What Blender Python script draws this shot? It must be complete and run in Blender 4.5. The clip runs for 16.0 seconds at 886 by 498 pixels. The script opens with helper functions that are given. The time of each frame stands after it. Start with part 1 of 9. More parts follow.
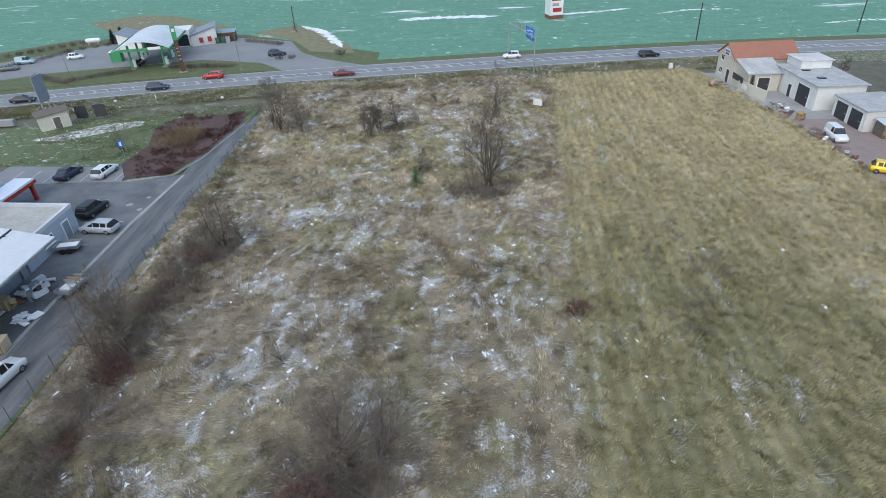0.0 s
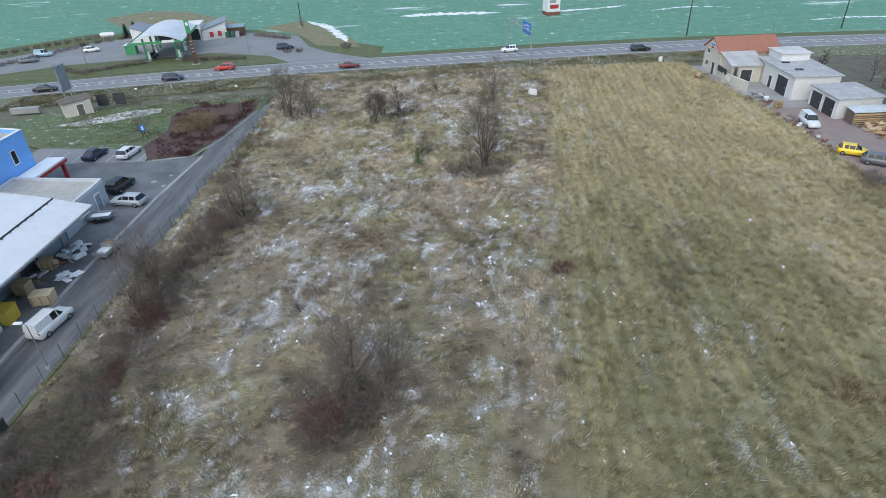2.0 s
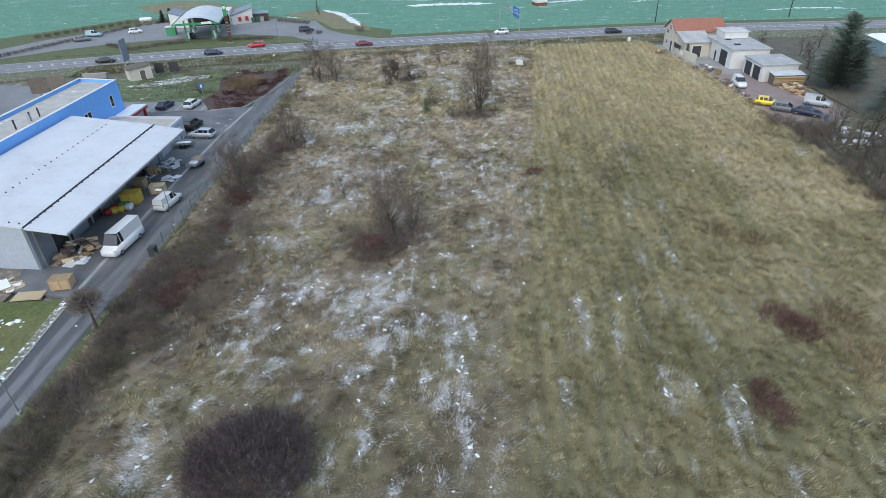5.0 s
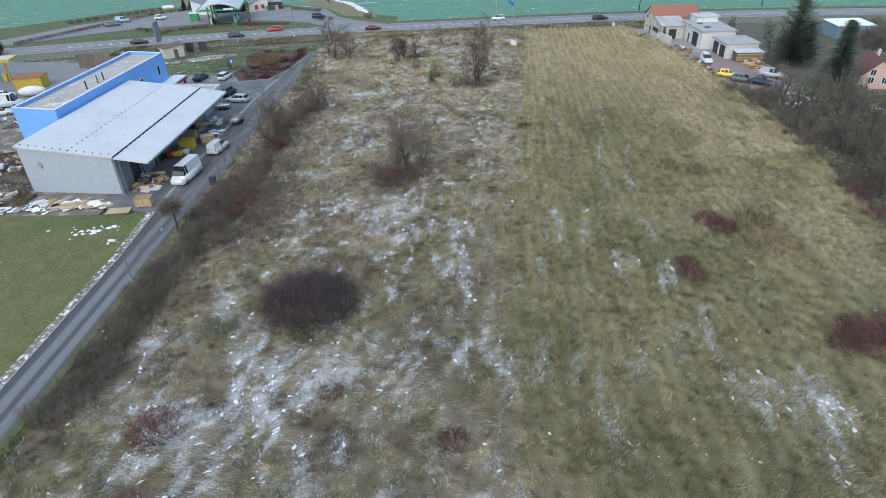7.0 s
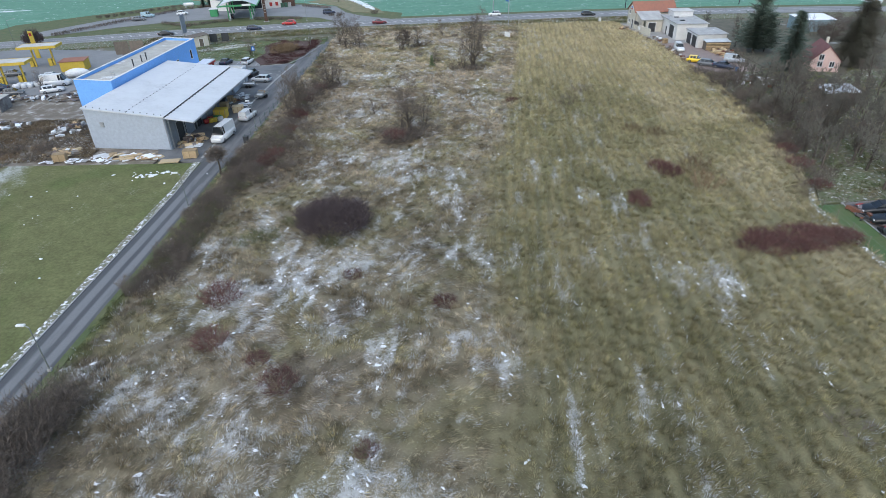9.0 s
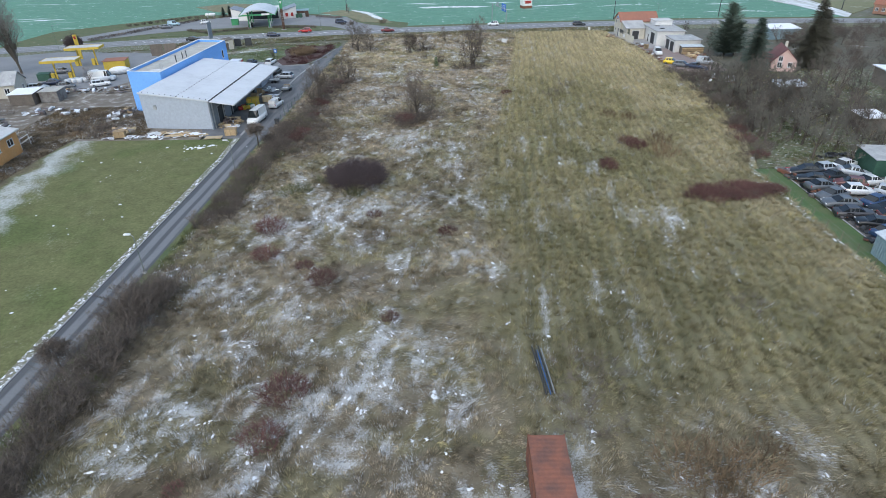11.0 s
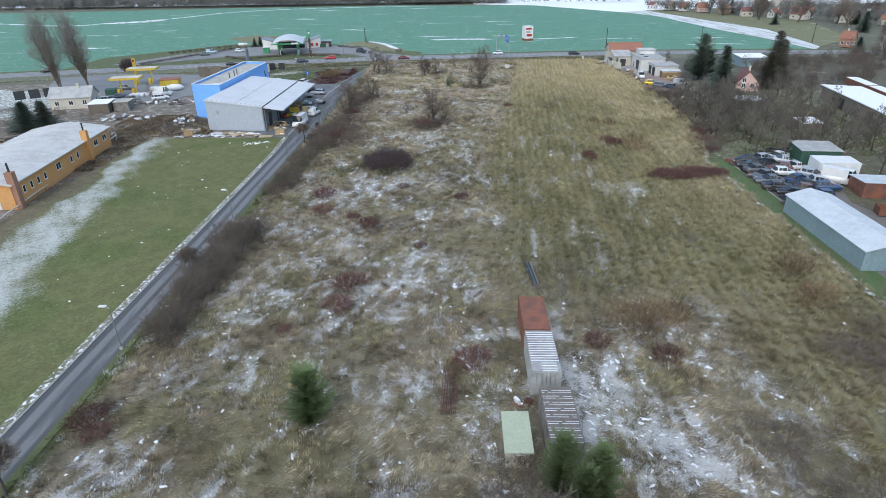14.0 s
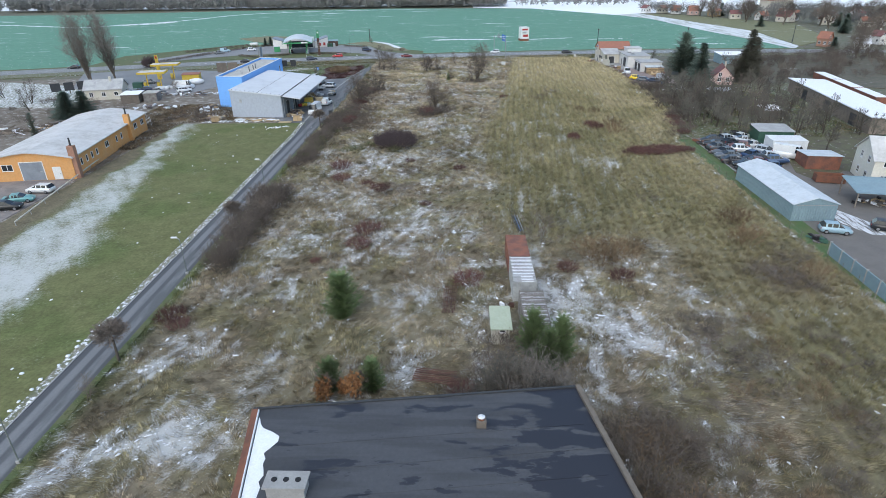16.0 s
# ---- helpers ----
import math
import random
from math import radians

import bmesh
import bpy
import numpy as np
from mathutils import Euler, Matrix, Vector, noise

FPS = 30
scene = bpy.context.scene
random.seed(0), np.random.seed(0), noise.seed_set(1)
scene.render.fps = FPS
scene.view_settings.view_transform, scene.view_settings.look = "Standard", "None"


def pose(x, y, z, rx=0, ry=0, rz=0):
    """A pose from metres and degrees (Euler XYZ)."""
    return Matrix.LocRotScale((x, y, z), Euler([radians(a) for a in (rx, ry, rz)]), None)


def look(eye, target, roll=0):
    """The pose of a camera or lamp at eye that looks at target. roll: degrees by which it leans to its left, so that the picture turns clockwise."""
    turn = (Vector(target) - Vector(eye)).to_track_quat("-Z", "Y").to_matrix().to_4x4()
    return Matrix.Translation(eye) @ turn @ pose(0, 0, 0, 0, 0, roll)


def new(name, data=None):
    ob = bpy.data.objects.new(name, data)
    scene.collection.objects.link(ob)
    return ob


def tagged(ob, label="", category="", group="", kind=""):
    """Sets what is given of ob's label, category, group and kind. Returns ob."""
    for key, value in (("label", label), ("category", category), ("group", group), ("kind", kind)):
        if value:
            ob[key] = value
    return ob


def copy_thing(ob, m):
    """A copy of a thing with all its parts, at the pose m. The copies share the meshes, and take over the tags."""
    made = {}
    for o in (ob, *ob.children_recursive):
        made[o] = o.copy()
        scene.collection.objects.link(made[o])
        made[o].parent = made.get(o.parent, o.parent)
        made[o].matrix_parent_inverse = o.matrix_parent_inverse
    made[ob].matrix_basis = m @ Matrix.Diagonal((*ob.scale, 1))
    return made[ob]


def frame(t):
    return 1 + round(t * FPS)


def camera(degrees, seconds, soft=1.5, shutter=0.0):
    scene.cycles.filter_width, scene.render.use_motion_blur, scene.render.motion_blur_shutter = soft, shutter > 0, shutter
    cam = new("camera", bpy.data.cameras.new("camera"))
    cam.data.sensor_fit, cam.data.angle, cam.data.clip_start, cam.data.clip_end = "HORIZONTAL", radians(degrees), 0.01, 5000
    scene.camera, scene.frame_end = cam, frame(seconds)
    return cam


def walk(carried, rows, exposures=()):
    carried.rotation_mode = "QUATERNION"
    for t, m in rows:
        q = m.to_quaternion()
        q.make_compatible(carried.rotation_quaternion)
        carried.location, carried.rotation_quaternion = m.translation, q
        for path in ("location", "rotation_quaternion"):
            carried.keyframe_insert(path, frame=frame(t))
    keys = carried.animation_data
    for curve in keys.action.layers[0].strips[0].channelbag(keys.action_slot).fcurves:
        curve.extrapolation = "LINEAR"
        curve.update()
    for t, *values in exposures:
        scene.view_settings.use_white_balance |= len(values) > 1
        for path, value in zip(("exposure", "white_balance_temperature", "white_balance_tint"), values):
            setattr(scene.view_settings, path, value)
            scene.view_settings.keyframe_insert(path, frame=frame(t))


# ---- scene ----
cam = camera(74.6, 16.0, soft=0.5)
METRES, EYE, TILT, LEAN, TURN = 125.0, 33.0, 0.0, 0.0, 1.9
ROWS = [
    (0.0, 0.0, 0.0, 0.0, -1.44, -31.57, 2.34),
    (0.5, 0.0008, -0.0033, 0.0011, -1.42, -31.61, 2.3),
    (1.0, 0.0009, -0.014, 0.0018, -1.39, -31.63, 2.28),
    (1.5, 0.0005, -0.0318, 0.0019, -1.4, -31.62, 2.22),
    (2.0, -0.0, -0.0577, 0.0026, -1.25, -31.61, 2.19),
    (2.5, -0.0006, -0.0857, 0.0042, -1.18, -31.57, 2.14),
    (3.0, -0.0012, -0.1183, 0.0047, -1.14, -31.52, 2.09),
    (3.5, -0.003, -0.1508, 0.0047, -1.17, -31.42, 2.0),
    (4.0, -0.0059, -0.1881, 0.0052, -1.24, -31.37, 1.92),
    (6.5, -0.022, -0.3702, 0.0076, -1.55, -31.63, 1.57),
    (7.0, -0.0234, -0.4061, 0.007, -1.48, -31.62, 1.54),
    (7.5, -0.0237, -0.4396, 0.0056, -1.39, -31.62, 1.52),
    (8.0, -0.0221, -0.4763, 0.0045, -1.31, -31.58, 1.48),
    (8.5, -0.0201, -0.5093, 0.0045, -1.25, -31.43, 1.44),
    (11.0, -0.0265, -0.6831, 0.0033, -0.95, -29.51, 1.14),
    (11.5, -0.03, -0.7161, 0.003, -0.93, -29.53, 1.1),
    (12.0, -0.0337, -0.75, 0.0027, -0.84, -29.57, 1.04),
    (12.5, -0.0372, -0.7799, 0.003, -0.74, -29.6, 0.99),
    (13.0, -0.0399, -0.8102, 0.0049, -0.59, -27.62, 0.93),
    (13.5, -0.0416, -0.8382, 0.0048, -0.47, -26.32, 0.88),
    (14.0, -0.0425, -0.8698, 0.005, -0.37, -26.24, 0.86),
    (14.5, -0.0429, -0.9004, 0.0045, -0.27, -26.13, 0.81),
    (15.0, -0.044, -0.9346, 0.0042, -0.21, -25.99, 0.79),
    (15.5, -0.0447, -0.9663, 0.0038, -0.27, -25.91, 0.79),
    (16.0, -0.0447, -0.9974, 0.0037, -0.34, -25.86, 0.81),
]
walk(cam, [(t, pose(0, 0, EYE, TILT, LEAN, TURN) @ pose(METRES * x, METRES * y, METRES * z, 90 + pitch, roll, yaw)) for t, x, y, z, yaw, pitch, roll in ROWS],
     exposures=[(0.0, 0.56, 6200, 7), (16.0, 0.56, 6200, 7)])

# ---- world and sun: an even, overcast winter sky ----
world = bpy.data.worlds.new("overcast_sky")
scene.world = world
world.use_nodes = True
wn = world.node_tree
sky = wn.nodes.new("ShaderNodeTexSky")
sky.sky_type = "NISHITA"
sky.sun_disc = False
sky.sun_elevation, sky.sun_rotation = radians(40), radians(200)
sky.air_density, sky.dust_density, sky.ozone_density = 1.0, 2.0, 1.0
wn.links.new(sky.outputs[0], wn.nodes["Background"].inputs[0])
wn.nodes["Background"].inputs[1].default_value = 0.15
sun_data = bpy.data.lights.new("sun", "SUN")
sun_data.energy, sun_data.angle, sun_data.color = 1.1, radians(110), (0.92, 0.97, 1.0)
sun = new("sun", sun_data)
SUN_AZ, SUN_EL = radians(200), radians(72)
sun.matrix_world = look((math.sin(SUN_AZ) * math.cos(SUN_EL) * 300, math.cos(SUN_AZ) * math.cos(SUN_EL) * 300, math.sin(SUN_EL) * 300), (0, 0, 0))

# ---- materials ----


def shader(name):
    m = bpy.data.materials.new(name)
    m.use_nodes = True
    nt = m.node_tree
    return m, nt, nt.nodes["Principled BSDF"]


def noise_node(nt, coord, scale, detail=4.0, rough=0.6, stretch=None):
    if stretch:
        mp = nt.nodes.new("ShaderNodeMapping")
        mp.inputs["Scale"].default_value = stretch
        nt.links.new(coord, mp.inputs[0])
        coord = mp.outputs[0]
    n = nt.nodes.new("ShaderNodeTexNoise")
    n.inputs["Scale"].default_value, n.inputs["Detail"].default_value, n.inputs["Roughness"].default_value = scale, detail, rough
    nt.links.new(coord, n.inputs["Vector"])
    return n.outputs[0]


def ramp_node(nt, fac, a, b):
    r = nt.nodes.new("ShaderNodeMapRange")
    r.interpolation_type = "SMOOTHSTEP"
    r.inputs[1].default_value, r.inputs[2].default_value = a, b
    nt.links.new(fac, r.inputs[0])
    return r.outputs[0]


def mix_node(nt, fac, a, b, blend="MIX"):
    n = nt.nodes.new("ShaderNodeMix")
    n.data_type, n.blend_type = "RGBA", blend
    for socket, value in ((n.inputs[0], fac), (n.inputs[6], a), (n.inputs[7], b)):
        if isinstance(value, (int, float)):
            socket.default_value = value
        elif isinstance(value, tuple):
            socket.default_value = (*value[:3], 1)
        else:
            nt.links.new(value, socket)
    return n.outputs[2]


def bump_node(nt, bsdf, height, strength, distance):
    b = nt.nodes.new("ShaderNodeBump")
    b.inputs["Strength"].default_value, b.inputs["Distance"].default_value = strength, distance
    nt.links.new(height, b.inputs["Height"])
    nt.links.new(b.outputs[0], bsdf.inputs["Normal"])


def coords(nt):
    return nt.nodes.new("ShaderNodeTexCoord").outputs["Object"]


def plain(name, c, rough=0.7, metal=0.0, c2=None, big=0.35, fine=6.0, bump=0.25, stain=0.5, depth=0.02, vary=0.0, spec=0.4, stretch=None):
    """A surface with two colours mixed at a large and a fine scale, with relief; vary: brightness by object."""
    m, nt, bs = shader(name)
    co = coords(nt)
    c2 = c2 or tuple(v * 0.62 for v in c)
    large = ramp_node(nt, noise_node(nt, co, big, 5.0, 0.65, stretch), 0.35, 0.68)
    small = noise_node(nt, co, fine, 5.0, 0.7)
    fac = nt.nodes.new("ShaderNodeMath")
    fac.operation = "MULTIPLY"
    nt.links.new(large, fac.inputs[0])
    fac.inputs[1].default_value = stain
    col = mix_node(nt, fac.outputs[0], c, c2)
    dark = mix_node(nt, small, (0.72, 0.72, 0.72), (1.22, 1.22, 1.22))
    col = mix_node(nt, 1.0, col, dark, "MULTIPLY")
    if vary:
        info = nt.nodes.new("ShaderNodeObjectInfo")
        v = nt.nodes.new("ShaderNodeMapRange")
        v.inputs[3].default_value, v.inputs[4].default_value = 1 - vary, 1 + vary
        nt.links.new(info.outputs["Random"], v.inputs[0])
        grey = nt.nodes.new("ShaderNodeCombineColor")
        for i in range(3):
            nt.links.new(v.outputs[0], grey.inputs[i])
        col = mix_node(nt, 1.0, col, grey.outputs[0], "MULTIPLY")
    nt.links.new(col, bs.inputs["Base Color"])
    bs.inputs["Roughness"].default_value, bs.inputs["Metallic"].default_value = rough, metal
    bs.inputs["Specular IOR Level"].default_value = spec
    bump_node(nt, bs, small, bump, depth)
    return m


def snowy(name, c, c2, rough=0.8, amount=0.5, scale=0.25, fine=5.0, snow=(0.78, 0.80, 0.83), stretch=None, edge=0.06, spec=0.3, speck=0.0):
    """A surface with patches of thin snow left on it; amount: the share that is white; speck: fine crumbs of snow between."""
    m, nt, bs = shader(name)
    co = coords(nt)
    small = noise_node(nt, co, fine, 5.0, 0.7)
    base = mix_node(nt, ramp_node(nt, noise_node(nt, co, 0.5, 4.0), 0.35, 0.65), c, c2)
    base = mix_node(nt, 1.0, base, mix_node(nt, small, (0.7, 0.7, 0.7), (1.25, 1.25, 1.25)), "MULTIPLY")
    cut = 0.78 - 0.56 * amount
    mask = ramp_node(nt, noise_node(nt, co, scale, 8.0, 0.68, stretch), cut - edge, cut + edge)
    if speck:
        crumbs = ramp_node(nt, noise_node(nt, co, 0.55, 4.0, 0.75, (0.6, 1.0, 1.0)), 0.66 - 0.1 * speck, 0.74 - 0.1 * speck)
        tone = mix_node(nt, noise_node(nt, co, 0.22, 5.0, 0.75, (0.5, 1.2, 1.0)), (0.55, 0.6, 0.6), (1.45, 1.4, 1.4))
        base = mix_node(nt, crumbs, mix_node(nt, 1.0, base, tone, "MULTIPLY"), snow)
    nt.links.new(mix_node(nt, mask, base, snow), bs.inputs["Base Color"])
    bs.inputs["Roughness"].default_value = rough
    bs.inputs["Specular IOR Level"].default_value = spec
    bump_node(nt, bs, small, 0.35, 0.03)
    return m


def turf(name, fine=3.0, snow=(0.66, 0.68, 0.70), edge=0.10, relief=0.10, cover=1.0):
    """Ground whose colour and share of frost are carried by the mesh; fine noise breaks up both."""
    m, nt, bs = shader(name)
    co = coords(nt)
    a = nt.nodes.new("ShaderNodeAttribute")
    a.attribute_name = "tone"
    f = nt.nodes.new("ShaderNodeAttribute")
    f.attribute_name = "frost"
    small = noise_node(nt, co, fine, 6.0, 0.75)
    mid = noise_node(nt, co, 0.9, 5.0, 0.7)
    col = mix_node(nt, 1.0, a.outputs["Color"], mix_node(nt, small, (0.30, 0.30, 0.30), (1.75, 1.75, 1.7)), "MULTIPLY")
    col = mix_node(nt, 1.0, col, mix_node(nt, mid, (0.75, 0.77, 0.75), (1.2, 1.18, 1.15)), "MULTIPLY")
    grain = noise_node(nt, co, fine * 2.6, 3.0, 0.8, (1.0, 0.45, 1.0))
    both = nt.nodes.new("ShaderNodeMath")
    both.operation = "MULTIPLY_ADD"
    nt.links.new(grain, both.inputs[0])
    both.inputs[1].default_value = 0.5
    half = nt.nodes.new("ShaderNodeMath")
    half.operation = "MULTIPLY"
    nt.links.new(small, half.inputs[0])
    half.inputs[1].default_value = 0.5
    nt.links.new(half.outputs[0], both.inputs[2])
    s = nt.nodes.new("ShaderNodeMath")
    s.operation = "ADD"
    nt.links.new(f.outputs["Fac"], s.inputs[0])
    nt.links.new(both.outputs[0], s.inputs[1])
    mask = ramp_node(nt, s.outputs[0], 1.0 - edge, 1.0 + edge)
    share = nt.nodes.new("ShaderNodeMath")
    share.operation = "MULTIPLY"
    nt.links.new(mask, share.inputs[0])
    share.inputs[1].default_value = cover
    nt.links.new(mix_node(nt, share.outputs[0], col, snow), bs.inputs["Base Color"])
    bs.inputs["Roughness"].default_value = 0.9
    bs.inputs["Specular IOR Level"].default_value = 0.15
    bump_node(nt, bs, small, 0.5, relief)
    return m


def blades(name):
    m, nt, bs = shader(name)
    a = nt.nodes.new("ShaderNodeAttribute")
    a.attribute_name = "tone"
    nt.links.new(a.outputs["Color"], bs.inputs["Base Color"])
    bs.inputs["Roughness"].default_value = 0.75
    bs.inputs["Specular IOR Level"].default_value = 0.2
    return m


def glassy(name, c=(0.02, 0.025, 0.03), rough=0.08):
    m, nt, bs = shader(name)
    co = coords(nt)
    n = noise_node(nt, co, 1.2, 3.0)
    nt.links.new(mix_node(nt, n, tuple(v * 0.7 for v in c), tuple(v * 1.5 for v in c)), bs.inputs["Base Color"])
    bs.inputs["Roughness"].default_value = rough
    bs.inputs["Specular IOR Level"].default_value = 0.6
    return m


def twigs(name, c, c2):
    m, nt, bs = shader(name)
    info = nt.nodes.new("ShaderNodeObjectInfo")
    co = coords(nt)
    n = noise_node(nt, co, 1.3, 3.0)
    col = mix_node(nt, n, c, c2)
    v = nt.nodes.new("ShaderNodeMapRange")
    v.inputs[3].default_value, v.inputs[4].default_value = 0.7, 1.3
    nt.links.new(info.outputs["Random"], v.inputs[0])
    grey = nt.nodes.new("ShaderNodeCombineColor")
    for i in range(3):
        nt.links.new(v.outputs[0], grey.inputs[i])
    nt.links.new(mix_node(nt, 1.0, col, grey.outputs[0], "MULTIPLY"), bs.inputs["Base Color"])
    bs.inputs["Roughness"].default_value = 0.85
    bs.inputs["Specular IOR Level"].default_value = 0.15
    return m


def felt_roof():
    """Black roofing felt: dull sheets with darker wet stretches of their own shape."""
    m, nt, bs = shader("black_roofing_felt")
    co = coords(nt)
    small = noise_node(nt, co, 3.0, 4.0, 0.7)
    sep = nt.nodes.new("ShaderNodeSeparateXYZ")
    nt.links.new(co, sep.inputs[0])
    pond = nt.nodes.new("ShaderNodeMapRange")
    pond.inputs[1].default_value, pond.inputs[2].default_value = 0.0, 6.0
    pond.inputs[3].default_value, pond.inputs[4].default_value = 0.0, 0.15
    nt.links.new(sep.outputs[0], pond.inputs[0])
    level = nt.nodes.new("ShaderNodeMath")
    level.operation = "ADD"
    nt.links.new(pond.outputs[0], level.inputs[0])
    nt.links.new(noise_node(nt, co, 0.5, 7.0, 0.62, (0.5, 1.5, 1.0)), level.inputs[1])
    wet = ramp_node(nt, level.outputs[0], 0.572, 0.588)
    dry = mix_node(nt, ramp_node(nt, noise_node(nt, co, 0.35, 3.0, 0.5, (0.3, 2.6, 1.0)), 0.42, 0.58), (0.046, 0.048, 0.053), (0.060, 0.063, 0.070))
    dry = mix_node(nt, 1.0, dry, mix_node(nt, small, (0.75, 0.75, 0.75), (1.25, 1.25, 1.25)), "MULTIPLY")
    nt.links.new(mix_node(nt, wet, dry, (0.022, 0.023, 0.030)), bs.inputs["Base Color"])
    r = nt.nodes.new("ShaderNodeMapRange")
    r.inputs[3].default_value, r.inputs[4].default_value = 0.75, 0.35
    nt.links.new(wet, r.inputs[0])
    nt.links.new(r.outputs[0], bs.inputs["Roughness"])
    bump_node(nt, bs, small, 0.2, 0.01)
    return m


def wheel_track():
    """Old asphalt lane along y: two pale, worn wheel paths between darker, damp strips, with patches."""
    m, nt, bs = shader("worn_lane_asphalt")
    co = coords(nt)
    sep = nt.nodes.new("ShaderNodeSeparateXYZ")
    nt.links.new(co, sep.inputs[0])
    wave = nt.nodes.new("ShaderNodeMath")
    wave.operation = "MULTIPLY_ADD"
    nt.links.new(noise_node(nt, co, 0.5, 3.0, 0.5, (0.3, 0.12, 1.0)), wave.inputs[0])
    wave.inputs[1].default_value = 0.5
    nt.links.new(sep.outputs[0], wave.inputs[2])
    paths = None
    for c in (-37.35, -35.85):
        d = nt.nodes.new("ShaderNodeMath")
        d.operation = "SUBTRACT"
        nt.links.new(wave.outputs[0], d.inputs[0])
        d.inputs[1].default_value = c + 0.25
        ab = nt.nodes.new("ShaderNodeMath")
        ab.operation = "ABSOLUTE"
        nt.links.new(d.outputs[0], ab.inputs[0])
        r = ramp_node(nt, ab.outputs[0], 0.62, 0.30)
        if paths is None:
            paths = r
        else:
            mx = nt.nodes.new("ShaderNodeMath")
            mx.operation = "MAXIMUM"
            nt.links.new(paths, mx.inputs[0])
            nt.links.new(r, mx.inputs[1])
            paths = mx.outputs[0]
    small = noise_node(nt, co, 7.0, 5.0, 0.7)
    col = mix_node(nt, paths, (0.070, 0.073, 0.077), (0.170, 0.172, 0.176))
    col = mix_node(nt, ramp_node(nt, noise_node(nt, co, 0.4, 4.0, 0.6, (1.0, 0.2, 1.0)), 0.5, 0.68), col, (0.095, 0.098, 0.10))
    col = mix_node(nt, 1.0, col, mix_node(nt, small, (0.72, 0.72, 0.72), (1.25, 1.25, 1.25)), "MULTIPLY")
    nt.links.new(col, bs.inputs["Base Color"])
    bs.inputs["Roughness"].default_value = 0.7
    bump_node(nt, bs, small, 0.25, 0.02)
    return m


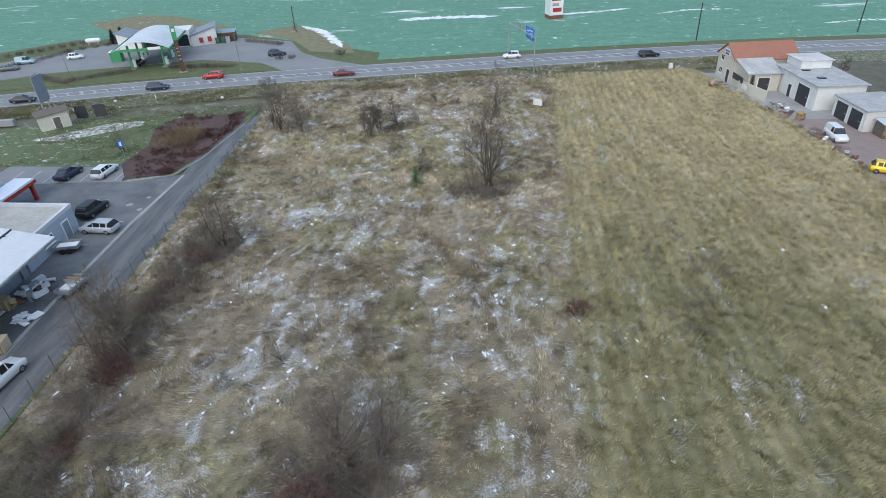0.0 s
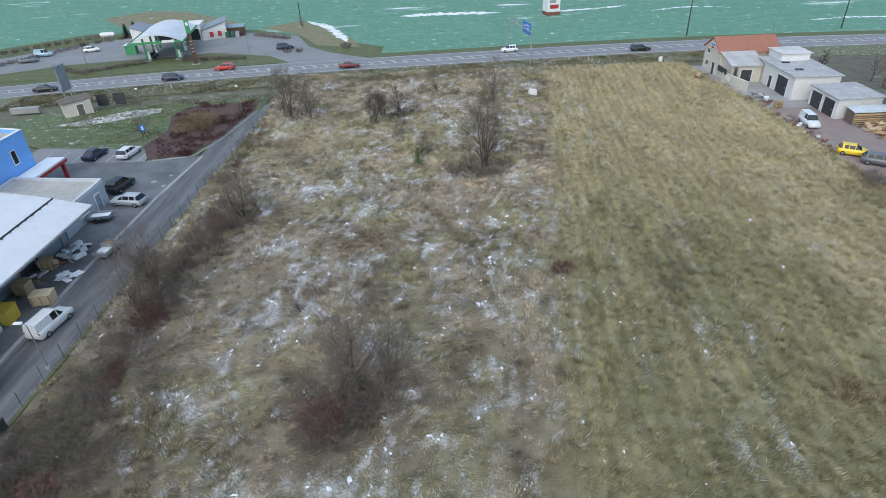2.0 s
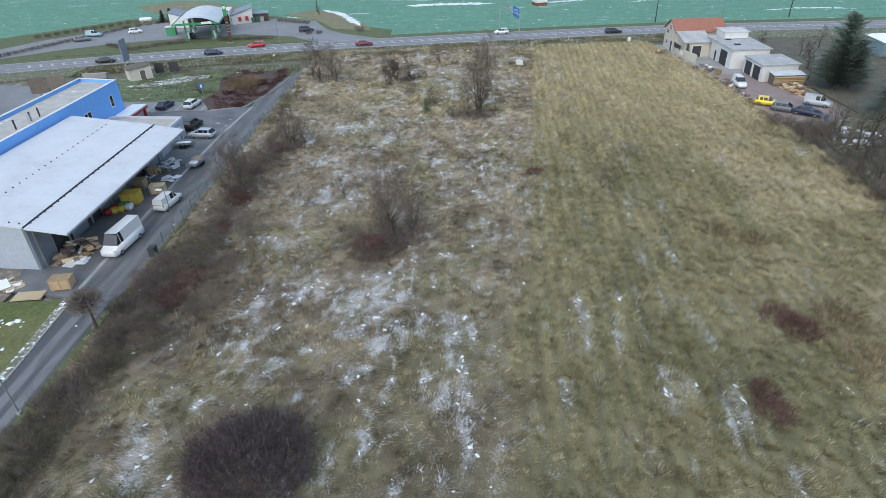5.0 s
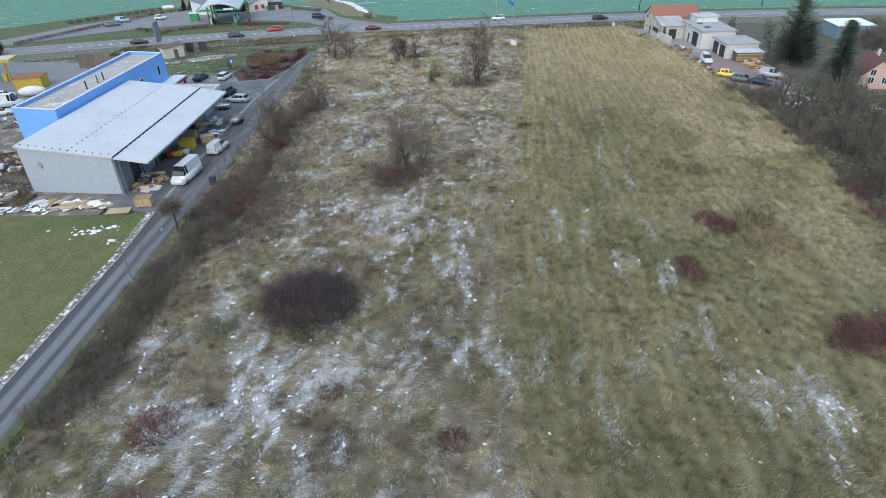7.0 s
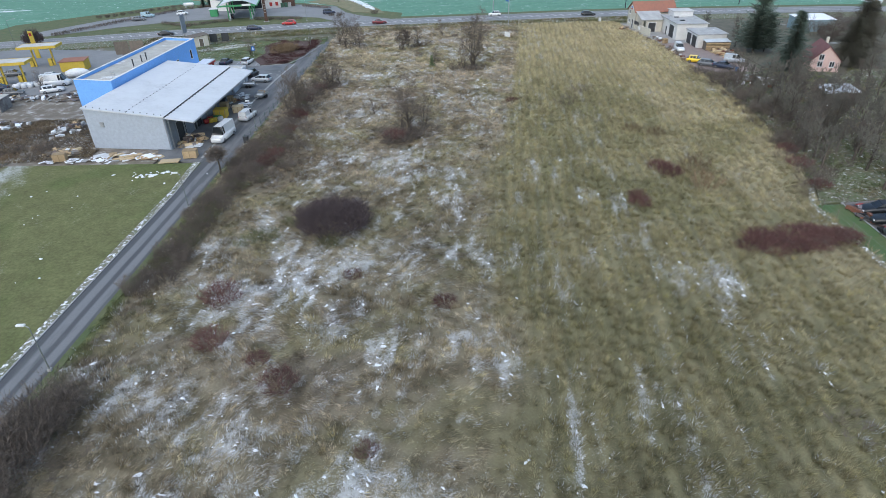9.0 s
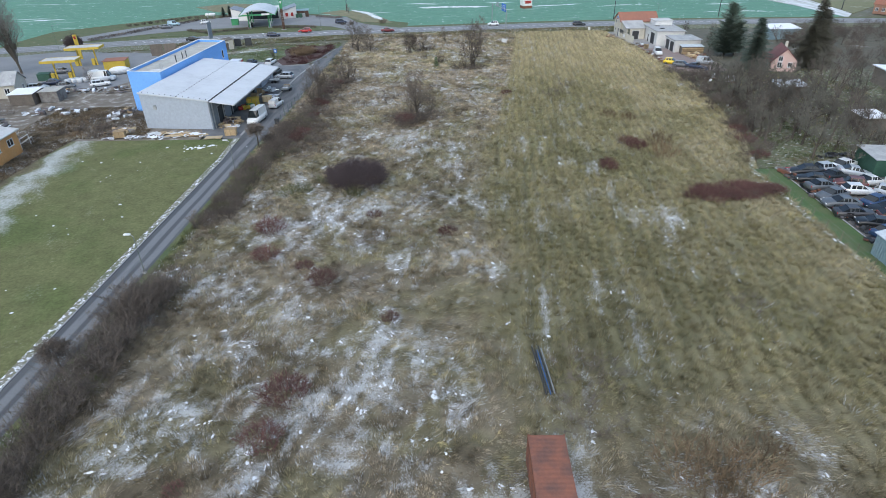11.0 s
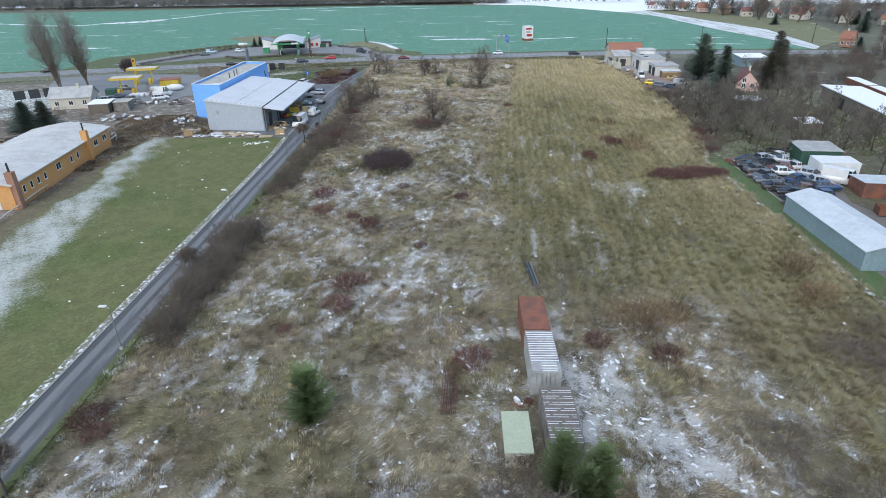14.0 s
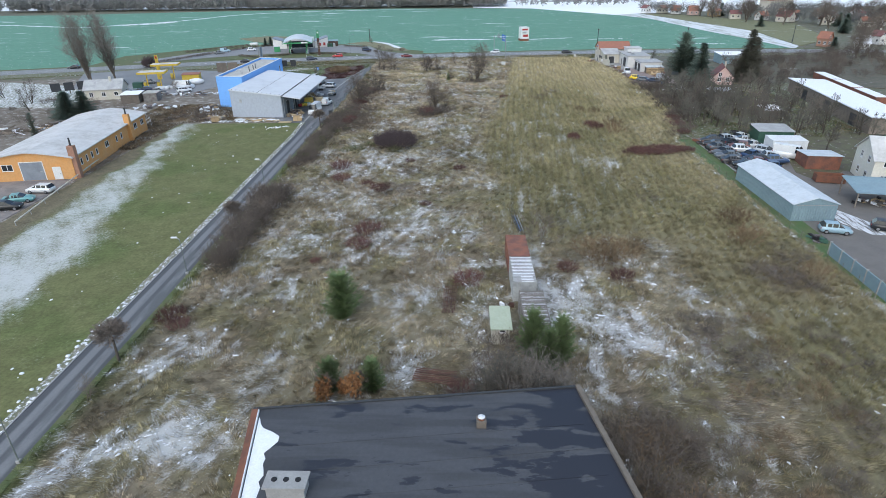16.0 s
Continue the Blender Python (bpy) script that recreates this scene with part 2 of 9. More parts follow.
MAT = dict(
    asphalt=plain("asphalt", (0.165, 0.17, 0.175), 0.7, c2=(0.080, 0.084, 0.09), big=0.16, fine=9, bump=0.3, stain=0.9),
    road=plain("road_asphalt", (0.22, 0.225, 0.23), 0.8, c2=(0.16, 0.165, 0.17), big=0.15, fine=8, bump=0.2),
    forecourt=plain("forecourt_asphalt", (0.23, 0.235, 0.24), 0.85, c2=(0.16, 0.165, 0.17), big=0.12, fine=5, bump=0.2),
    track=plain("track_asphalt", (0.085, 0.088, 0.092), 0.75, c2=(0.18, 0.18, 0.182), big=0.7, fine=7, stretch=(1.0, 0.12, 1.0), stain=0.8),
    wheel_track=wheel_track(), track_edge=snowy("verge_with_snow", (0.13, 0.14, 0.08), (0.20, 0.19, 0.14), amount=0.40, scale=2.2, fine=4),
    gravel=snowy("gravel_yard", (0.19, 0.17, 0.16), (0.26, 0.23, 0.21), amount=0.2, scale=0.35, fine=5),
    red_gravel=snowy("reddish_gravel", (0.28, 0.22, 0.20), (0.24, 0.195, 0.18), amount=0.14, scale=0.3, fine=6),
    dirt=snowy("scrubby_dirt", (0.150, 0.128, 0.100), (0.215, 0.185, 0.148), amount=0.24, scale=0.5, fine=3, snow=(0.55, 0.56, 0.56), edge=0.14),
    wheat=snowy("winter_wheat", (0.125, 0.26, 0.18), (0.10, 0.225, 0.155), amount=0.235, scale=0.035, fine=1.2, stretch=(0.6, 2.2, 1.0), edge=0.05, speck=0.4),
    verge=snowy("verge_grass", (0.10, 0.12, 0.055), (0.14, 0.13, 0.08), amount=0.24, scale=1.6, fine=3, edge=0.14),
    green_verge=snowy("green_verge", (0.085, 0.11, 0.045), (0.12, 0.125, 0.06), amount=0.14, scale=0.5, fine=4),
    plot_grass_mat=snowy("plot_turf", (0.090, 0.135, 0.058), (0.125, 0.135, 0.070), amount=0.22, scale=0.7, fine=4, edge=0.1),
    lush_verge=snowy("lush_verge", (0.070, 0.120, 0.042), (0.105, 0.125, 0.055), amount=0.12, scale=0.6, fine=4),
    fallow=snowy("fallow_straw", (0.23, 0.195, 0.115), (0.155, 0.16, 0.088), amount=0.2, scale=0.2, fine=2),
    patchy=snowy("grass_under_thin_snow", (0.12, 0.14, 0.07), (0.16, 0.16, 0.10), amount=0.46, scale=1.2, fine=3, edge=0.16),
    snowfield=snowy("snow_covered_field", (0.21, 0.23, 0.17), (0.27, 0.26, 0.20), amount=0.62, scale=0.10, fine=1.0, snow=(0.60, 0.62, 0.63), stretch=(3.0, 0.35, 1.0), edge=0.14),
    snow_plain=snowy("deep_field_snow", (0.34, 0.35, 0.33), (0.42, 0.42, 0.40), amount=0.86, scale=0.02, fine=0.4, snow=(0.80, 0.82, 0.84), stretch=(0.5, 1.6, 1.0), edge=0.12),
    terrain=snowy("far_terrain", (0.11, 0.12, 0.075), (0.15, 0.135, 0.10), amount=0.17, scale=0.25, fine=1.5, snow=(0.45, 0.47, 0.47), edge=0.14),
    thin_snow=snowy("thin_field_snow", (0.30, 0.40, 0.34), (0.36, 0.44, 0.38), amount=0.72, scale=0.35, fine=1.5, snow=(0.72, 0.74, 0.76), edge=0.2),
    hill=snowy("far_hill", (0.24, 0.24, 0.22), (0.20, 0.22, 0.19), amount=0.55, scale=0.006, fine=0.2),
    turf=turf("meadow_floor", fine=5.5, edge=0.10, cover=0.58), lawn=turf("mown_lawn", fine=2.6, relief=0.04, edge=0.22, cover=0.62), blade=blades("dry_grass"),
    scrap_court=plain("worn_concrete_court", (0.165, 0.152, 0.138), 0.8, c2=(0.115, 0.108, 0.10), big=0.35, fine=5, bump=0.2, stain=0.5),
    dug_garden=snowy("dug_garden", (0.10, 0.085, 0.06), (0.12, 0.12, 0.065), amount=0.2, scale=0.8, fine=3, edge=0.08),
    tracked=snowy("tracked_snow", (0.17, 0.16, 0.15), (0.20, 0.19, 0.18), amount=0.55, scale=1.0, fine=3, stretch=(2.4, 0.35, 1.0), snow=(0.6, 0.62, 0.64)),
    rough_plots=snowy("rough_plots", (0.095, 0.092, 0.066), (0.13, 0.118, 0.088), amount=0.2, scale=0.12, fine=1.5, snow=(0.5, 0.52, 0.52), edge=0.08),
    pasture=snowy("olive_pasture", (0.19, 0.185, 0.10), (0.16, 0.165, 0.088), amount=0.18, scale=0.1, fine=1.5, edge=0.1),
    white_line=plain("road_paint", (0.50, 0.50, 0.50), 0.7, big=1.0, fine=6, stain=0.6),
    kerb=plain("concrete_kerb", (0.36, 0.36, 0.36), 0.9, big=0.8, fine=8),
    concrete=plain("weathered_concrete", (0.34, 0.34, 0.33), 0.9, big=0.5, fine=6),
    hall_wall=plain("grey_panel_wall", (0.37, 0.415, 0.475), 0.55, c2=(0.355, 0.40, 0.458), big=0.15, fine=2, bump=0.02, stain=0.08),
    hall_wall_dark=plain("dark_grey_panel_wall", (0.23, 0.26, 0.30), 0.6, c2=(0.18, 0.20, 0.23), big=0.3, fine=2, bump=0.05),
    hall_roof=snowy("thin_snow_on_membrane", (0.44, 0.46, 0.49), (0.51, 0.53, 0.555), amount=0.66, scale=0.18, fine=2.0, snow=(0.56, 0.585, 0.61), edge=0.25),
    blue=plain("bright_blue_render", (0.19, 0.43, 0.88), 0.6, c2=(0.165, 0.385, 0.80), big=0.3, fine=3, bump=0.08),
    grit_roof=snowy("gritty_flat_roof", (0.38, 0.37, 0.335), (0.45, 0.44, 0.405), amount=0.25, scale=0.2, fine=3),
    orange=plain("orange_render", (0.60, 0.33, 0.135), 0.8, c2=(0.62, 0.29, 0.08), big=0.5, fine=3, bump=0.15),
    barrel_roof=snowy("pale_frosted_sheet_roof", (0.42, 0.41, 0.39), (0.50, 0.49, 0.47), amount=0.5, scale=0.25, fine=2, snow=(0.56, 0.56, 0.555), edge=0.3),
    cream=plain("cream_render", (0.56, 0.53, 0.45), 0.85, c2=(0.46, 0.44, 0.38), big=0.6, fine=4),
    white_wall=plain("white_render", (0.66, 0.66, 0.64), 0.8, c2=(0.55, 0.55, 0.53), big=0.5, fine=4),
    pink=plain("pink_render", (0.66, 0.47, 0.42), 0.8, big=0.6, fine=4, stain=0.25),
    red_tiles=plain("red_roof_tiles", (0.31, 0.135, 0.09), 0.75, c2=(0.22, 0.11, 0.08), big=0.8, fine=5),
    dark_tiles=plain("dark_red_roof_tiles", (0.20, 0.09, 0.085), 0.75, big=0.8, fine=5),
    grey_roof=snowy("grey_felt_roof", (0.33, 0.335, 0.335), (0.41, 0.415, 0.41), amount=0.20, scale=0.4, fine=3),
    felt=felt_roof(),
    snow=plain("settled_snow", (0.80, 0.82, 0.85), 0.9, c2=(0.70, 0.73, 0.78), big=1.5, fine=6, bump=0.5, depth=0.05),
    rust=plain("rusty_sheet", (0.20, 0.085, 0.05), 0.85, c2=(0.12, 0.06, 0.045), big=0.8, fine=5, stain=0.8),
    container_red=plain("faded_red_steel", (0.25, 0.100, 0.062), 0.75, c2=(0.11, 0.065, 0.055), big=0.7, fine=4, stain=0.8),
    container_white=plain("grimy_white_steel", (0.42, 0.43, 0.42), 0.7, c2=(0.24, 0.25, 0.25), big=0.9, fine=4, stain=0.7),
    container_grey=plain("grey_brown_steel", (0.27, 0.26, 0.24), 0.75, c2=(0.14, 0.12, 0.11), big=0.9, fine=4, stain=0.9),
    steel=plain("galvanised_steel", (0.40, 0.42, 0.43), 0.5, 0.6, big=1.5, fine=8, bump=0.05),
    shed_wall=plain("blue_grey_corrugated_steel", (0.25, 0.345, 0.385), 0.55, 0.2, c2=(0.20, 0.28, 0.31), big=0.4, fine=3, bump=0.05),
    shed_roof=snowy("frosted_steel_roof", (0.42, 0.47, 0.50), (0.50, 0.54, 0.57), amount=0.4, scale=0.3, fine=2, snow=(0.58, 0.62, 0.66), edge=0.3),
    green_metal=plain("dark_green_sheet", (0.045, 0.11, 0.075), 0.6, big=0.6, fine=4),
    pale_green=plain("pale_green_sheet", (0.42, 0.46, 0.34), 0.7, c2=(0.36, 0.40, 0.29), big=1.2, fine=5),
    white_paint=plain("white_paint", (0.72, 0.73, 0.73), 0.5, big=0.8, fine=5, bump=0.05, stain=0.3),
    dark_gate=plain("charcoal_gate", (0.045, 0.048, 0.052), 0.6, big=1.0, fine=4),
    grey_gate=plain("grey_blue_gate", (0.24, 0.27, 0.31), 0.6, big=1.0, fine=4),
    yellow=plain("yellow_sheet", (0.60, 0.43, 0.06), 0.5, big=0.8, fine=4, stain=0.25),
    petrol_green=plain("green_fascia", (0.06, 0.28, 0.12), 0.5, big=0.8, fine=4, stain=0.2),
    brown=plain("dark_brown_cladding", (0.09, 0.05, 0.035), 0.6, big=0.8, fine=4),
    red=plain("red_paint", (0.36, 0.035, 0.03), 0.5, big=0.8, fine=4, stain=0.3),
    sign_blue=plain("blue_sign_face", (0.03, 0.16, 0.55), 0.45, big=1.0, fine=4, stain=0.15),
    wood=plain("raw_timber", (0.42, 0.31, 0.18), 0.8, c2=(0.30, 0.21, 0.12), big=1.2, fine=7, vary=0.3),
    plywood=plain("pale_plywood", (0.55, 0.44, 0.28), 0.8, big=1.2, fine=6, vary=0.25, stain=0.3),
    old_rust=plain("old_dark_rust", (0.13, 0.07, 0.052), 0.9, c2=(0.07, 0.045, 0.04), big=1.0, fine=6, vary=0.3),
    paving=plain("pale_paving", (0.33, 0.325, 0.315), 0.85, c2=(0.24, 0.235, 0.23), big=0.25, fine=5),
    soil=plain("bark_mulch", (0.080, 0.048, 0.044), 0.95, c2=(0.11, 0.085, 0.07), big=0.8, fine=5, bump=0.6, depth=0.05),
    brick=plain("reddish_brick_wall", (0.36, 0.20, 0.14), 0.85, big=0.8, fine=5),
    grey_wood=plain("weathered_timber", (0.20, 0.17, 0.14), 0.9, big=1.2, fine=7, vary=0.3),
    scrap=plain("mixed_scrap", (0.13, 0.13, 0.14), 0.6, c2=(0.20, 0.10, 0.06), big=1.5, fine=5, vary=0.5),
    plastic_white=plain("white_plastic", (0.66, 0.68, 0.70), 0.5, big=1.5, fine=5, vary=0.15),
    plastic_blue=plain("blue_plastic", (0.05, 0.14, 0.33), 0.4, big=1.5, fine=5),
    tyre=plain("tyre_rubber", (0.018, 0.018, 0.02), 0.85, big=2, fine=8),
    rim=plain("wheel_rim", (0.35, 0.36, 0.37), 0.4, 0.6, big=2, fine=8),
    lens=plain("lamp_lens", (0.7, 0.7, 0.7), 0.2, big=3, fine=9, bump=0.0),
    tail=plain("tail_lamp", (0.35, 0.02, 0.02), 0.3, big=3, fine=9, bump=0.0),
    glass=glassy("window_glass"), car_glass=glassy("car_glass", (0.015, 0.018, 0.02), 0.05),
    bark=twigs("grey_brown_bark", (0.085, 0.074, 0.060), (0.13, 0.11, 0.09)),
    twig=twigs("bare_twigs", (0.118, 0.098, 0.083), (0.172, 0.145, 0.122)), twig_pale=twigs("pale_grey_twigs", (0.155, 0.138, 0.12), (0.23, 0.21, 0.185)), twig_garden=twigs("grey_garden_twigs", (0.110, 0.104, 0.090), (0.170, 0.158, 0.132)),
    twig_dark=twigs("dark_bare_twigs", (0.070, 0.054, 0.056), (0.115, 0.092, 0.094)),
    twig_red=twigs("red_brown_twigs", (0.105, 0.054, 0.048), (0.160, 0.088, 0.078)),
    twig_wine=twigs("wine_red_twigs", (0.068, 0.034, 0.033), (0.105, 0.054, 0.050)),
    twig_tan=twigs("tan_twigs", (0.15, 0.105, 0.065), (0.22, 0.16, 0.10)),
    twig_olive=twigs("olive_twigs", (0.095, 0.105, 0.05), (0.150, 0.155, 0.08)),
    needle=twigs("dark_needles", (0.105, 0.145, 0.120), (0.165, 0.210, 0.172)),
    needle_light=twigs("green_needles", (0.090, 0.135, 0.058), (0.150, 0.200, 0.092)),
    needle_brown=twigs("brownish_needles", (0.085, 0.088, 0.068), (0.140, 0.130, 0.100)),
    leaf_brown=twigs("withered_leaves", (0.24, 0.11, 0.045), (0.34, 0.18, 0.08)),
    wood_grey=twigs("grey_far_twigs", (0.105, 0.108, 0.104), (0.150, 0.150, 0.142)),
    # distance haze painted in as a paler grey than the near twigs
    forest=twigs("haze_grey_forest", (0.20, 0.205, 0.20), (0.25, 0.25, 0.245)),
)
CAR_PAINT = {}


def car_paint(c):
    if c not in CAR_PAINT:
        CAR_PAINT[c] = plain("car_paint", c, 0.3, 0.15, c2=tuple(v * 0.85 for v in c), big=1.0, fine=6, bump=0.02, stain=0.3, spec=0.6)
    return CAR_PAINT[c]


# ---- mesh helpers ----


def thing(name, label, category, at=(0, 0, 0), turn=0.0, group="", kind=""):
    """An empty at the base of a thing, that parents its parts."""
    ob = new(name)
    ob.matrix_world = pose(*at, 0, 0, turn)
    return tagged(ob, label, category, group, kind)


def link(name, me, material, parent=None, label=""):
    me.materials.append(MAT[material] if isinstance(material, str) else material)
    ob = new(name, me)
    if parent is not None:
        ob.parent = parent
    if label:
        ob["label"] = label
    return ob


def part(name, bm, material, parent=None, label=""):
    me = bpy.data.meshes.new(name)
    bm.to_mesh(me)
    bm.free()
    return link(name, me, material, parent, label)


def raw(name, verts, faces, material, parent=None, label=""):
    me = bpy.data.meshes.new(name)
    me.from_pydata(verts, [], faces)
    me.update()
    return link(name, me, material, parent, label)


def box_into(bm, x0, x1, y0, y1, z0, z1, m=None):
    r = bmesh.ops.create_cube(bm, size=1.0)["verts"]
    for v in r:
        v.co = Vector(((x0 + x1) / 2 + v.co.x * (x1 - x0), (y0 + y1) / 2 + v.co.y * (y1 - y0), (z0 + z1) / 2 + v.co.z * (z1 - z0)))
    if m is not None:
        bmesh.ops.transform(bm, matrix=m, verts=r)
    return r


def box(name, x0, x1, y0, y1, z0, z1, material, parent=None, label="", bevel=0.0, m=None):
    bm = bmesh.new()
    box_into(bm, x0, x1, y0, y1, z0, z1, m)
    if bevel:
        bmesh.ops.bevel(bm, geom=bm.edges[:], offset=bevel, segments=2, affect="EDGES", profile=0.7)
    return part(name, bm, material, parent, label)


def tube(name, p0, p1, r0, r1, material, parent=None, label="", n=8):
    bm = bmesh.new()
    p0, p1 = Vector(p0), Vector(p1)
    d = p1 - p0
    m = Matrix.Translation((p0 + p1) / 2) @ d.to_track_quat("Z", "Y").to_matrix().to_4x4()
    bmesh.ops.create_cone(bm, cap_ends=True, segments=n, radius1=r0, radius2=r1, depth=d.length, matrix=m)
    return part(name, bm, material, parent, label)


def prism(name, pts, z0, tops, material, parent=None, label="", bottoms=None):
    """A solid over a polygon, counter-clockwise seen from above, with a height for each corner."""
    n = len(pts)
    if not isinstance(tops, (list, tuple)):
        tops = [tops] * n
    low = bottoms or [z0] * n
    v = [(p[0], p[1], b) for p, b in zip(pts, low)] + [(p[0], p[1], h) for p, h in zip(pts, tops)]
    f = [tuple(reversed(range(n))), tuple(range(n, 2 * n))] + [(i, (i + 1) % n, n + (i + 1) % n, n + i) for i in range(n)]
    return raw(name, v, f, material, parent, label)


def ribbon(pts, w0, w1, z, close=False):
    """Verts and faces of a strip beside a line, from w0 to w1 to its right."""
    P = [Vector((p[0], p[1], 0)) for p in pts]
    v, f = [], []
    for i, p in enumerate(P):
        d = (P[min(i + 1, len(P) - 1)] - P[max(i - 1, 0)]).normalized()
        nrm = Vector((d.y, -d.x, 0))
        v += [tuple((p + nrm * w0) + Vector((0, 0, z))), tuple((p + nrm * w1) + Vector((0, 0, z)))]
        if i:
            f.append((2 * i - 2, 2 * i - 1, 2 * i + 1, 2 * i))
    return v, f


def strip(name, pts, w0, w1, z, thick, material, label="", category="", kind="structure", parent=None):
    v, f = ribbon(pts, w0, w1, z)
    n = len(v)
    low = [(a, b, c - thick) for a, b, c in v]
    faces = [tuple(reversed(q)) for q in f] + [tuple(i + n for i in q) for q in f]
    for i in range(0, n - 2, 2):
        faces += [(i, i + 2, i + 2 + n, i + n), (i + 1, i + 1 + n, i + 3 + n, i + 3)]
    ob = raw(name, v + low, [tuple(reversed(q)) for q in faces], material, parent)
    return tagged(ob, label, category, "", kind)


def smooth_line(pts, steps=8):
    P = [Vector((p[0], p[1], 0)) for p in pts]
    P = [P[0] * 2 - P[1]] + P + [P[-1] * 2 - P[-2]]
    out = []
    for i in range(1, len(P) - 2):
        for k in range(steps):
            t = k / steps
            a, b, c, d = P[i - 1], P[i], P[i + 1], P[i + 2]
            out.append(0.5 * ((2 * b) + (c - a) * t + (2 * a - 5 * b + 4 * c - d) * t * t + (3 * b - a - 3 * c + d) * t ** 3))
    out.append(P[-2])
    return [(p.x, p.y) for p in out]


def sheet(name, pts, z, material, label, category="ground", thick=0.25):
    return tagged(prism(name, pts, z - thick, z, material), label, category, "", "structure")


# ---- fields of values, for uneven ground and growth ----
RNG = np.random.default_rng(7)


def lattice(x, y, cell, seed):
    g = np.random.default_rng(seed).random((257, 257))
    u, v = np.asarray(x) / cell + 1000.0, np.asarray(y) / cell + 1000.0
    i, j = np.floor(u).astype(int), np.floor(v).astype(int)
    a, b = u - i, v - j
    a, b = a * a * (3 - 2 * a), b * b * (3 - 2 * b)
    i, j = i % 256, j % 256
    return (g[i, j] * (1 - a) + g[i + 1, j] * a) * (1 - b) + (g[i, j + 1] * (1 - a) + g[i + 1, j + 1] * a) * b


def fbm(x, y, cell, seed, octaves=4, gain=0.55):
    s, w, t = 0.0, 1.0, 0.0
    for k in range(octaves):
        s = s + w * lattice(x, y, cell / 2 ** k, seed + k)
        t += w
        w *= gain
    return s / t


def step01(v, a, b):
    t = np.clip((v - a) / (b - a), 0, 1)
    return t * t * (3 - 2 * t)


def dab(x, y, cx, cy, rx, ry):
    return np.exp(-(((x - cx) / rx) ** 2 + ((y - cy) / ry) ** 2))


def add_attributes(me, tone, frost=None):
    a = me.attributes.new("tone", "FLOAT_COLOR", "POINT")
    a.data.foreach_set("color", np.c_[tone, np.ones(len(tone))].astype(np.float32).ravel())
    if frost is not None:
        b = me.attributes.new("frost", "FLOAT", "POINT")
        b.data.foreach_set("value", frost.astype(np.float32))


def grid_sheet(name, x0, x1, y0, y1, cell, height, look_fn, material, label, category):
    xs, ys = np.arange(x0, x1 + cell / 2, cell), np.arange(y0, y1 + cell / 2, cell)
    X, Y = np.meshgrid(xs, ys)
    x, y = X.ravel(), Y.ravel()
    co = np.c_[x, y, height(x, y)].astype(np.float32)
    nx, ny = len(xs), len(ys)
    i = (np.arange(ny - 1)[:, None] * nx + np.arange(nx - 1)[None]).ravel()
    quads = np.c_[i, i + 1, i + 1 + nx, i + nx].astype(np.int32)
    me = fast_mesh(name, co, quads)
    tone, frost = look_fn(x, y)
    add_attributes(me, tone, frost)
    return tagged(link(name, me, material), label, category, "", "structure")


def fast_mesh(name, co, faces):
    me = bpy.data.meshes.new(name)
    k = faces.shape[1]
    me.vertices.add(len(co))
    me.vertices.foreach_set("co", co.astype(np.float32).ravel())
    me.loops.add(faces.size)
    me.loops.foreach_set("vertex_index", faces.astype(np.int32).ravel())
    me.polygons.add(len(faces))
    me.polygons.foreach_set("loop_start", np.arange(0, faces.size, k, dtype=np.int32))
    me.update(calc_edges=True)
    return me


def tufts(name, x, y, z, height, width, tone, per, splay, lie, label, category="grass"):
    """Many clumps of grass blades in one mesh; each blade is one tapering leaf. lie: how far each clump is laid over."""
    n = len(x)
    X, Y, Z = (np.repeat(v, per) for v in (x, y, z))
    Hh, W, T, lay = np.repeat(height, per), np.repeat(width, per), np.repeat(tone, per, axis=0), np.repeat(lie, per)
    N = n * per
    ang = RNG.random(N) * 2 * np.pi
    Hh = Hh * (0.6 + 0.6 * RNG.random(N))
    out = splay * Hh * (0.3 + 0.9 * RNG.random(N))
    ox, oy = np.cos(ang), np.sin(ang)
    bx, by = X + ox * 0.22 * RNG.random(N), Y + oy * 0.22 * RNG.random(N)
    way = -1.2 + 5.0 * (fbm(X, Y, 5.0, 95, 2) - 0.5) + 0.7 * (RNG.random(N) - 0.5)
    lx, ly = np.cos(way) * lay, np.sin(way) * lay
    tip = np.c_[bx + ox * out + lx * Hh, by + oy * out + ly * Hh, Z + Hh * (1.0 - 0.45 * np.clip(lay, 0, 1.6) / 1.6)]
    a2 = ang + np.pi / 2 + (RNG.random(N) - 0.5) * 1.5
    wx, wy = np.cos(a2) * W / 2, np.sin(a2) * W / 2
    co = np.empty((N, 3, 3))
    co[:, 0] = np.c_[bx - wx, by - wy, Z - 0.03]
    co[:, 1] = np.c_[bx + wx, by + wy, Z - 0.03]
    co[:, 2] = tip
    T = T * (0.32 + 1.36 * RNG.random((N, 1)) ** 1.2)
    me = fast_mesh(name, co.reshape(-1, 3), np.arange(N * 3).reshape(-1, 3))
    add_attributes(me, np.repeat(T, 3, axis=0))
    return tagged(link(name, me, "blade"), label, category, "", "stuff")


def lie_of_grass(x, y):
    """The direction in which wind and snow have combed the grass."""
    e = east_share(x, y)
    return -1.35 + 5.0 * (fbm(x, y, 6.0, 95, 2) - 0.5) * (1 - 0.8 * e)


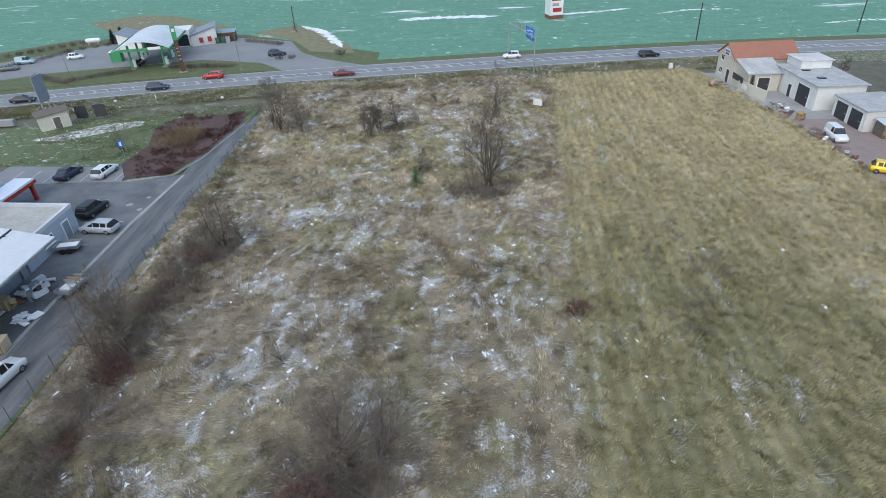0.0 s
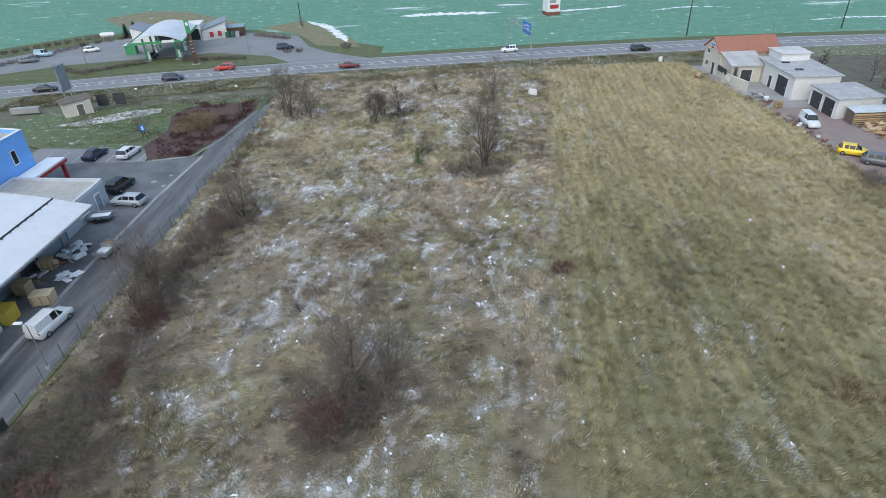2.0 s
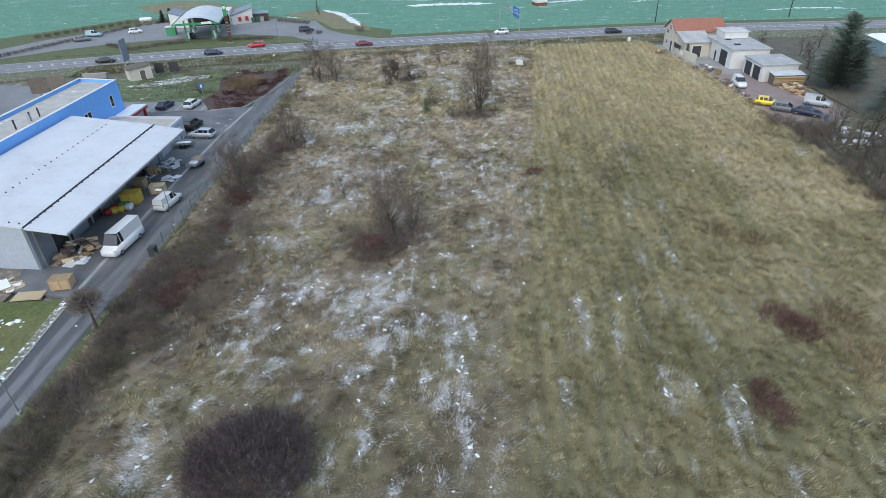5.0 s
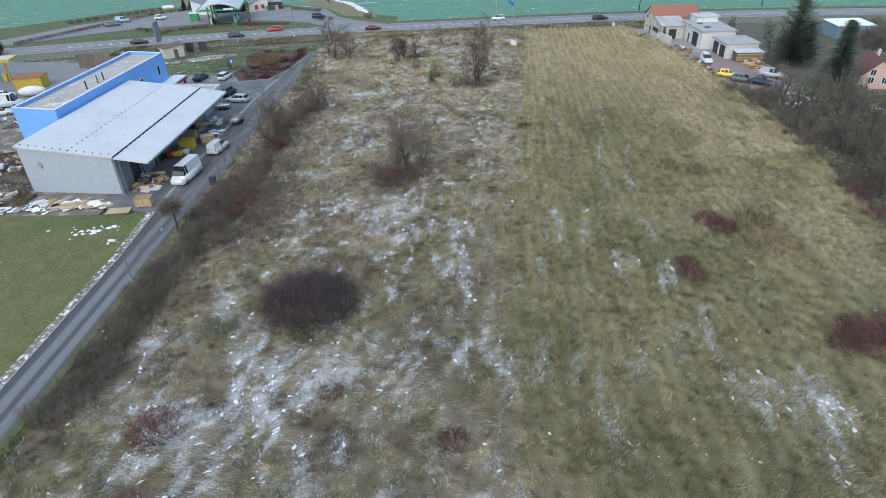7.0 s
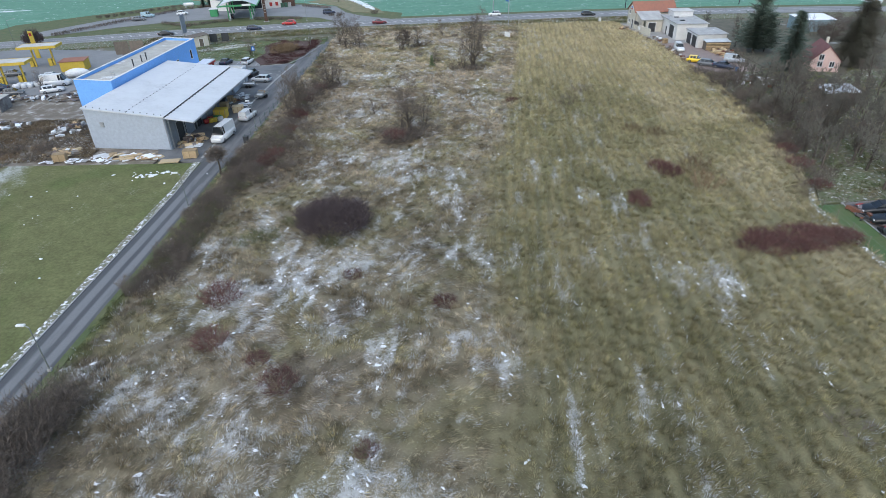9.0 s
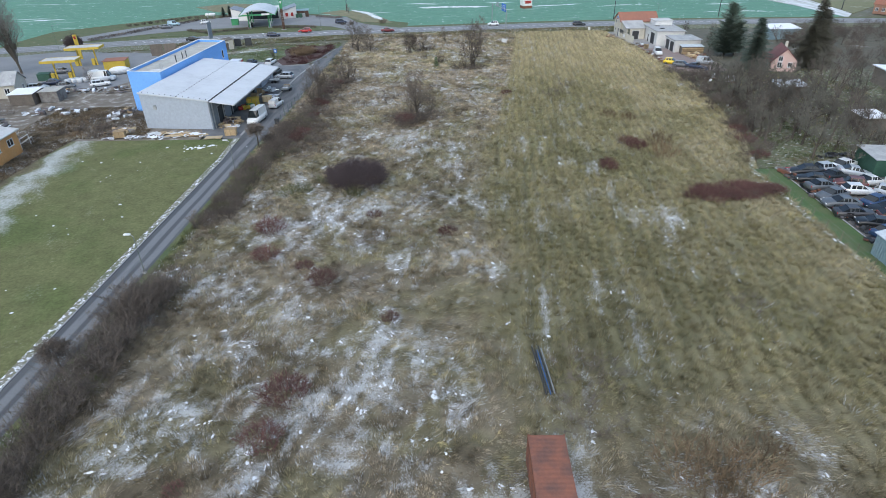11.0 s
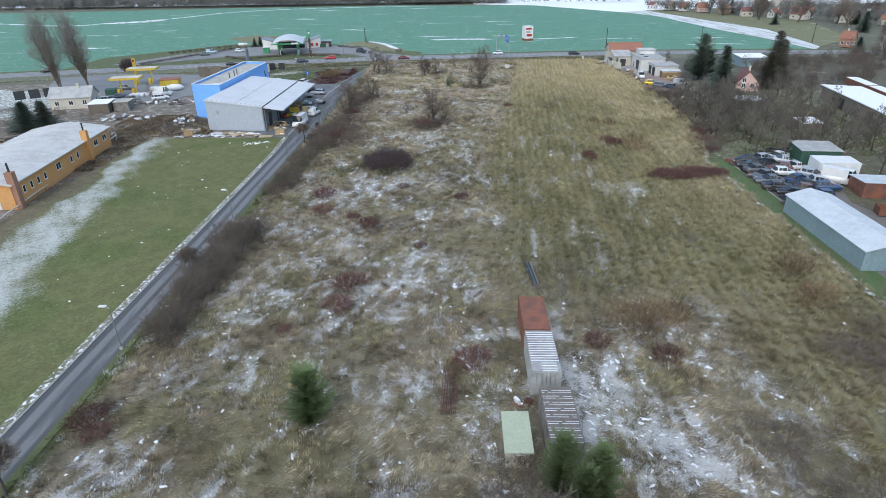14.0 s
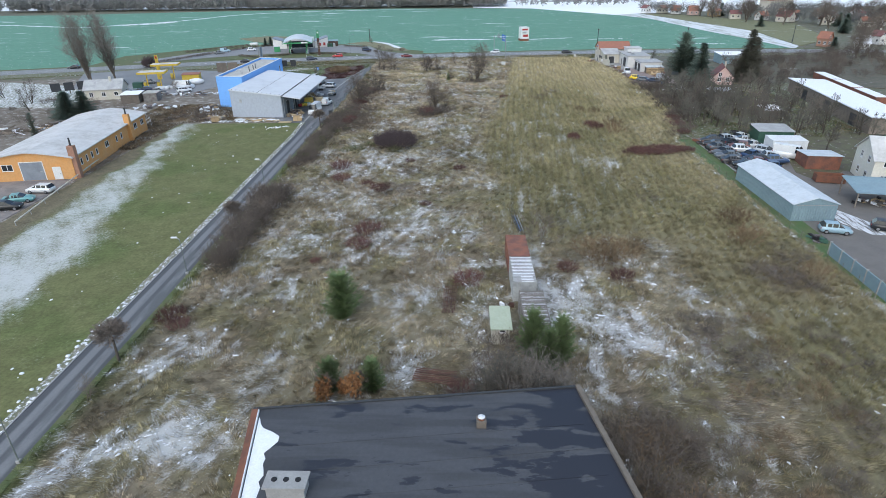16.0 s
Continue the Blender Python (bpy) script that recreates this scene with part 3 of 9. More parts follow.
def tussocks(name, x, y, z, height, spread, width, tone, snow, per, lie, label):
    """Grass tussocks in one mesh: each a sheaf of tapering blades from one root, combed over; snow: share of its blades that carry snow."""
    N = len(x) * per
    X, Y, Z, H, S, W, F, lay = (np.repeat(v, per) for v in (x, y, z, height, spread, width, snow, lie))
    T = np.repeat(tone, per, axis=0)
    ang = RNG.random(N) * 2 * np.pi
    rad = S * np.sqrt(RNG.random(N))
    ox, oy = np.cos(ang), np.sin(ang)
    bx, by = X + ox * rad * 0.8, Y + oy * rad * 0.8
    H = H * (0.55 + 0.6 * RNG.random(N))
    way = lie_of_grass(X, Y) + 0.9 * (RNG.random(N) - 0.5)
    out = 0.35 + 0.5 * RNG.random(N)
    tip = np.c_[bx + (ox * out * 0.7 + np.cos(way) * lay) * H, by + (oy * out * 0.7 + np.sin(way) * lay) * H, Z + H * (1.0 - 0.42 * np.clip(lay, 0, 1.6) / 1.6)]
    a2 = ang + np.pi / 2 + (RNG.random(N) - 0.5) * 1.5
    wx, wy = np.cos(a2) * W / 2, np.sin(a2) * W / 2
    co = np.empty((N, 3, 3))
    co[:, 0], co[:, 1], co[:, 2] = np.c_[bx - wx, by - wy, Z - 0.03], np.c_[bx + wx, by + wy, Z - 0.03], tip
    white = (RNG.random(N) < F)[:, None]
    T = T * (0.74 + 0.48 * RNG.random((N, 1))) * (1 - white) + np.array([0.60, 0.605, 0.60]) * (0.7 + 0.45 * RNG.random((N, 1))) * white
    me = fast_mesh(name, co.reshape(-1, 3), np.arange(N * 3).reshape(-1, 3))
    add_attributes(me, np.repeat(T, 3, axis=0))
    return tagged(link(name, me, "blade"), label, "grass", "", "stuff")


def snow_clots(name, x, y, z, size, label):
    """Small flat caps of old snow, drawn out the way the grass lies, in one mesh."""
    n, m = len(x), 9
    way = lie_of_grass(x, y) + 0.8 * (RNG.random(n) - 0.5)
    long_, wide = size * (0.9 + 1.0 * RNG.random(n)), size * (0.5 + 0.5 * RNG.random(n))
    co = np.empty((n, m + 1, 3))
    for i in range(m):
        a = 2 * np.pi * i / m
        r = 0.25 + 1.05 * RNG.random(n)
        u, v = np.cos(a) * long_ * r, np.sin(a) * wide * r
        co[:, i] = np.c_[x + np.cos(way) * u - np.sin(way) * v, y + np.sin(way) * u + np.cos(way) * v, z - 0.06]
    co[:, m] = np.c_[x, y, z + 0.25 * wide]
    base = (np.arange(n) * (m + 1))[:, None]
    f = np.concatenate([np.concatenate([base + i, base + (i + 1) % m, base + m], axis=1) for i in range(m)])
    return tagged(link(name, fast_mesh(name, co.reshape(-1, 3), f), "snow"), label, "snow", "", "stuff")


# ---- the land ----


EDGE_Y, EDGE_X = [-112, -3, 3, 10, 20, 34, 60, 90, 106, 122], [43.9, 44.3, 46.2, 48.2, 50.0, 52.0, 53.2, 53.2, 50.8, 48.8]


def meadow_height(x, y):
    gone = step01(x - np.interp(y, EDGE_Y, EDGE_X), 0.2, 1.0)
    return -0.45 * gone + 0.02 + 0.24 * (fbm(x, y, 9, 11) - 0.5) + 0.20 * (1 - 0.75 * east_share(x, y)) * (fbm(0.8 * x + 0.6 * y, 0.8 * y - 0.6 * x, 1.9, 15, 3) - 0.5)


# places where snow has stayed: centre, half-widths, strength
DRIFTS = [(-14, -17, 6, 6, 0.16), (-21, -10, 5, 5, 0.08), (3, -30, 3, 9, 0.26), (5.5, -47, 2, 8, 0.24), (-9, 12, 3, 9, 0.2), (12, -73, 5.5, 6, 0.72), (18, -77, 5, 5, 0.48), (9, -66, 3, 4, 0.50), (-4, -46, 3, 6, 0.22), (-9, -51, 4, 5, 0.30), (-24, -55, 4, 5, 0.30), (-26, -48, 3, 6, 0.24), (25.2, -19.5, 3.2, 5.5, 1.0), (21, -8, 1.5, 5, 0.3), (2, -14, 3, 6, 0.3), (14, -17, 1.2, 6, 0.3),
          (7, -41, 1.4, 9, 0.22), (10.2, -44, 0.8, 6, 0.2), (-28.2, -79, 2.2, 3, 0.85), (-31, -83, 1.6, 3, 0.7), (-24.5, -89.5, 3, 2.2, 0.8), (-29, -91.5, 3, 2, 0.8), (-31.8, -95, 1.5, 3, 0.5), (-27, -86.5, 3, 1.5, 0.35), (-22, -70, 2, 4, 0.22), (-20, -78, 2, 3, 0.25), (-17, -20, 6, 6, 0.22), (-22, 8, 6, 7, 0.22), (-21, 44, 6, 12, 0.24), (-14, 62, 9, 7, 0.18), (9, 35, 2.0, 14, 0.17),
          (1, 40, 6, 10, 0.14), (5, 80, 6, 7, 0.18), (4, 15, 3, 9, 0.16), (-8, 12, 7, 6, 0.12), (-6, -28, 7, 6, 0.12), (-2, -62, 3, 6, 0.12), (20, 27, 4, 12, 0.12), (22, 8, 2.0, 12, 0.14),
          (-6, 96, 18, 10, 0.16), (24, 62, 4, 4, 0.16), (33, 55, 4, 3, 0.14), (-30, -15, 4, 8, 0.12), (11, -15, 2, 9, 0.14), (41, -70, 2, 4, 0.2), (-6.2, -81, 1.0, 5, 0.5), (-12, -66, 5, 5, 0.12), (12, -84, 3, 5, 0.2)]


def east_share(x, y):
    """0 on the rank, frosty western half, 1 in the tall, tan eastern half."""
    edge = np.interp(y, [-40, 0, 20, 40, 68, 110], [4.2, 3.2, 6.7, 9.8, 13.8, 18.3]) + 8.0 * (fbm(x, y, 9, 31) - 0.5) * (0.10 + 0.90 * step01(y, 35, -5))
    soft = 0.9 + 3.0 * step01(y, 40, 0)
    s = step01((x - edge) / soft, -1.0, 1.0)
    south = step01(y + 5 * (fbm(x, y, 10, 33) - 0.5), -46, -60)
    return s * (1 - south * (1 - step01(x, 22, 34)))


def furrow(x, y):
    """1 on a furrow's crest of the old drill rows in the east, 0 between two."""
    return 0.5 + 0.5 * np.sin(2 * np.pi * (x - 0.085 * y + 0.9 * fbm(x, y, 16, 51, 2)) / 1.35)


def scrub_share(x, y):
    """Where brushwood and its litter cover the ground."""
    u = 0.9 * dab(x, y, -8.6, 23.5, 4.6, 4.4) + 0.95 * dab(x, y, -29.5, 17, 6.0, 13) + 0.6 * dab(x, y, -24, 12, 5, 7) + 0.8 * dab(x, y, 37, -63, 6, 7) + 0.7 * dab(x, y, 14, -96, 8, 9) + 0.6 * dab(x, y, 3.6, 67, 3, 2.4)
    u = u + 0.75 * dab(x, y, 37.8, -11.6, 5.6, 2.6) + 0.6 * dab(x, y, -31.5, -50, 3.0, 12) + 0.7 * dab(x, y, -31.8, -8, 2.4, 11) + 0.5 * dab(x, y, -27, 48, 4, 9)
    return np.clip(u * (0.55 + 0.9 * fbm(x, y, 3.0, 35, 3)), 0, 1)


def meadow_look(x, y):
    """Colour of the growth, made paler northwards as haze, and its share of snow."""
    e = east_share(x, y)
    n1, n2 = fbm(x, y, 14, 41), fbm(x, y, 4.5, 43)
    n3 = fbm(x, y, 1.3, 47, 3) * (1 - e) + (0.25 + 0.5 * fbm(x - 0.085 * y, y * 0.28, 1.1, 49, 3)) * e
    straw, rose, brown = np.array([0.335, 0.288, 0.205]), np.array([0.322, 0.272, 0.202]), np.array([0.196, 0.160, 0.108])
    olive_tan, olive, pale = np.array([0.278, 0.249, 0.150]), np.array([0.186, 0.178, 0.100]), np.array([0.372, 0.326, 0.216])
    k = lambda v: v[:, None]
    blend = lambda a, b, w: a * k(1 - w) + b * k(w)
    west = blend(straw + 0 * k(n1), rose, step01(n1, 0.42, 0.58))
    west = blend(west, brown, 0.75 * step01(n2, 0.52, 0.68))
    west = blend(west, olive_tan, 0.75 * step01(fbm(x, y, 5.5, 45, 3), 0.53, 0.64))
    row = furrow(x, y)
    streak = fbm(x - 0.085 * y, y * 0.18, 1.7, 53)
    g = step01(0.50 * streak + 0.28 * n2 + 0.22 * n1 + 0.06 * (0.5 - row), 0.44, 0.60)
    g = np.clip(0.75 * g + 0.14 * dab(x, y, 16, 10, 8, 30) - 0.45 * step01(y, 40, 80) - 0.30 * step01(x, 24, 36), 0, 1)
    tall = np.clip(step01(x + 0.10 * y, 30, 40) * step01(fbm(x, y, 8, 54, 3), 0.38, 0.56) + 0.8 * step01(y, 45, 80), 0, 1)
    east = blend(blend(olive_tan + 0 * k(n1), pale, 0.75 * tall), olive, 0.85 * g)
    tone = blend(west, east, e)
    tone = blend(tone, np.array([0.190, 0.170, 0.098]), 0.12 * step01(y, -50, -72))
    tone = blend(tone, np.array([0.150, 0.140, 0.086]), 0.55 * np.clip(dab(x, y, 13, -43, 8, 9) + 0.7 * dab(x, y, -3, -2, 5, 14) + 0.6 * dab(x, y, 24, -28, 5, 8), 0, 1))
    tone = blend(tone, np.array([0.165, 0.128, 0.096]), 0.75 * scrub_share(x, y))
    tone = blend(tone, np.array([0.120, 0.145, 0.055]), step01(x, -32.6, -34.2) * step01(y, 4, -6) * 0.85)
    # the last factor brightens the tone northwards, painting in distance haze
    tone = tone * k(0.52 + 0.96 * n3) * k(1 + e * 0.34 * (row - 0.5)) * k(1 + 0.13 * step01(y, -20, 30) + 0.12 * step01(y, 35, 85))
    # strands of snow on the matted grass, winding with the way it lies
    ux, uy = x + 5.0 * (fbm(x, y, 7, 55, 2) - 0.5), y + 5.0 * (fbm(x, y, 7, 57, 2) - 0.5)
    strand = 0.66 * fbm(ux, uy * 0.36, 0.75, 59, 3) + 0.34 * fbm(x, y, 0.6, 60, 2)
    long_strand = 0.70 * fbm(x - 0.085 * y + 0.6 * fbm(x, y, 9, 55, 2), y * 0.14, 0.9, 63, 3) + 0.30 * fbm(x, y, 0.6, 64, 2) + 0.10 * (0.5 - row)
    frost = 0.272 + 0.66 * (strand * (1 - e) + long_strand * e - 0.5) + 0.30 * (fbm(x, y, 4, 67) - 0.5) + (0.092 + 0.010 * step01(y, 15, 0)) * (1 - e) * (1 - 0.10 * step01(y, -48, -62)) + 0.022 * e
    for cx, cy, rx, ry, s in DRIFTS:
        frost = frost + 0.25 * s * dab(x, y, cx, cy, rx, ry)
    frost = frost - 0.06 * step01(x, 24, 34) * step01(y, -70, -40) - 0.10 * scrub_share(x, y)
    return tone, np.clip(frost, 0, 0.95)


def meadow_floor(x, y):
    """The litter under the grass: the same growth, flattened, its tone darkened as shade between the blades."""
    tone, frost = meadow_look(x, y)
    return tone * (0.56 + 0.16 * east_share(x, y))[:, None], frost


tagged(raw("ground", [(-3000, -800, -0.30), (3000, -800, -0.30), (3000, 4000, -0.30), (-3000, 4000, -0.30)], [(0, 1, 2, 3)], "terrain"),
       "wintry open country, dull grass with thin snow", "ground", "", "structure")
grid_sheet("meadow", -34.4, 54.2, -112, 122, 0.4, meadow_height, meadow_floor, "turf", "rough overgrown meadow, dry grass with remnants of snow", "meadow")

LAWN_FROST = [(-49, -90), (-49.2, -75.7), (-51.5, -52), (-58, -20), (-64.6, 5.8)]


def lawn_look(x, y):
    n1, n2 = fbm(x, y, 7, 71), fbm(x, y, 1.2, 75, 3)
    k = lambda v: v[:, None]
    tone = np.array([0.105, 0.125, 0.05]) * k(1 - step01(n1, 0.35, 0.65)) + np.array([0.135, 0.14, 0.065]) * k(step01(n1, 0.35, 0.65))
    tone = tone * k(0.8 + 0.4 * n2)
    line = np.interp(y, [p[1] for p in LAWN_FROST], [p[0] for p in LAWN_FROST])
    d = line - x + 5 * (fbm(x, y, 6, 77) - 0.5)
    wide = np.interp(y, [-90, -60, -30, 6], [22, 16, 10, 5])
    band = step01(d, -2.5, 3.5) * (1 - step01(d, wide * 0.75, wide))
    west = step01(d, wide * 0.8, wide * 1.05)
    tone = tone * k(1 - west) + np.array([0.15, 0.13, 0.09]) * k(west * (0.7 + 0.6 * n2))
    frost = 0.20 + (0.34 + 0.10 * step01(y, -45, -65)) * band + 0.26 * (fbm(x, y, 2.5, 79) - 0.5) + 0.28 * (fbm(x + 0.7 * y, y * 0.25, 1.0, 83, 3) - 0.5)
    return tone, np.clip(frost, 0, 0.95)


grid_sheet("lawn", -70.0, -39.0, -112, 14.0, 0.5, lambda x, y: 0.03 + 0.05 * fbm(x, y, 3, 81), lawn_look, "lawn", "mown green lawn, frosted along its western edge", "lawn")

ROAD = smooth_line([(-420, 20), (-260, 68), (-170, 95.5), (-93, 117), (-49, 126), (0, 131.6), (45, 135.3), (90, 135.5), (150, 131), (260, 112), (420, 70)], 10)
strip("road", ROAD, -5.2, 5.2, 0.10, 0.5, "road", "two-lane grey asphalt main road with white lines", "road")
for w in (-4.9, -1.35, 1.15, 4.7):
    strip("road_line", ROAD, w, w + 0.2, 0.104, 0.03, "white_line", "worn white painted line along the road", "road marking")
strip("road_verge", ROAD, 5.2, 13.5, 0.0, 0.4, "verge", "rough grassy road verge with traces of snow", "verge")
strip("field_verge", ROAD, -9.5, -5.2, 0.02, 0.4, "green_verge", "green grassy verge between road and field", "verge")
# hatching between the middle lines
hatch_v, hatch_f = [], []
acc = 0.0
for a, b in zip(ROAD, ROAD[1:]):
    d = Vector((b[0] - a[0], b[1] - a[1], 0))
    L = d.length
    d.normalize()
    nrm = Vector((d.y, -d.x, 0))
    s = -acc
    while s < L:
        if s >= 0 and -110 < a[0] < 100:
            c = Vector((a[0], a[1], 0.108)) + d * s
            q = [c - nrm * 1.1 - d * 0.9, c - nrm * 1.1 - d * 0.1, c + nrm * 1.1 + d * 0.9, c + nrm * 1.1 + d * 0.1]
            i = len(hatch_v)
            hatch_v += [tuple(p) for p in q]
            hatch_f.append((i, i + 2, i + 3, i + 1))
        s += 2.6
    acc = L - (s - 2.6)
hm = raw("road_hatching", hatch_v, hatch_f, "white_line")
tagged(hm, "worn white diagonal hatching in mid road", "road marking", "", "structure")

sheet("wheat_field", [(-900, 100), (-420, 29), (-260, 77.5), (-170, 105), (-93, 127), (-49, 136), (0, 141.5), (45, 145), (90, 145), (141, 141), (139, 176), (133, 218), (127, 304), (113, 340), (60, 425), (-60, 450), (-216, 442), (-336, 420), (-900, 420)], -0.07, "wheat",
      "wide bluish-green winter wheat field with streaks of snow", "field", 0.2)
sheet("snowy_field", [(141.5, 141), (148, 150), (157, 215), (147, 272), (133, 352), (113.5, 341), (127.5, 304), (133.5, 218), (139.5, 176)], -0.05, "snowfield", "narrow ploughed field mostly under snow", "field", 0.2)
sheet("meadow_strip", [(148.5, 150), (176, 176), (200, 255), (160, 330), (134, 351), (147.6, 272), (157.6, 215)], -0.055, "pasture", "olive strip of grassland before the village", "field", 0.2)
sheet("snow_plain", [(10, 452), (60, 427), (113, 342), (134, 354), (240, 380), (900, 520), (900, 1100), (10, 1100)], -0.09, "snow_plain", "wide gentle slope under snow behind the village", "field", 0.15)
sheet("fallow_patch", [(-122, 206), (-108, 190), (-92, 180), (-70, 178), (-66, 186), (-80, 200), (-96, 214), (-110, 218)], 0.03, "fallow", "patch of dry straw-coloured grass behind the filling station", "field", 0.1)
sheet("fallow_strip", [(-44, 166), (-36, 151), (-24, 146.5), (-27, 156), (-38, 178), (-50, 186), (-58, 178)], 0.035, "fallow", "dry tan verge beside the filling station", "field", 0.1)



def snow_streak(pts, width, z, seed, label, gap=0.0):
    """A ragged ribbon of thin snow along a line."""
    line = smooth_line(pts, 24)
    rng = np.random.default_rng(seed)
    v, f = [], []
    for i, (p, q) in enumerate(zip(line, line[1:])):
        d = Vector((q[0] - p[0], q[1] - p[1])).normalized()
        side = Vector((d.y, -d.x))
        end = min(1.0, 6.0 * min(i, len(line) - 2 - i) / len(line) + 0.05)
        a, b = width * end * rng.uniform(0.15, 0.6), width * end * rng.uniform(0.15, 0.6)
        v += [(p[0] - side.x * a, p[1] - side.y * a, z), (p[0] + side.x * b, p[1] + side.y * b, z)]
        if i and rng.random() > gap:
            f.append((2 * i - 2, 2 * i - 1, 2 * i + 1, 2 * i))
    tagged(raw("snow_streak", v, f, "thin_snow"), label, "snow", "snow streaks on the fields", "structure")


snow_streak([(-480, 345), (-344, 320), (-263, 291), (-241, 304), (-209, 340), (-184, 394), (-129, 424), (-60, 433), (20, 430)], 5.0, -0.05, 1, "long winding line of snow along a farm track in the wheat")
snow_streak([(-246, 303), (-226, 310), (-208, 330)], 13.0, -0.045, 2, "broad patch of snow in the wheat", 0.15)
snow_streak([(-17, 189), (-4, 190.5), (16, 188.8)], 5.5, -0.05, 3, "streak of snow on the wheat field")
snow_streak([(30, 187), (44, 189.5), (56, 193)], 3.0, -0.05, 4, "streak of snow on the wheat field", 0.1)
snow_streak([(-46, 186), (-38, 176), (-33, 165), (-28, 153)], 3.4, 0.05, 5, "snow along the edge of the dry verge")
snow_streak([(60, 182), (70, 186), (84, 185)], 2.0, -0.05, 6, "thin streak of snow on the wheat field", 0.3)
snow_streak([(96, 160), (110, 162), (124, 158)], 2.4, -0.05, 7, "thin streak of snow on the wheat field", 0.3)
sheet("snowy_plot", [(-176, 62), (-153, 50), (-130, 35), (-109, 34), (-113, 48), (-121, 59), (-134, 69), (-160, 76)], 0.0, "patchy", "plot of thin patchy snow behind the poplars", "field", 0.2)

sheet("parking_lot", [(-39.4, 14.5), (-39.4, 96), (-36, 98), (-36.2, 101), (-33.9, 101), (-34.4, 92), (-34.6, 14.5)], 0.06, "track", "worn dark asphalt lane", "road", 0.3)
sheet("yard_asphalt", [(-46.5, 15.8), (-39.4, 14.5), (-39.4, 76.2), (-46.5, 74.2), (-60, 74.6), (-60, 50)], 0.062, "asphalt", "dark wet asphalt of the company yard", "yard", 0.3)
sheet("parking_bays", [(-68, 74.6), (-47.4, 74.5), (-48.2, 79.6), (-68, 81.5)], 0.07, "forecourt", "lighter paved parking bays beside a flower bed", "parking", 0.3)
sheet("track", [(-38.45, -112), (-35.0, -112), (-35.0, 14.5), (-39.3, 14.5), (-38.6, 4)], 0.05, "wheel_track", "narrow dark asphalt track with pale wheel marks", "road", 0.3)
strip("track_verge", [(-38.45, -112), (-38.6, 4), (-39.3, 14.5)], -1.0, 0.0, 0.075, 0.3, "track_edge", "stony grass edge of the track, dusted with snow", "verge")
strip("hedge_verge", [(-35.0, -112), (-35.0, 14.5), (-34.6, 95)], 0.0, 0.7, 0.055, 0.3, "green_verge", "thin green grass edge beside the track", "verge")
sheet("green_plot", [(-68, 81.6), (-48.3, 79.7), (-47, 74.7), (-40, 76.4), (-36.2, 98), (-36.4, 106), (-62, 103), (-80, 99), (-84, 90)], 0.02, "plot_grass_mat", "patchy grass plot with thin snow by the road", "lawn", 0.2)
sheet("snow_patch_plot", [(-72, 92.5), (-66, 92), (-55, 98.5), (-56, 101), (-62, 100)], 0.03, "patchy", "strip of thin snow on the grass", "snow", 0.1)
sheet("west_yard", [(-69.6, -112), (-69.6, 8), (-59.5, 13.6), (-46.5, 13.4), (-46.6, 19), (-58, 34), (-68, 70), (-84, 92), (-200, 70), (-200, -112)], -0.04, "dirt", "scrubby brown waste ground with rubble and snow", "waste ground", 0.2)
sheet("filling_yard", [(-126, 62), (-84, 52), (-76, 72), (-90, 95), (-122, 100), (-140, 92)], 0.04, "forecourt", "asphalt forecourt of the yellow filling station", "forecourt", 0.2)
sheet("west_court", [(-98, -60), (-70.6, -60), (-70.6, -27), (-98, -29)], 0.03, "gravel", "gravel court before the orange warehouse", "yard", 0.2)
sheet("forecourt", [(-126, 118.5), (-110, 131), (-96, 139), (-62, 146.5), (-46, 141), (-38, 132), (-20, 134.5), (-32, 143), (-38, 150), (-44, 164), (-62, 172), (-92, 172), (-106, 162), (-122, 146), (-136, 120)], 0.075, "forecourt",
      "grey asphalt forecourt of the green filling station", "forecourt", 0.3)
sheet("station_ground", [(-150, 106), (-93, 125), (-49, 134), (-18, 138.5), (-18, 147), (-60, 176), (-112, 178), (-150, 140)], -0.03, "green_verge", "rough grass round the filling station", "verge", 0.1)
sheet("station_lawn", [(-106, 124.0), (-42, 133.0), (-48, 140.0), (-62, 142.6), (-94, 136.6), (-106, 131.5)], 0.10, "green_verge", "green lawn island between forecourt and road", "lawn", 0.3)

sheet("east_verge", [(43.4, -112), (47.4, -112), (47.4, -3), (44.0, -3)], 0.05, "lush_verge", "green grass strip beside the fence", "verge", 0.3)
sheet("scrapyard", [(47.4, -112), (86, -112), (86, 2), (47.4, -2.5)], 0.04, "scrap_court", "wet grey concrete of the scrapyard court", "yard", 0.3)
sheet("kitchen_garden", [(59.2, -31.0), (66, -24.5), (86, -26), (86, 1.5), (67.2, -0.5), (66.6, -8.6), (66.4, -15), (60.0, -17.2), (57.6, -25)], 0.062, "dug_garden", "brown garden ground between hut and house", "garden", 0.2)
sheet("tracked_snow", [(52.6, -42.0), (54.6, -42.6), (56.6, -47.5), (57.2, -52), (54.2, -51.5), (52.4, -47.5)], 0.058, "tracked", "trodden thin snow with wheel marks before the shed", "snow", 0.1)
sheet("garden", [(44.8, -2.6), (86, 2.1), (105, 60), (66, 60), (58, 61), (53.2, 36), (51.0, 20), (47.2, 3)], 0.02, "verge", "grassy orchard ground with snow between the trees", "garden", 0.2)
sheet("red_yard", [(53.0, 60), (66, 60), (68, 88), (53.0, 90)], 0.045, "red_gravel", "reddish gravel yard with parked cars", "yard", 0.2)
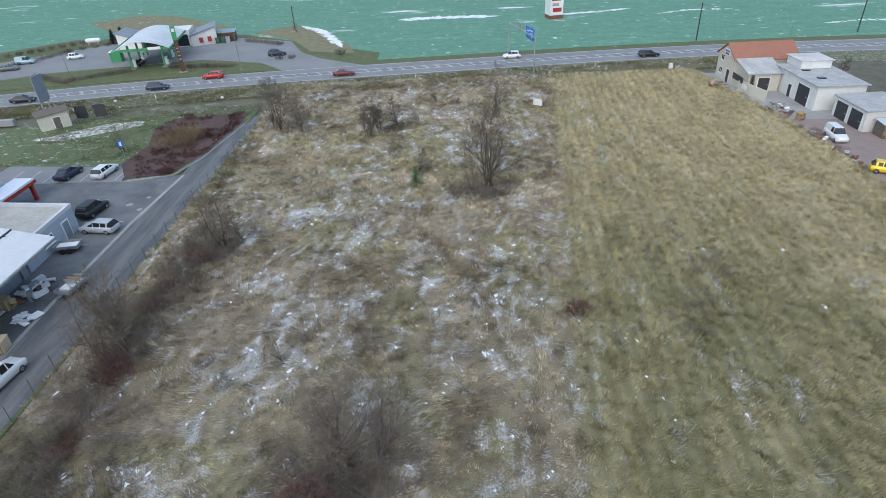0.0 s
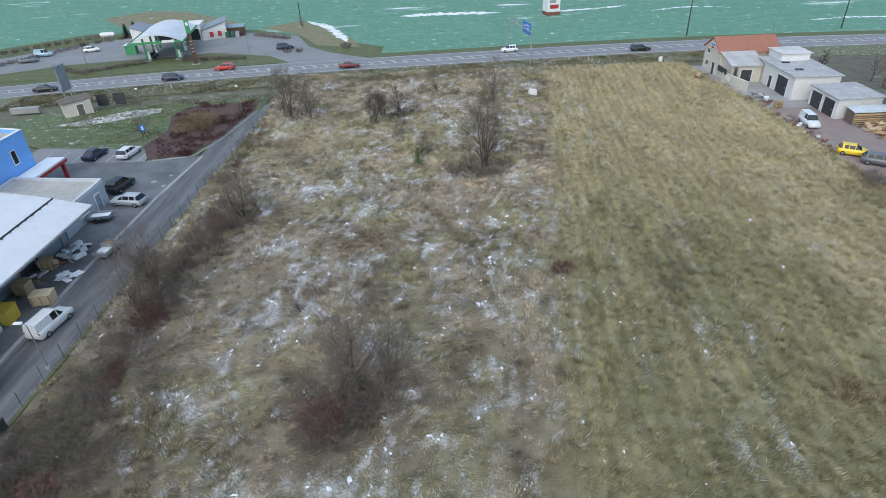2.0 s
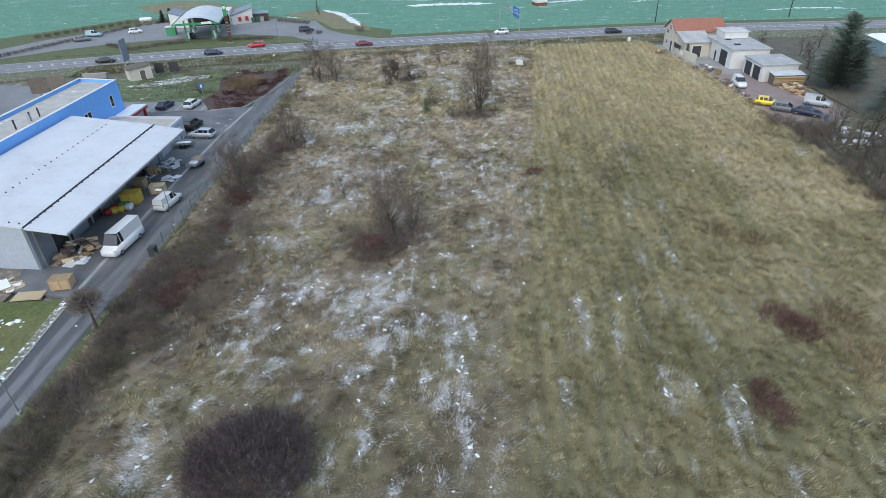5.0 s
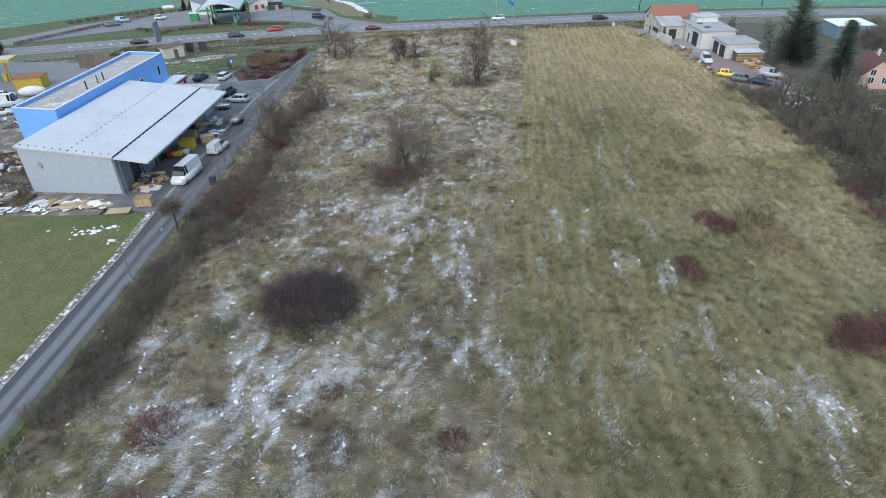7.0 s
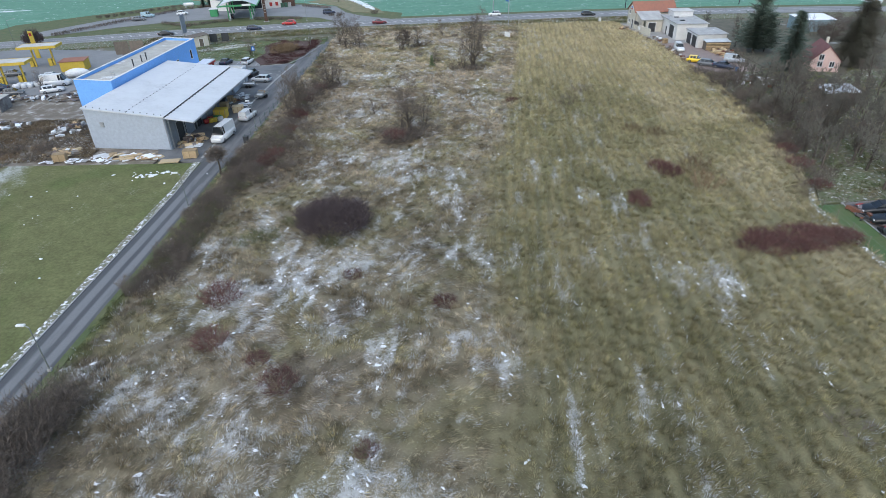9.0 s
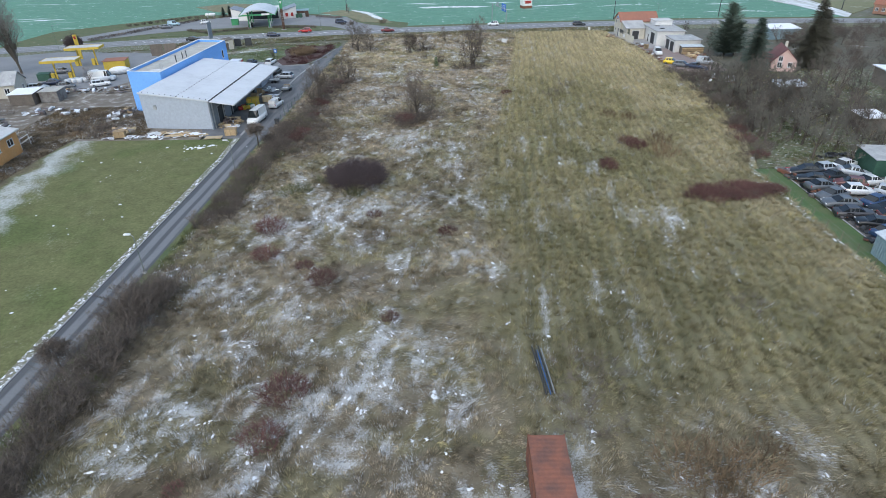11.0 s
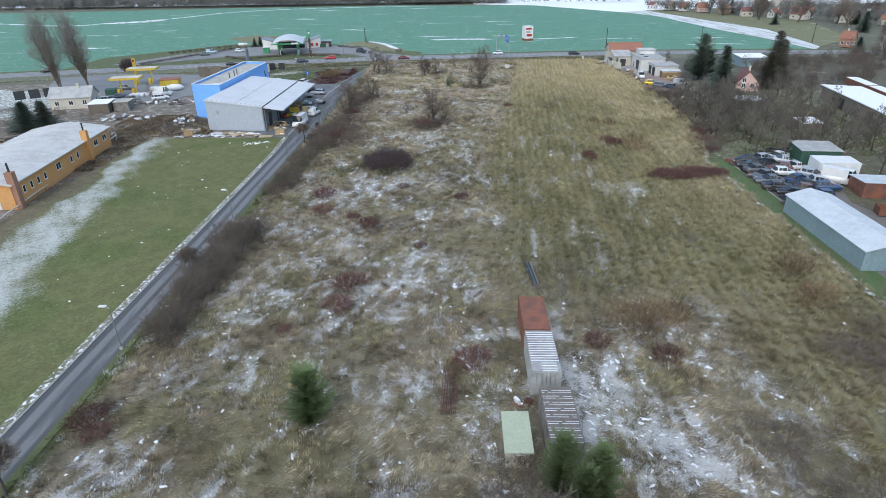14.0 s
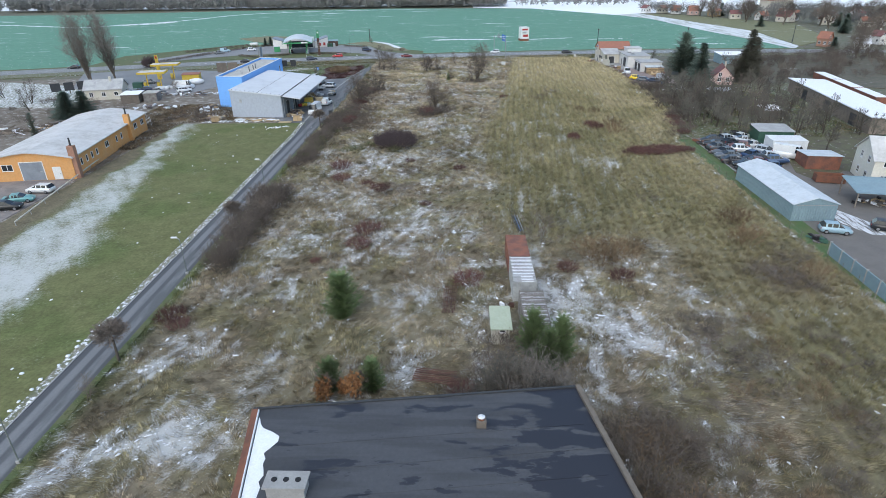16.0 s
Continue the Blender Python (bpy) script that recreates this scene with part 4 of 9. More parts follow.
sheet("workshop_court", [(53.0, 90), (68, 88), (68, 116), (48.6, 118), (50.6, 106)], 0.05, "paving", "grey paved court before the garages", "yard", 0.2)
sheet("east_land", [(68.2, 60), (105, 60), (180, 20), (300, 100), (163, 129), (90, 129), (68.2, 118)], -0.06, "rough_plots", "grassy plots and gardens east of the garages", "ground", 0.2)

sheet("flower_bed", [(-47.2, 75.2), (-41.2, 76.7), (-39.2, 83), (-37.4, 97), (-37.6, 103.5), (-50.5, 101.5), (-52, 96), (-49.5, 88), (-50.5, 81)], 0.09, "soil", "mulched bed of low wine-red shrubs", "flower bed", 0.2)
strip("fence_verge", [(43.6, -57), (43.7, -3), (46.5, 3)], -0.35, 0.35, 0.10, 0.3, "track_edge", "stony grass edge with a line of snow below the fence", "verge")
strip("gutter", [(-39.6, 16), (-40.2, 45), (-40.0, 62), (-39.0, 76)], -0.25, 0.2, 0.068, 0.1, "concrete", "pale concrete gutter strip in the asphalt", "gutter")

# kerbs and concrete edging
for pts, lab in (([(-47.4, 74.4), (-40.6, 76.2), (-38.6, 82), (-36.6, 97)], "pale kerb round the flower bed"), ([(-39.35, 14.4), (-38.7, 4), (-38.55, -60), (-38.55, -111)], "low concrete kerb along the lawn"),
                 ([(47.4, -2.6), (47.4, -28)], "concrete edging of the scrapyard")):
    strip("kerb", pts, -0.07, 0.07, 0.12, 0.2, "kerb", lab, "kerb")

# hills, far beyond the fields
hv, hf = [], []
for j in range(9):
    for i in range(41):
        x = -1600 + 80 * i
        hv.append((x, 470 + 110 * j, -0.4 + 52 * (j / 8) ** 1.3 * (0.6 + 0.8 * noise.noise((x / 420.0, j / 3.0, 2.0))) + (0 if j else -0.3)))
for j in range(8):
    for i in range(40):
        a = j * 41 + i
        hf.append((a, a + 1, a + 42, a + 41))
tagged(raw("far_hills", hv, hf, "hill"), "distant rolling fields under snow", "hills", "", "structure")

# ---- meadow grass ----
def scatter(n, x0, x1, y0, y1):
    return x0 + (x1 - x0) * RNG.random(n), y0 + (y1 - y0) * RNG.random(n)


def clear_of_things(x, y):
    """Keeps grass out from under the containers, the shed and the flat roof."""
    k = ~((x > 4.0) & (x < 8.4) & (y > -77.5) & (y < -56.6)) & ~((x > 1.3) & (x < 3.6) & (y > -75.4) & (y < -71.5))
    return k & ~((x > -16.8 - 0.158 * (y + 91.7)) & (x < 7.6 - 0.17 * (y + 89)) & (y < -91.5 + (x + 16.7) * 0.115))


gx, gy = scatter(88000, -34.6, 53.0, -110, 121)
rowed = east_share(gx, gy) * step01(gy, -45, -30)
crest = np.round((gx - 0.085 * gy + 0.9 * fbm(gx, gy, 16, 51, 2)) / 1.35 - 0.25) + 0.25
gx = gx + rowed * 0.25 * (crest * 1.35 - (gx - 0.085 * gy + 0.9 * fbm(gx, gy, 16, 51, 2)))
keep = (gx < np.interp(gy, EDGE_Y, EDGE_X)) & clear_of_things(gx, gy)
gx, gy = gx[keep], gy[keep]
e = east_share(gx, gy)
clump = fbm(gx, gy, 2.6, 91, 3)
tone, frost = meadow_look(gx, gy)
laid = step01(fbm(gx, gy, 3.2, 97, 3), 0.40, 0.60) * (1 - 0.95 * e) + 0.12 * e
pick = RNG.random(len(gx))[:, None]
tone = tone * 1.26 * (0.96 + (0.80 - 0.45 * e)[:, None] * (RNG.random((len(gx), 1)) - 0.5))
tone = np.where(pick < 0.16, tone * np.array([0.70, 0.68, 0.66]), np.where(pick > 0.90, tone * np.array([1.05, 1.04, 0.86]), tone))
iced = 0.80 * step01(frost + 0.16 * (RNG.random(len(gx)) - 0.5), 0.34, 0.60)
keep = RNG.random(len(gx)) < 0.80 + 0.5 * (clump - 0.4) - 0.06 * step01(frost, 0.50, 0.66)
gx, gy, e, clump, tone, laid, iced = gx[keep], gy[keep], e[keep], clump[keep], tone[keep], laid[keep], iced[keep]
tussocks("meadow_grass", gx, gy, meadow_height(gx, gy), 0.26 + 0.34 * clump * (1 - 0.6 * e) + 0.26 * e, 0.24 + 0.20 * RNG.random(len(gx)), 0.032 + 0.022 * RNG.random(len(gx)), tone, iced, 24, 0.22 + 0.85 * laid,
         "dry straw and olive grass tussocks, partly frosted")

# clots of snow that have stayed on the tussocks
cx, cy = scatter(150000, -34.0, 52.0, -108, 118)
keep = (cx < np.interp(cy, EDGE_Y, EDGE_X) - 0.5) & clear_of_things(cx, cy)
cx, cy = cx[keep], cy[keep]
_, frost = meadow_look(cx, cy)
keep = RNG.random(len(cx)) < 0.70 * step01(frost, 0.40, 0.62) + 0.005
cx, cy = cx[keep], cy[keep]
snow_clots("snow_remnants", cx, cy, meadow_height(cx, cy) + 0.10 + 0.10 * RNG.random(len(cx)), 0.04 + 0.20 * RNG.random(len(cx)) ** 4, "small clots of old snow among the grass")

# weeds on the waste ground, the plots and the gardens
wx, wy = scatter(70000, -84, -58, -8, 36)
keep = (wx < -69.8 + 0.0 * wy) | (wy > 15.5)
keep &= ~((wx > -90) & (wx < -74.6) & (wy < 10)) & ~((wx > -67.4) & (wy > 31)) & ~((wx > -59.6) & (wy > 20.5)) & (RNG.random(len(wx)) < 0.2 + 0.9 * step01(fbm(wx, wy, 5, 101), 0.4, 0.6))
px, py = scatter(26000, -70, -36, 76, 108)
k2 = (py > 81.8 + 0.05 * (px + 68)) & (px < -36.6) & (RNG.random(len(px)) < 0.25 + 0.7 * step01(fbm(px, py, 4, 103), 0.45, 0.6))
qx, qy = scatter(64000, 44.5, 86, -2, 62)
k3 = (qx > np.interp(qy, EDGE_Y, EDGE_X)) & (RNG.random(len(qx)) < 0.15 + 0.8 * step01(fbm(qx, qy, 5, 105), 0.42, 0.6))
rx = RNG.uniform(-90, 60, 44000)
road_y = np.interp(rx, [p[0] for p in ROAD], [p[1] for p in ROAD])
ry = road_y - RNG.uniform(5.6, 15.0, len(rx))
k4 = RNG.random(len(rx)) < 0.2 + 0.8 * step01(fbm(rx, ry, 4, 107), 0.42, 0.6)
for name, x, y, c0, c1, h, lab in (("waste_weeds", wx[keep], wy[keep], (0.25, 0.20, 0.135), (0.15, 0.12, 0.085), 0.32, "withered brown weeds on the waste ground"),
                                   ("plot_grass", px[k2], py[k2], (0.12, 0.145, 0.06), (0.17, 0.155, 0.085), 0.14, "short green and brown grass tufts"),
                                   ("garden_grass", qx[k3], qy[k3], (0.11, 0.125, 0.055), (0.17, 0.14, 0.085), 0.24, "rank garden grass under bare trees"),
                                   ("verge_grass", rx[k4], ry[k4], (0.15, 0.15, 0.07), (0.21, 0.18, 0.12), 0.26, "rough grass tufts on the road verge")):
    w = step01(fbm(x, y, 2.0, 109), 0.35, 0.65)[:, None]
    t = (np.array(c0) * w + np.array(c1) * (1 - w)) * 1.2
    icy = (RNG.random(len(x)) < (0.10 if name == "garden_grass" else 0.22) * step01(fbm(x, y, 3.0, 111), 0.4, 0.7))[:, None]
    t = t * (1 - icy) + np.array([0.6, 0.61, 0.61]) * icy
    tufts(name, x, y, np.full(len(x), 0.03), h * (0.5 + RNG.random(len(x))), 0.05 + 0.06 * RNG.random(len(x)), t, 3, 0.7, 0.4 + 0.5 * RNG.random(len(x)), lab)

# ---- building helpers ----


def wall_window(parent, centre, along, w, h, material="glass", rim="white_paint", name="window", mull=1):
    """A window set on a wall: a rim with a sill, and panes. along: unit vector along the wall, seen from outside to the right."""
    c, a = Vector(centre), Vector((along[0], along[1], 0)).normalized()
    out = Vector((a.y, -a.x, 0))
    m = Matrix((( a.x, out.x, 0, c.x), (a.y, out.y, 0, c.y), (0, 0, 1, c.z), (0, 0, 0, 1)))
    bm = bmesh.new()
    t = min(0.09, 0.12 * w)
    for q in ((-w / 2, -w / 2 + t, -h / 2, h / 2), (w / 2 - t, w / 2, -h / 2, h / 2), (-w / 2 + t, w / 2 - t, -h / 2, -h / 2 + t), (-w / 2 + t, w / 2 - t, h / 2 - t, h / 2)):
        box_into(bm, q[0], q[1], -0.10, 0.05, q[2], q[3], m)
    for k in range(1, mull + 1):
        x = -w / 2 + w * k / (mull + 1)
        box_into(bm, x - t / 2, x + t / 2, -0.08, 0.035, -h / 2 + t, h / 2 - t, m)
    box_into(bm, -w / 2 - 0.05, w / 2 + 0.05, 0.051, 0.12, -h / 2 - 0.05, -h / 2, m)
    win = part(name, bm, rim, parent)
    for k in range(mull + 1):
        x0, x1 = -w / 2 + w * k / (mull + 1) + t / 2, -w / 2 + w * (k + 1) / (mull + 1) - t / 2
        box("pane", x0, x1, -0.02, 0.012, -h / 2 + t, h / 2 - t, material, win, m=m)
    return win


def wall_door(parent, centre, along, w, h, material, name="door", ribs=0, rim="white_paint"):
    c, a = Vector(centre), Vector((along[0], along[1], 0)).normalized()
    out = Vector((a.y, -a.x, 0))
    m = Matrix((( a.x, out.x, 0, c.x), (a.y, out.y, 0, c.y), (0, 0, 1, c.z), (0, 0, 0, 1)))
    d = box(name, -w / 2, w / 2, -0.05, 0.012 if ribs else 0.03, 0, h, material, parent, m=m)
    for k in range(ribs):
        box("slat", -w / 2 + 0.02, w / 2 - 0.02, 0.013, 0.034, h * k / ribs + 0.02, h * (k + 1) / ribs - 0.03, material, d, m=m)
    bm = bmesh.new()
    for q in ((-w / 2 - 0.12, -w / 2, 0, h), (w / 2, w / 2 + 0.12, 0, h), (-w / 2 - 0.12, w / 2 + 0.12, h, h + 0.12)):
        box_into(bm, q[0], q[1], -0.05, 0.06, q[2], q[3], m)
    part("door_frame", bm, rim, d)
    box("handle", w * 0.32, w * 0.42, 0.031, 0.07, h * 0.44, h * 0.49, "steel", d, m=m)
    return d


def slab_roof(name, pts, tops, thick, material, parent, label=""):
    return prism(name, pts, 0, tops, material, parent, label, bottoms=[h - thick for h in tops])


def grown(pts, d):
    """The polygon with its edges moved out by d; counter-clockwise."""
    out, n = [], len(pts)
    for i in range(n):
        p, a, b = Vector(pts[i]).to_2d(), Vector(pts[i - 1]).to_2d(), Vector(pts[(i + 1) % n]).to_2d()
        e1, e2 = (p - a).normalized(), (b - p).normalized()
        n1, n2 = Vector((e1.y, -e1.x)), Vector((e2.y, -e2.x))
        k = (n1 + n2) / max(0.2, 1 + n1.dot(n2))
        q = p + k * d
        out.append((q.x, q.y))
    return out


def parapet(name, pts, z0, z1, width, material, parent, label=""):
    """A rim round a flat roof, outside flush with the polygon."""
    inner = grown(pts, -width)
    n = len(pts)
    v = [(*p, z0) for p in pts] + [(*p, z1) for p in pts] + [(*p, z1) for p in inner] + [(*p, z0) for p in inner]
    f = []
    for i in range(n):
        j = (i + 1) % n
        f += [(i, j, n + j, n + i), (n + i, n + j, 2 * n + j, 2 * n + i), (2 * n + i, 2 * n + j, 3 * n + j, 3 * n + i), (3 * n + i, 3 * n + j, j, i)]
    return raw(name, v, f, material, parent, label)


def gable_house(name, label, cx, cy, lx, ly, turn, eave, ridge, wall, roof, category="house", over=0.35, chimney=True, windows=True, group="", wins=2, roof_label=""):
    """A house with its ridge along its own x."""
    h = thing(name, label, category, (cx, cy, 0), turn, group)
    a, b = lx / 2, ly / 2
    v = [(-a, -b, 0), (a, -b, 0), (a, b, 0), (-a, b, 0), (-a, -b, eave), (a, -b, eave), (a, b, eave), (-a, b, eave), (-a, 0, ridge), (a, 0, ridge)]
    raw("wall", v, [(0, 1, 5, 4), (2, 3, 7, 6), (1, 2, 6, 9, 5), (3, 0, 4, 8, 7), (4, 5, 9, 8), (6, 7, 8, 9)], wall, h)
    s = (ridge - eave) / b
    for sg in (-1, 1):
        pts = [(-a - over, sg * (b + over)), (a + over, sg * (b + over)), (a + over, 0.0), (-a - over, 0.0)]
        tops = [eave - over * s + 0.16, eave - over * s + 0.16, ridge + 0.16, ridge + 0.16]
        if sg > 0:
            pts, tops = pts[::-1], tops[::-1]
        slab_roof("roof", pts, tops, 0.14, roof, h, roof_label)
    if chimney:
        box("chimney", a * 0.3, a * 0.3 + 0.6, -0.9, -0.4, eave, ridge + 0.9, "cream", h)
    if windows:
        for k in range(wins):
            x = -a + lx * (k + 0.5) / wins
            for z in ([1.6] if eave < 4 else [1.5, 4.1]):
                wall_window(h, (x, -b, z), (1, 0), 1.1, 1.2)
                wall_window(h, (x, b, z), (-1, 0), 1.1, 1.2)
        for z in ([1.6, eave + 0.7] if eave < 4 else [1.5, 4.1]):
            wall_window(h, (-a, b * 0.35, z), (0, -1), 1.0, 1.2)
            if z < eave:
                wall_window(h, (-a, -b * 0.45, z), (0, -1), 1.0, 1.2)
                wall_window(h, (a, b * 0.35, z), (0, 1), 1.0, 1.2)
    return h


def hut(name, label, x0, x1, y0, y1, h0, h1, wall, roof, category="shed", over=0.2, turn=0.0):
    """A small building with a lean-to roof, h0 high in the south and h1 in the north."""
    cx, cy = (x0 + x1) / 2, (y0 + y1) / 2
    t = thing(name, label, category, (cx, cy, 0), turn)
    a, b = (x1 - x0) / 2, (y1 - y0) / 2
    prism("wall", [(-a, -b), (a, -b), (a, b), (-a, b)], 0, [h0, h0, h1, h1], wall, t)
    s = (h1 - h0) / (2 * b)
    slab_roof("roof", [(-a - over, -b - over), (a + over, -b - over), (a + over, b + over), (-a - over, b + over)],
              [h0 - s * over + 0.10, h0 - s * over + 0.10, h1 + s * over + 0.10, h1 + s * over + 0.10], 0.095, roof, t)
    return t


def ribbed(name, p0, p1, z0, z1, material, parent, pitch=0.35, depth=0.06, label=""):
    """A corrugated wall from p0 to p1; z1 may be a pair of heights at both ends."""
    p0, p1 = Vector((*p0, 0)), Vector((*p1, 0))
    d = p1 - p0
    L = d.length
    d.normalize()
    out = Vector((d.y, -d.x, 0))
    n = max(2, int(L / pitch))
    za, zb = z1 if isinstance(z1, tuple) else (z1, z1)
    v, f = [], []
    for i in range(n):
        for k, o in ((0.0, 0), (0.3, 0), (0.5, 1), (0.8, 1)):
            s = (i + k) / n
            p = p0 + d * L * s + out * (depth * o + 0.004)
            v += [(p.x, p.y, z0), (p.x, p.y, za + (zb - za) * s)]
    e = p1 + out * 0.004
    v += [(e.x, e.y, z0), (e.x, e.y, zb)]
    for i in range(len(v) // 2 - 1):
        f.append((2 * i, 2 * i + 2, 2 * i + 3, 2 * i + 1))
    return raw(name, v, f, material, parent, label)


# ---- grey hall, blue building and annex ----
hall = thing("warehouse_hall", "grey panel-clad hall with a thin snow cover on its roof", "warehouse")
HALL = [(-59.2, 21.4), (-45.8, 19.8), (-45.8, 51.0), (-58.4, 52.4)]
prism("wall", HALL, 0, [6.5, 5.3, 5.3, 6.5], "hall_wall", hall)
slab_roof("roof", [(-59.4, 21.2), (-45.7, 19.55), (-45.7, 51.2), (-58.6, 52.6)], [6.74, 5.52, 5.52, 6.74], 0.21, "hall_roof", hall)
slab_roof("canopy", [(-45.55, 19.5), (-41.0, 19.1), (-41.0, 50.6), (-45.55, 51.2)], [5.40, 4.85, 4.85, 5.40], 0.18, "hall_roof", hall, "overhanging canopy roof, snow-dusted")
box("gutter", -40.99, -40.85, 19.1, 50.6, 4.60, 4.80, "steel", hall)
box("wall", -45.79, -45.72, 19.9, 50.9, 0.0, 5.1, "hall_wall_dark", hall, "dark grey inner wall under the canopy")
for k in range(7):
    y = 20.4 + k * 4.9
    box("post", -45.70, -45.52, y, y + 0.18, 0, 5.1, "steel", hall)
for k, y in enumerate((24.5, 31.0, 44.0)):
    wall_door(hall, (-45.70, y, 0.05), (0, 1), 3.2, 3.4, "dark_gate", "roller_door", 8, "steel")
box("seam", -45.69, -45.57, 19.6, 51.2, 5.38, 5.535, "dark_gate", hall, "dark gap between roof and canopy")
stud = tube("roof_stud", (0, 0, -0.07), (0, 0, 0.06), 0.085, 0.07, "dark_gate", hall, n=6)
stud.location = (-52.0, 20.6, 6.14)
for i in range(24):
    for xx, zz in ((-45.4, 5.49), (-52.0, 6.14)):
        if i or xx > -50:
            o = new("roof_stud", stud.data)
            o.parent, o.location = hall, (xx, 20.6 + 1.27 * i, zz)
for i in range(12):
    s = (i + 0.5) / 12
    p = Vector((-59.2, 21.4)).lerp(Vector((-45.8, 19.8)), s)
    o = new("roof_stud", stud.data)
    o.parent, o.location = hall, (p.x, p.y + 0.35, 6.80 - 1.2 * s)
tube("downpipe", (-45.9, 19.68, 0), (-45.9, 19.68, 5.3), 0.06, 0.06, "steel", hall)
box("vent", -56.9, -56.3, 20.95, 21.08, 3.6, 4.4, "steel", hall)

blue = thing("blue_building", "bright blue rendered building with flat gritty roof", "building")
BLUE = [(-67.0, 33.6), (-59.5, 32.0), (-58.7, 67.6), (-66.2, 69.4)]
prism("wall", BLUE, 0, 7.5, "blue", blue)
prism("roof", grown(BLUE, -0.35), 7.51, 7.56, "grit_roof", blue)
parapet("parapet", BLUE, 7.51, 8.05, 0.28, "blue", blue)
parapet("coping", grown(BLUE, 0.05), 8.054, 8.12, 0.40, "white_paint", blue, "pale metal coping")
for y in (48.0, 50.0, 44.5):
    tube("vent_pipe", (-61.5, y, 7.5), (-61.5, y, 8.9), 0.12, 0.12, "dark_gate", blue)
for px, py in ((-60.2, 34.0), (-60.1, 45.5)):
    bm = bmesh.new()
    for k in (0, 0.5):
        box_into(bm, px + k, px + k + 0.05, py, py + 0.05, 7.56, 9.3)
    for z in (8.2, 8.6, 9.0, 9.25):
        box_into(bm, px + 0.05, px + 0.5, py, py + 0.05, z, z + 0.05)
    part("roof_ladder", bm, "steel", blue)
wall_window(blue, (-58.76, 64.5, 5.3), (0.02, 1), 1.0, 1.9, mull=0)
wall_window(blue, (-58.90, 57.0, 5.1), (0.02, 1), 2.0, 1.2)
box("entrance_roof", -58.6, -56.0, 62.8, 70.0, 2.75, 3.0, "snow", blue, "snow-covered flat entrance canopy")
box("entrance_fascia", -58.65, -55.9, 62.7, 70.1, 2.35, 2.74, "red", blue, "red canopy fascia")
for p in ((-56.6, 63.4), (-56.6, 69.3)):
    box("entrance_post", p[0], p[0] + 0.4, p[1], p[1] + 0.4, 0, 2.34, "red", blue)

annex = thing("annex", "low grey flat-roofed annex with pale parapet", "building")
ANNEX = [(-58.6, 52.7), (-45.8, 51.3), (-46.0, 61.2), (-58.5, 62.4)]
prism("wall", ANNEX, 0, 2.9, "hall_wall", annex)
prism("roof", grown(ANNEX, -0.25), 2.91, 2.96, "grit_roof", annex)
parapet("parapet", grown(ANNEX, 0.04), 2.91, 3.35, 0.32, "hall_roof", annex)
wall_window(annex, (-45.84, 55.5, 1.6), (0, 1), 1.8, 1.1)
wall_door(annex, (-45.9, 59.0, 0.05), (0, 1), 1.1, 2.05, "grey_gate")

# ---- orange warehouse ----
orange = thing("orange_warehouse", "orange rendered warehouse with a pale frosted sheet roof", "warehouse")
OA, OB, OC, OD = Vector((-85.2, -28.5)), Vector((-70.8, -26.5)), Vector((-75.2, 9.0)), Vector((-89.6, 7.0))
arc_n = 8


def orange_section(p, q, eave, rise, out=0.0):
    d = (q - p).normalized()
    p, q = p - d * out, q + d * out
    r = []
    for i in range(arc_n + 1):
        s = i / arc_n
        c = p.lerp(q, s)
        r.append((c.x, c.y, eave + rise * (1 - abs(2 * s - 1) ** 1.35)))
    return r


south, north = orange_section(OA, OB, 3.9, 1.15), orange_section(OD, OC, 3.9, 1.15)
v = [(OA.x, OA.y, 0), (OB.x, OB.y, 0), (OC.x, OC.y, 0), (OD.x, OD.y, 0)] + south + north
k = arc_n + 1
f = [(0, 1) + tuple(range(4 + arc_n, 3, -1)), (2, 3) + tuple(range(4 + k, 4 + 2 * k)), (1, 2, 4 + k + arc_n, 4 + arc_n), (3, 0, 4, 4 + k)]
raw("wall", v, f, "orange", orange)
ax = (OC - OB).normalized()
lo = orange_section(OA - ax * 0.4, OB - ax * 0.4, 3.83, 1.27, 0.45)
hi = orange_section(OD + ax * 0.4, OC + ax * 0.4, 3.83, 1.27, 0.45)
up = [(a, b, c + 0.16) for a, b, c in lo] + [(a, b, c + 0.16) for a, b, c in hi]
v = lo + hi + up
f = []
for i in range(arc_n):
    f += [(i, i + 1, k + i + 1, k + i)[::-1], (2 * k + i, 2 * k + i + 1, 3 * k + i + 1, 3 * k + i), (i, i + 1, 2 * k + i + 1, 2 * k + i), (k + i, 3 * k + i, 3 * k + i + 1, k + i + 1)]
f += [(0, 2 * k, 3 * k, k), (arc_n, k + arc_n, 3 * k + arc_n, 2 * k + arc_n)]
raw("roof", v, f, "barrel_roof", orange)
face = (OB - OA).normalized()
gate = OA.lerp(OB, 0.52)
wall_door(orange, (gate.x, gate.y, 0.05), (face.x, face.y), 3.8, 3.3, "grey_gate", "gate", 9)
sd = OA.lerp(OB, 0.80)
wall_door(orange, (sd.x, sd.y, 0.05), (face.x, face.y), 1.2, 2.2, "white_paint")
for s in (0.08, 0.24):
    p = OA.lerp(OB, s)
    wall_window(orange, (p.x, p.y, 2.5), (face.x, face.y), 1.9, 1.2)
side = (OC - OB).normalized()
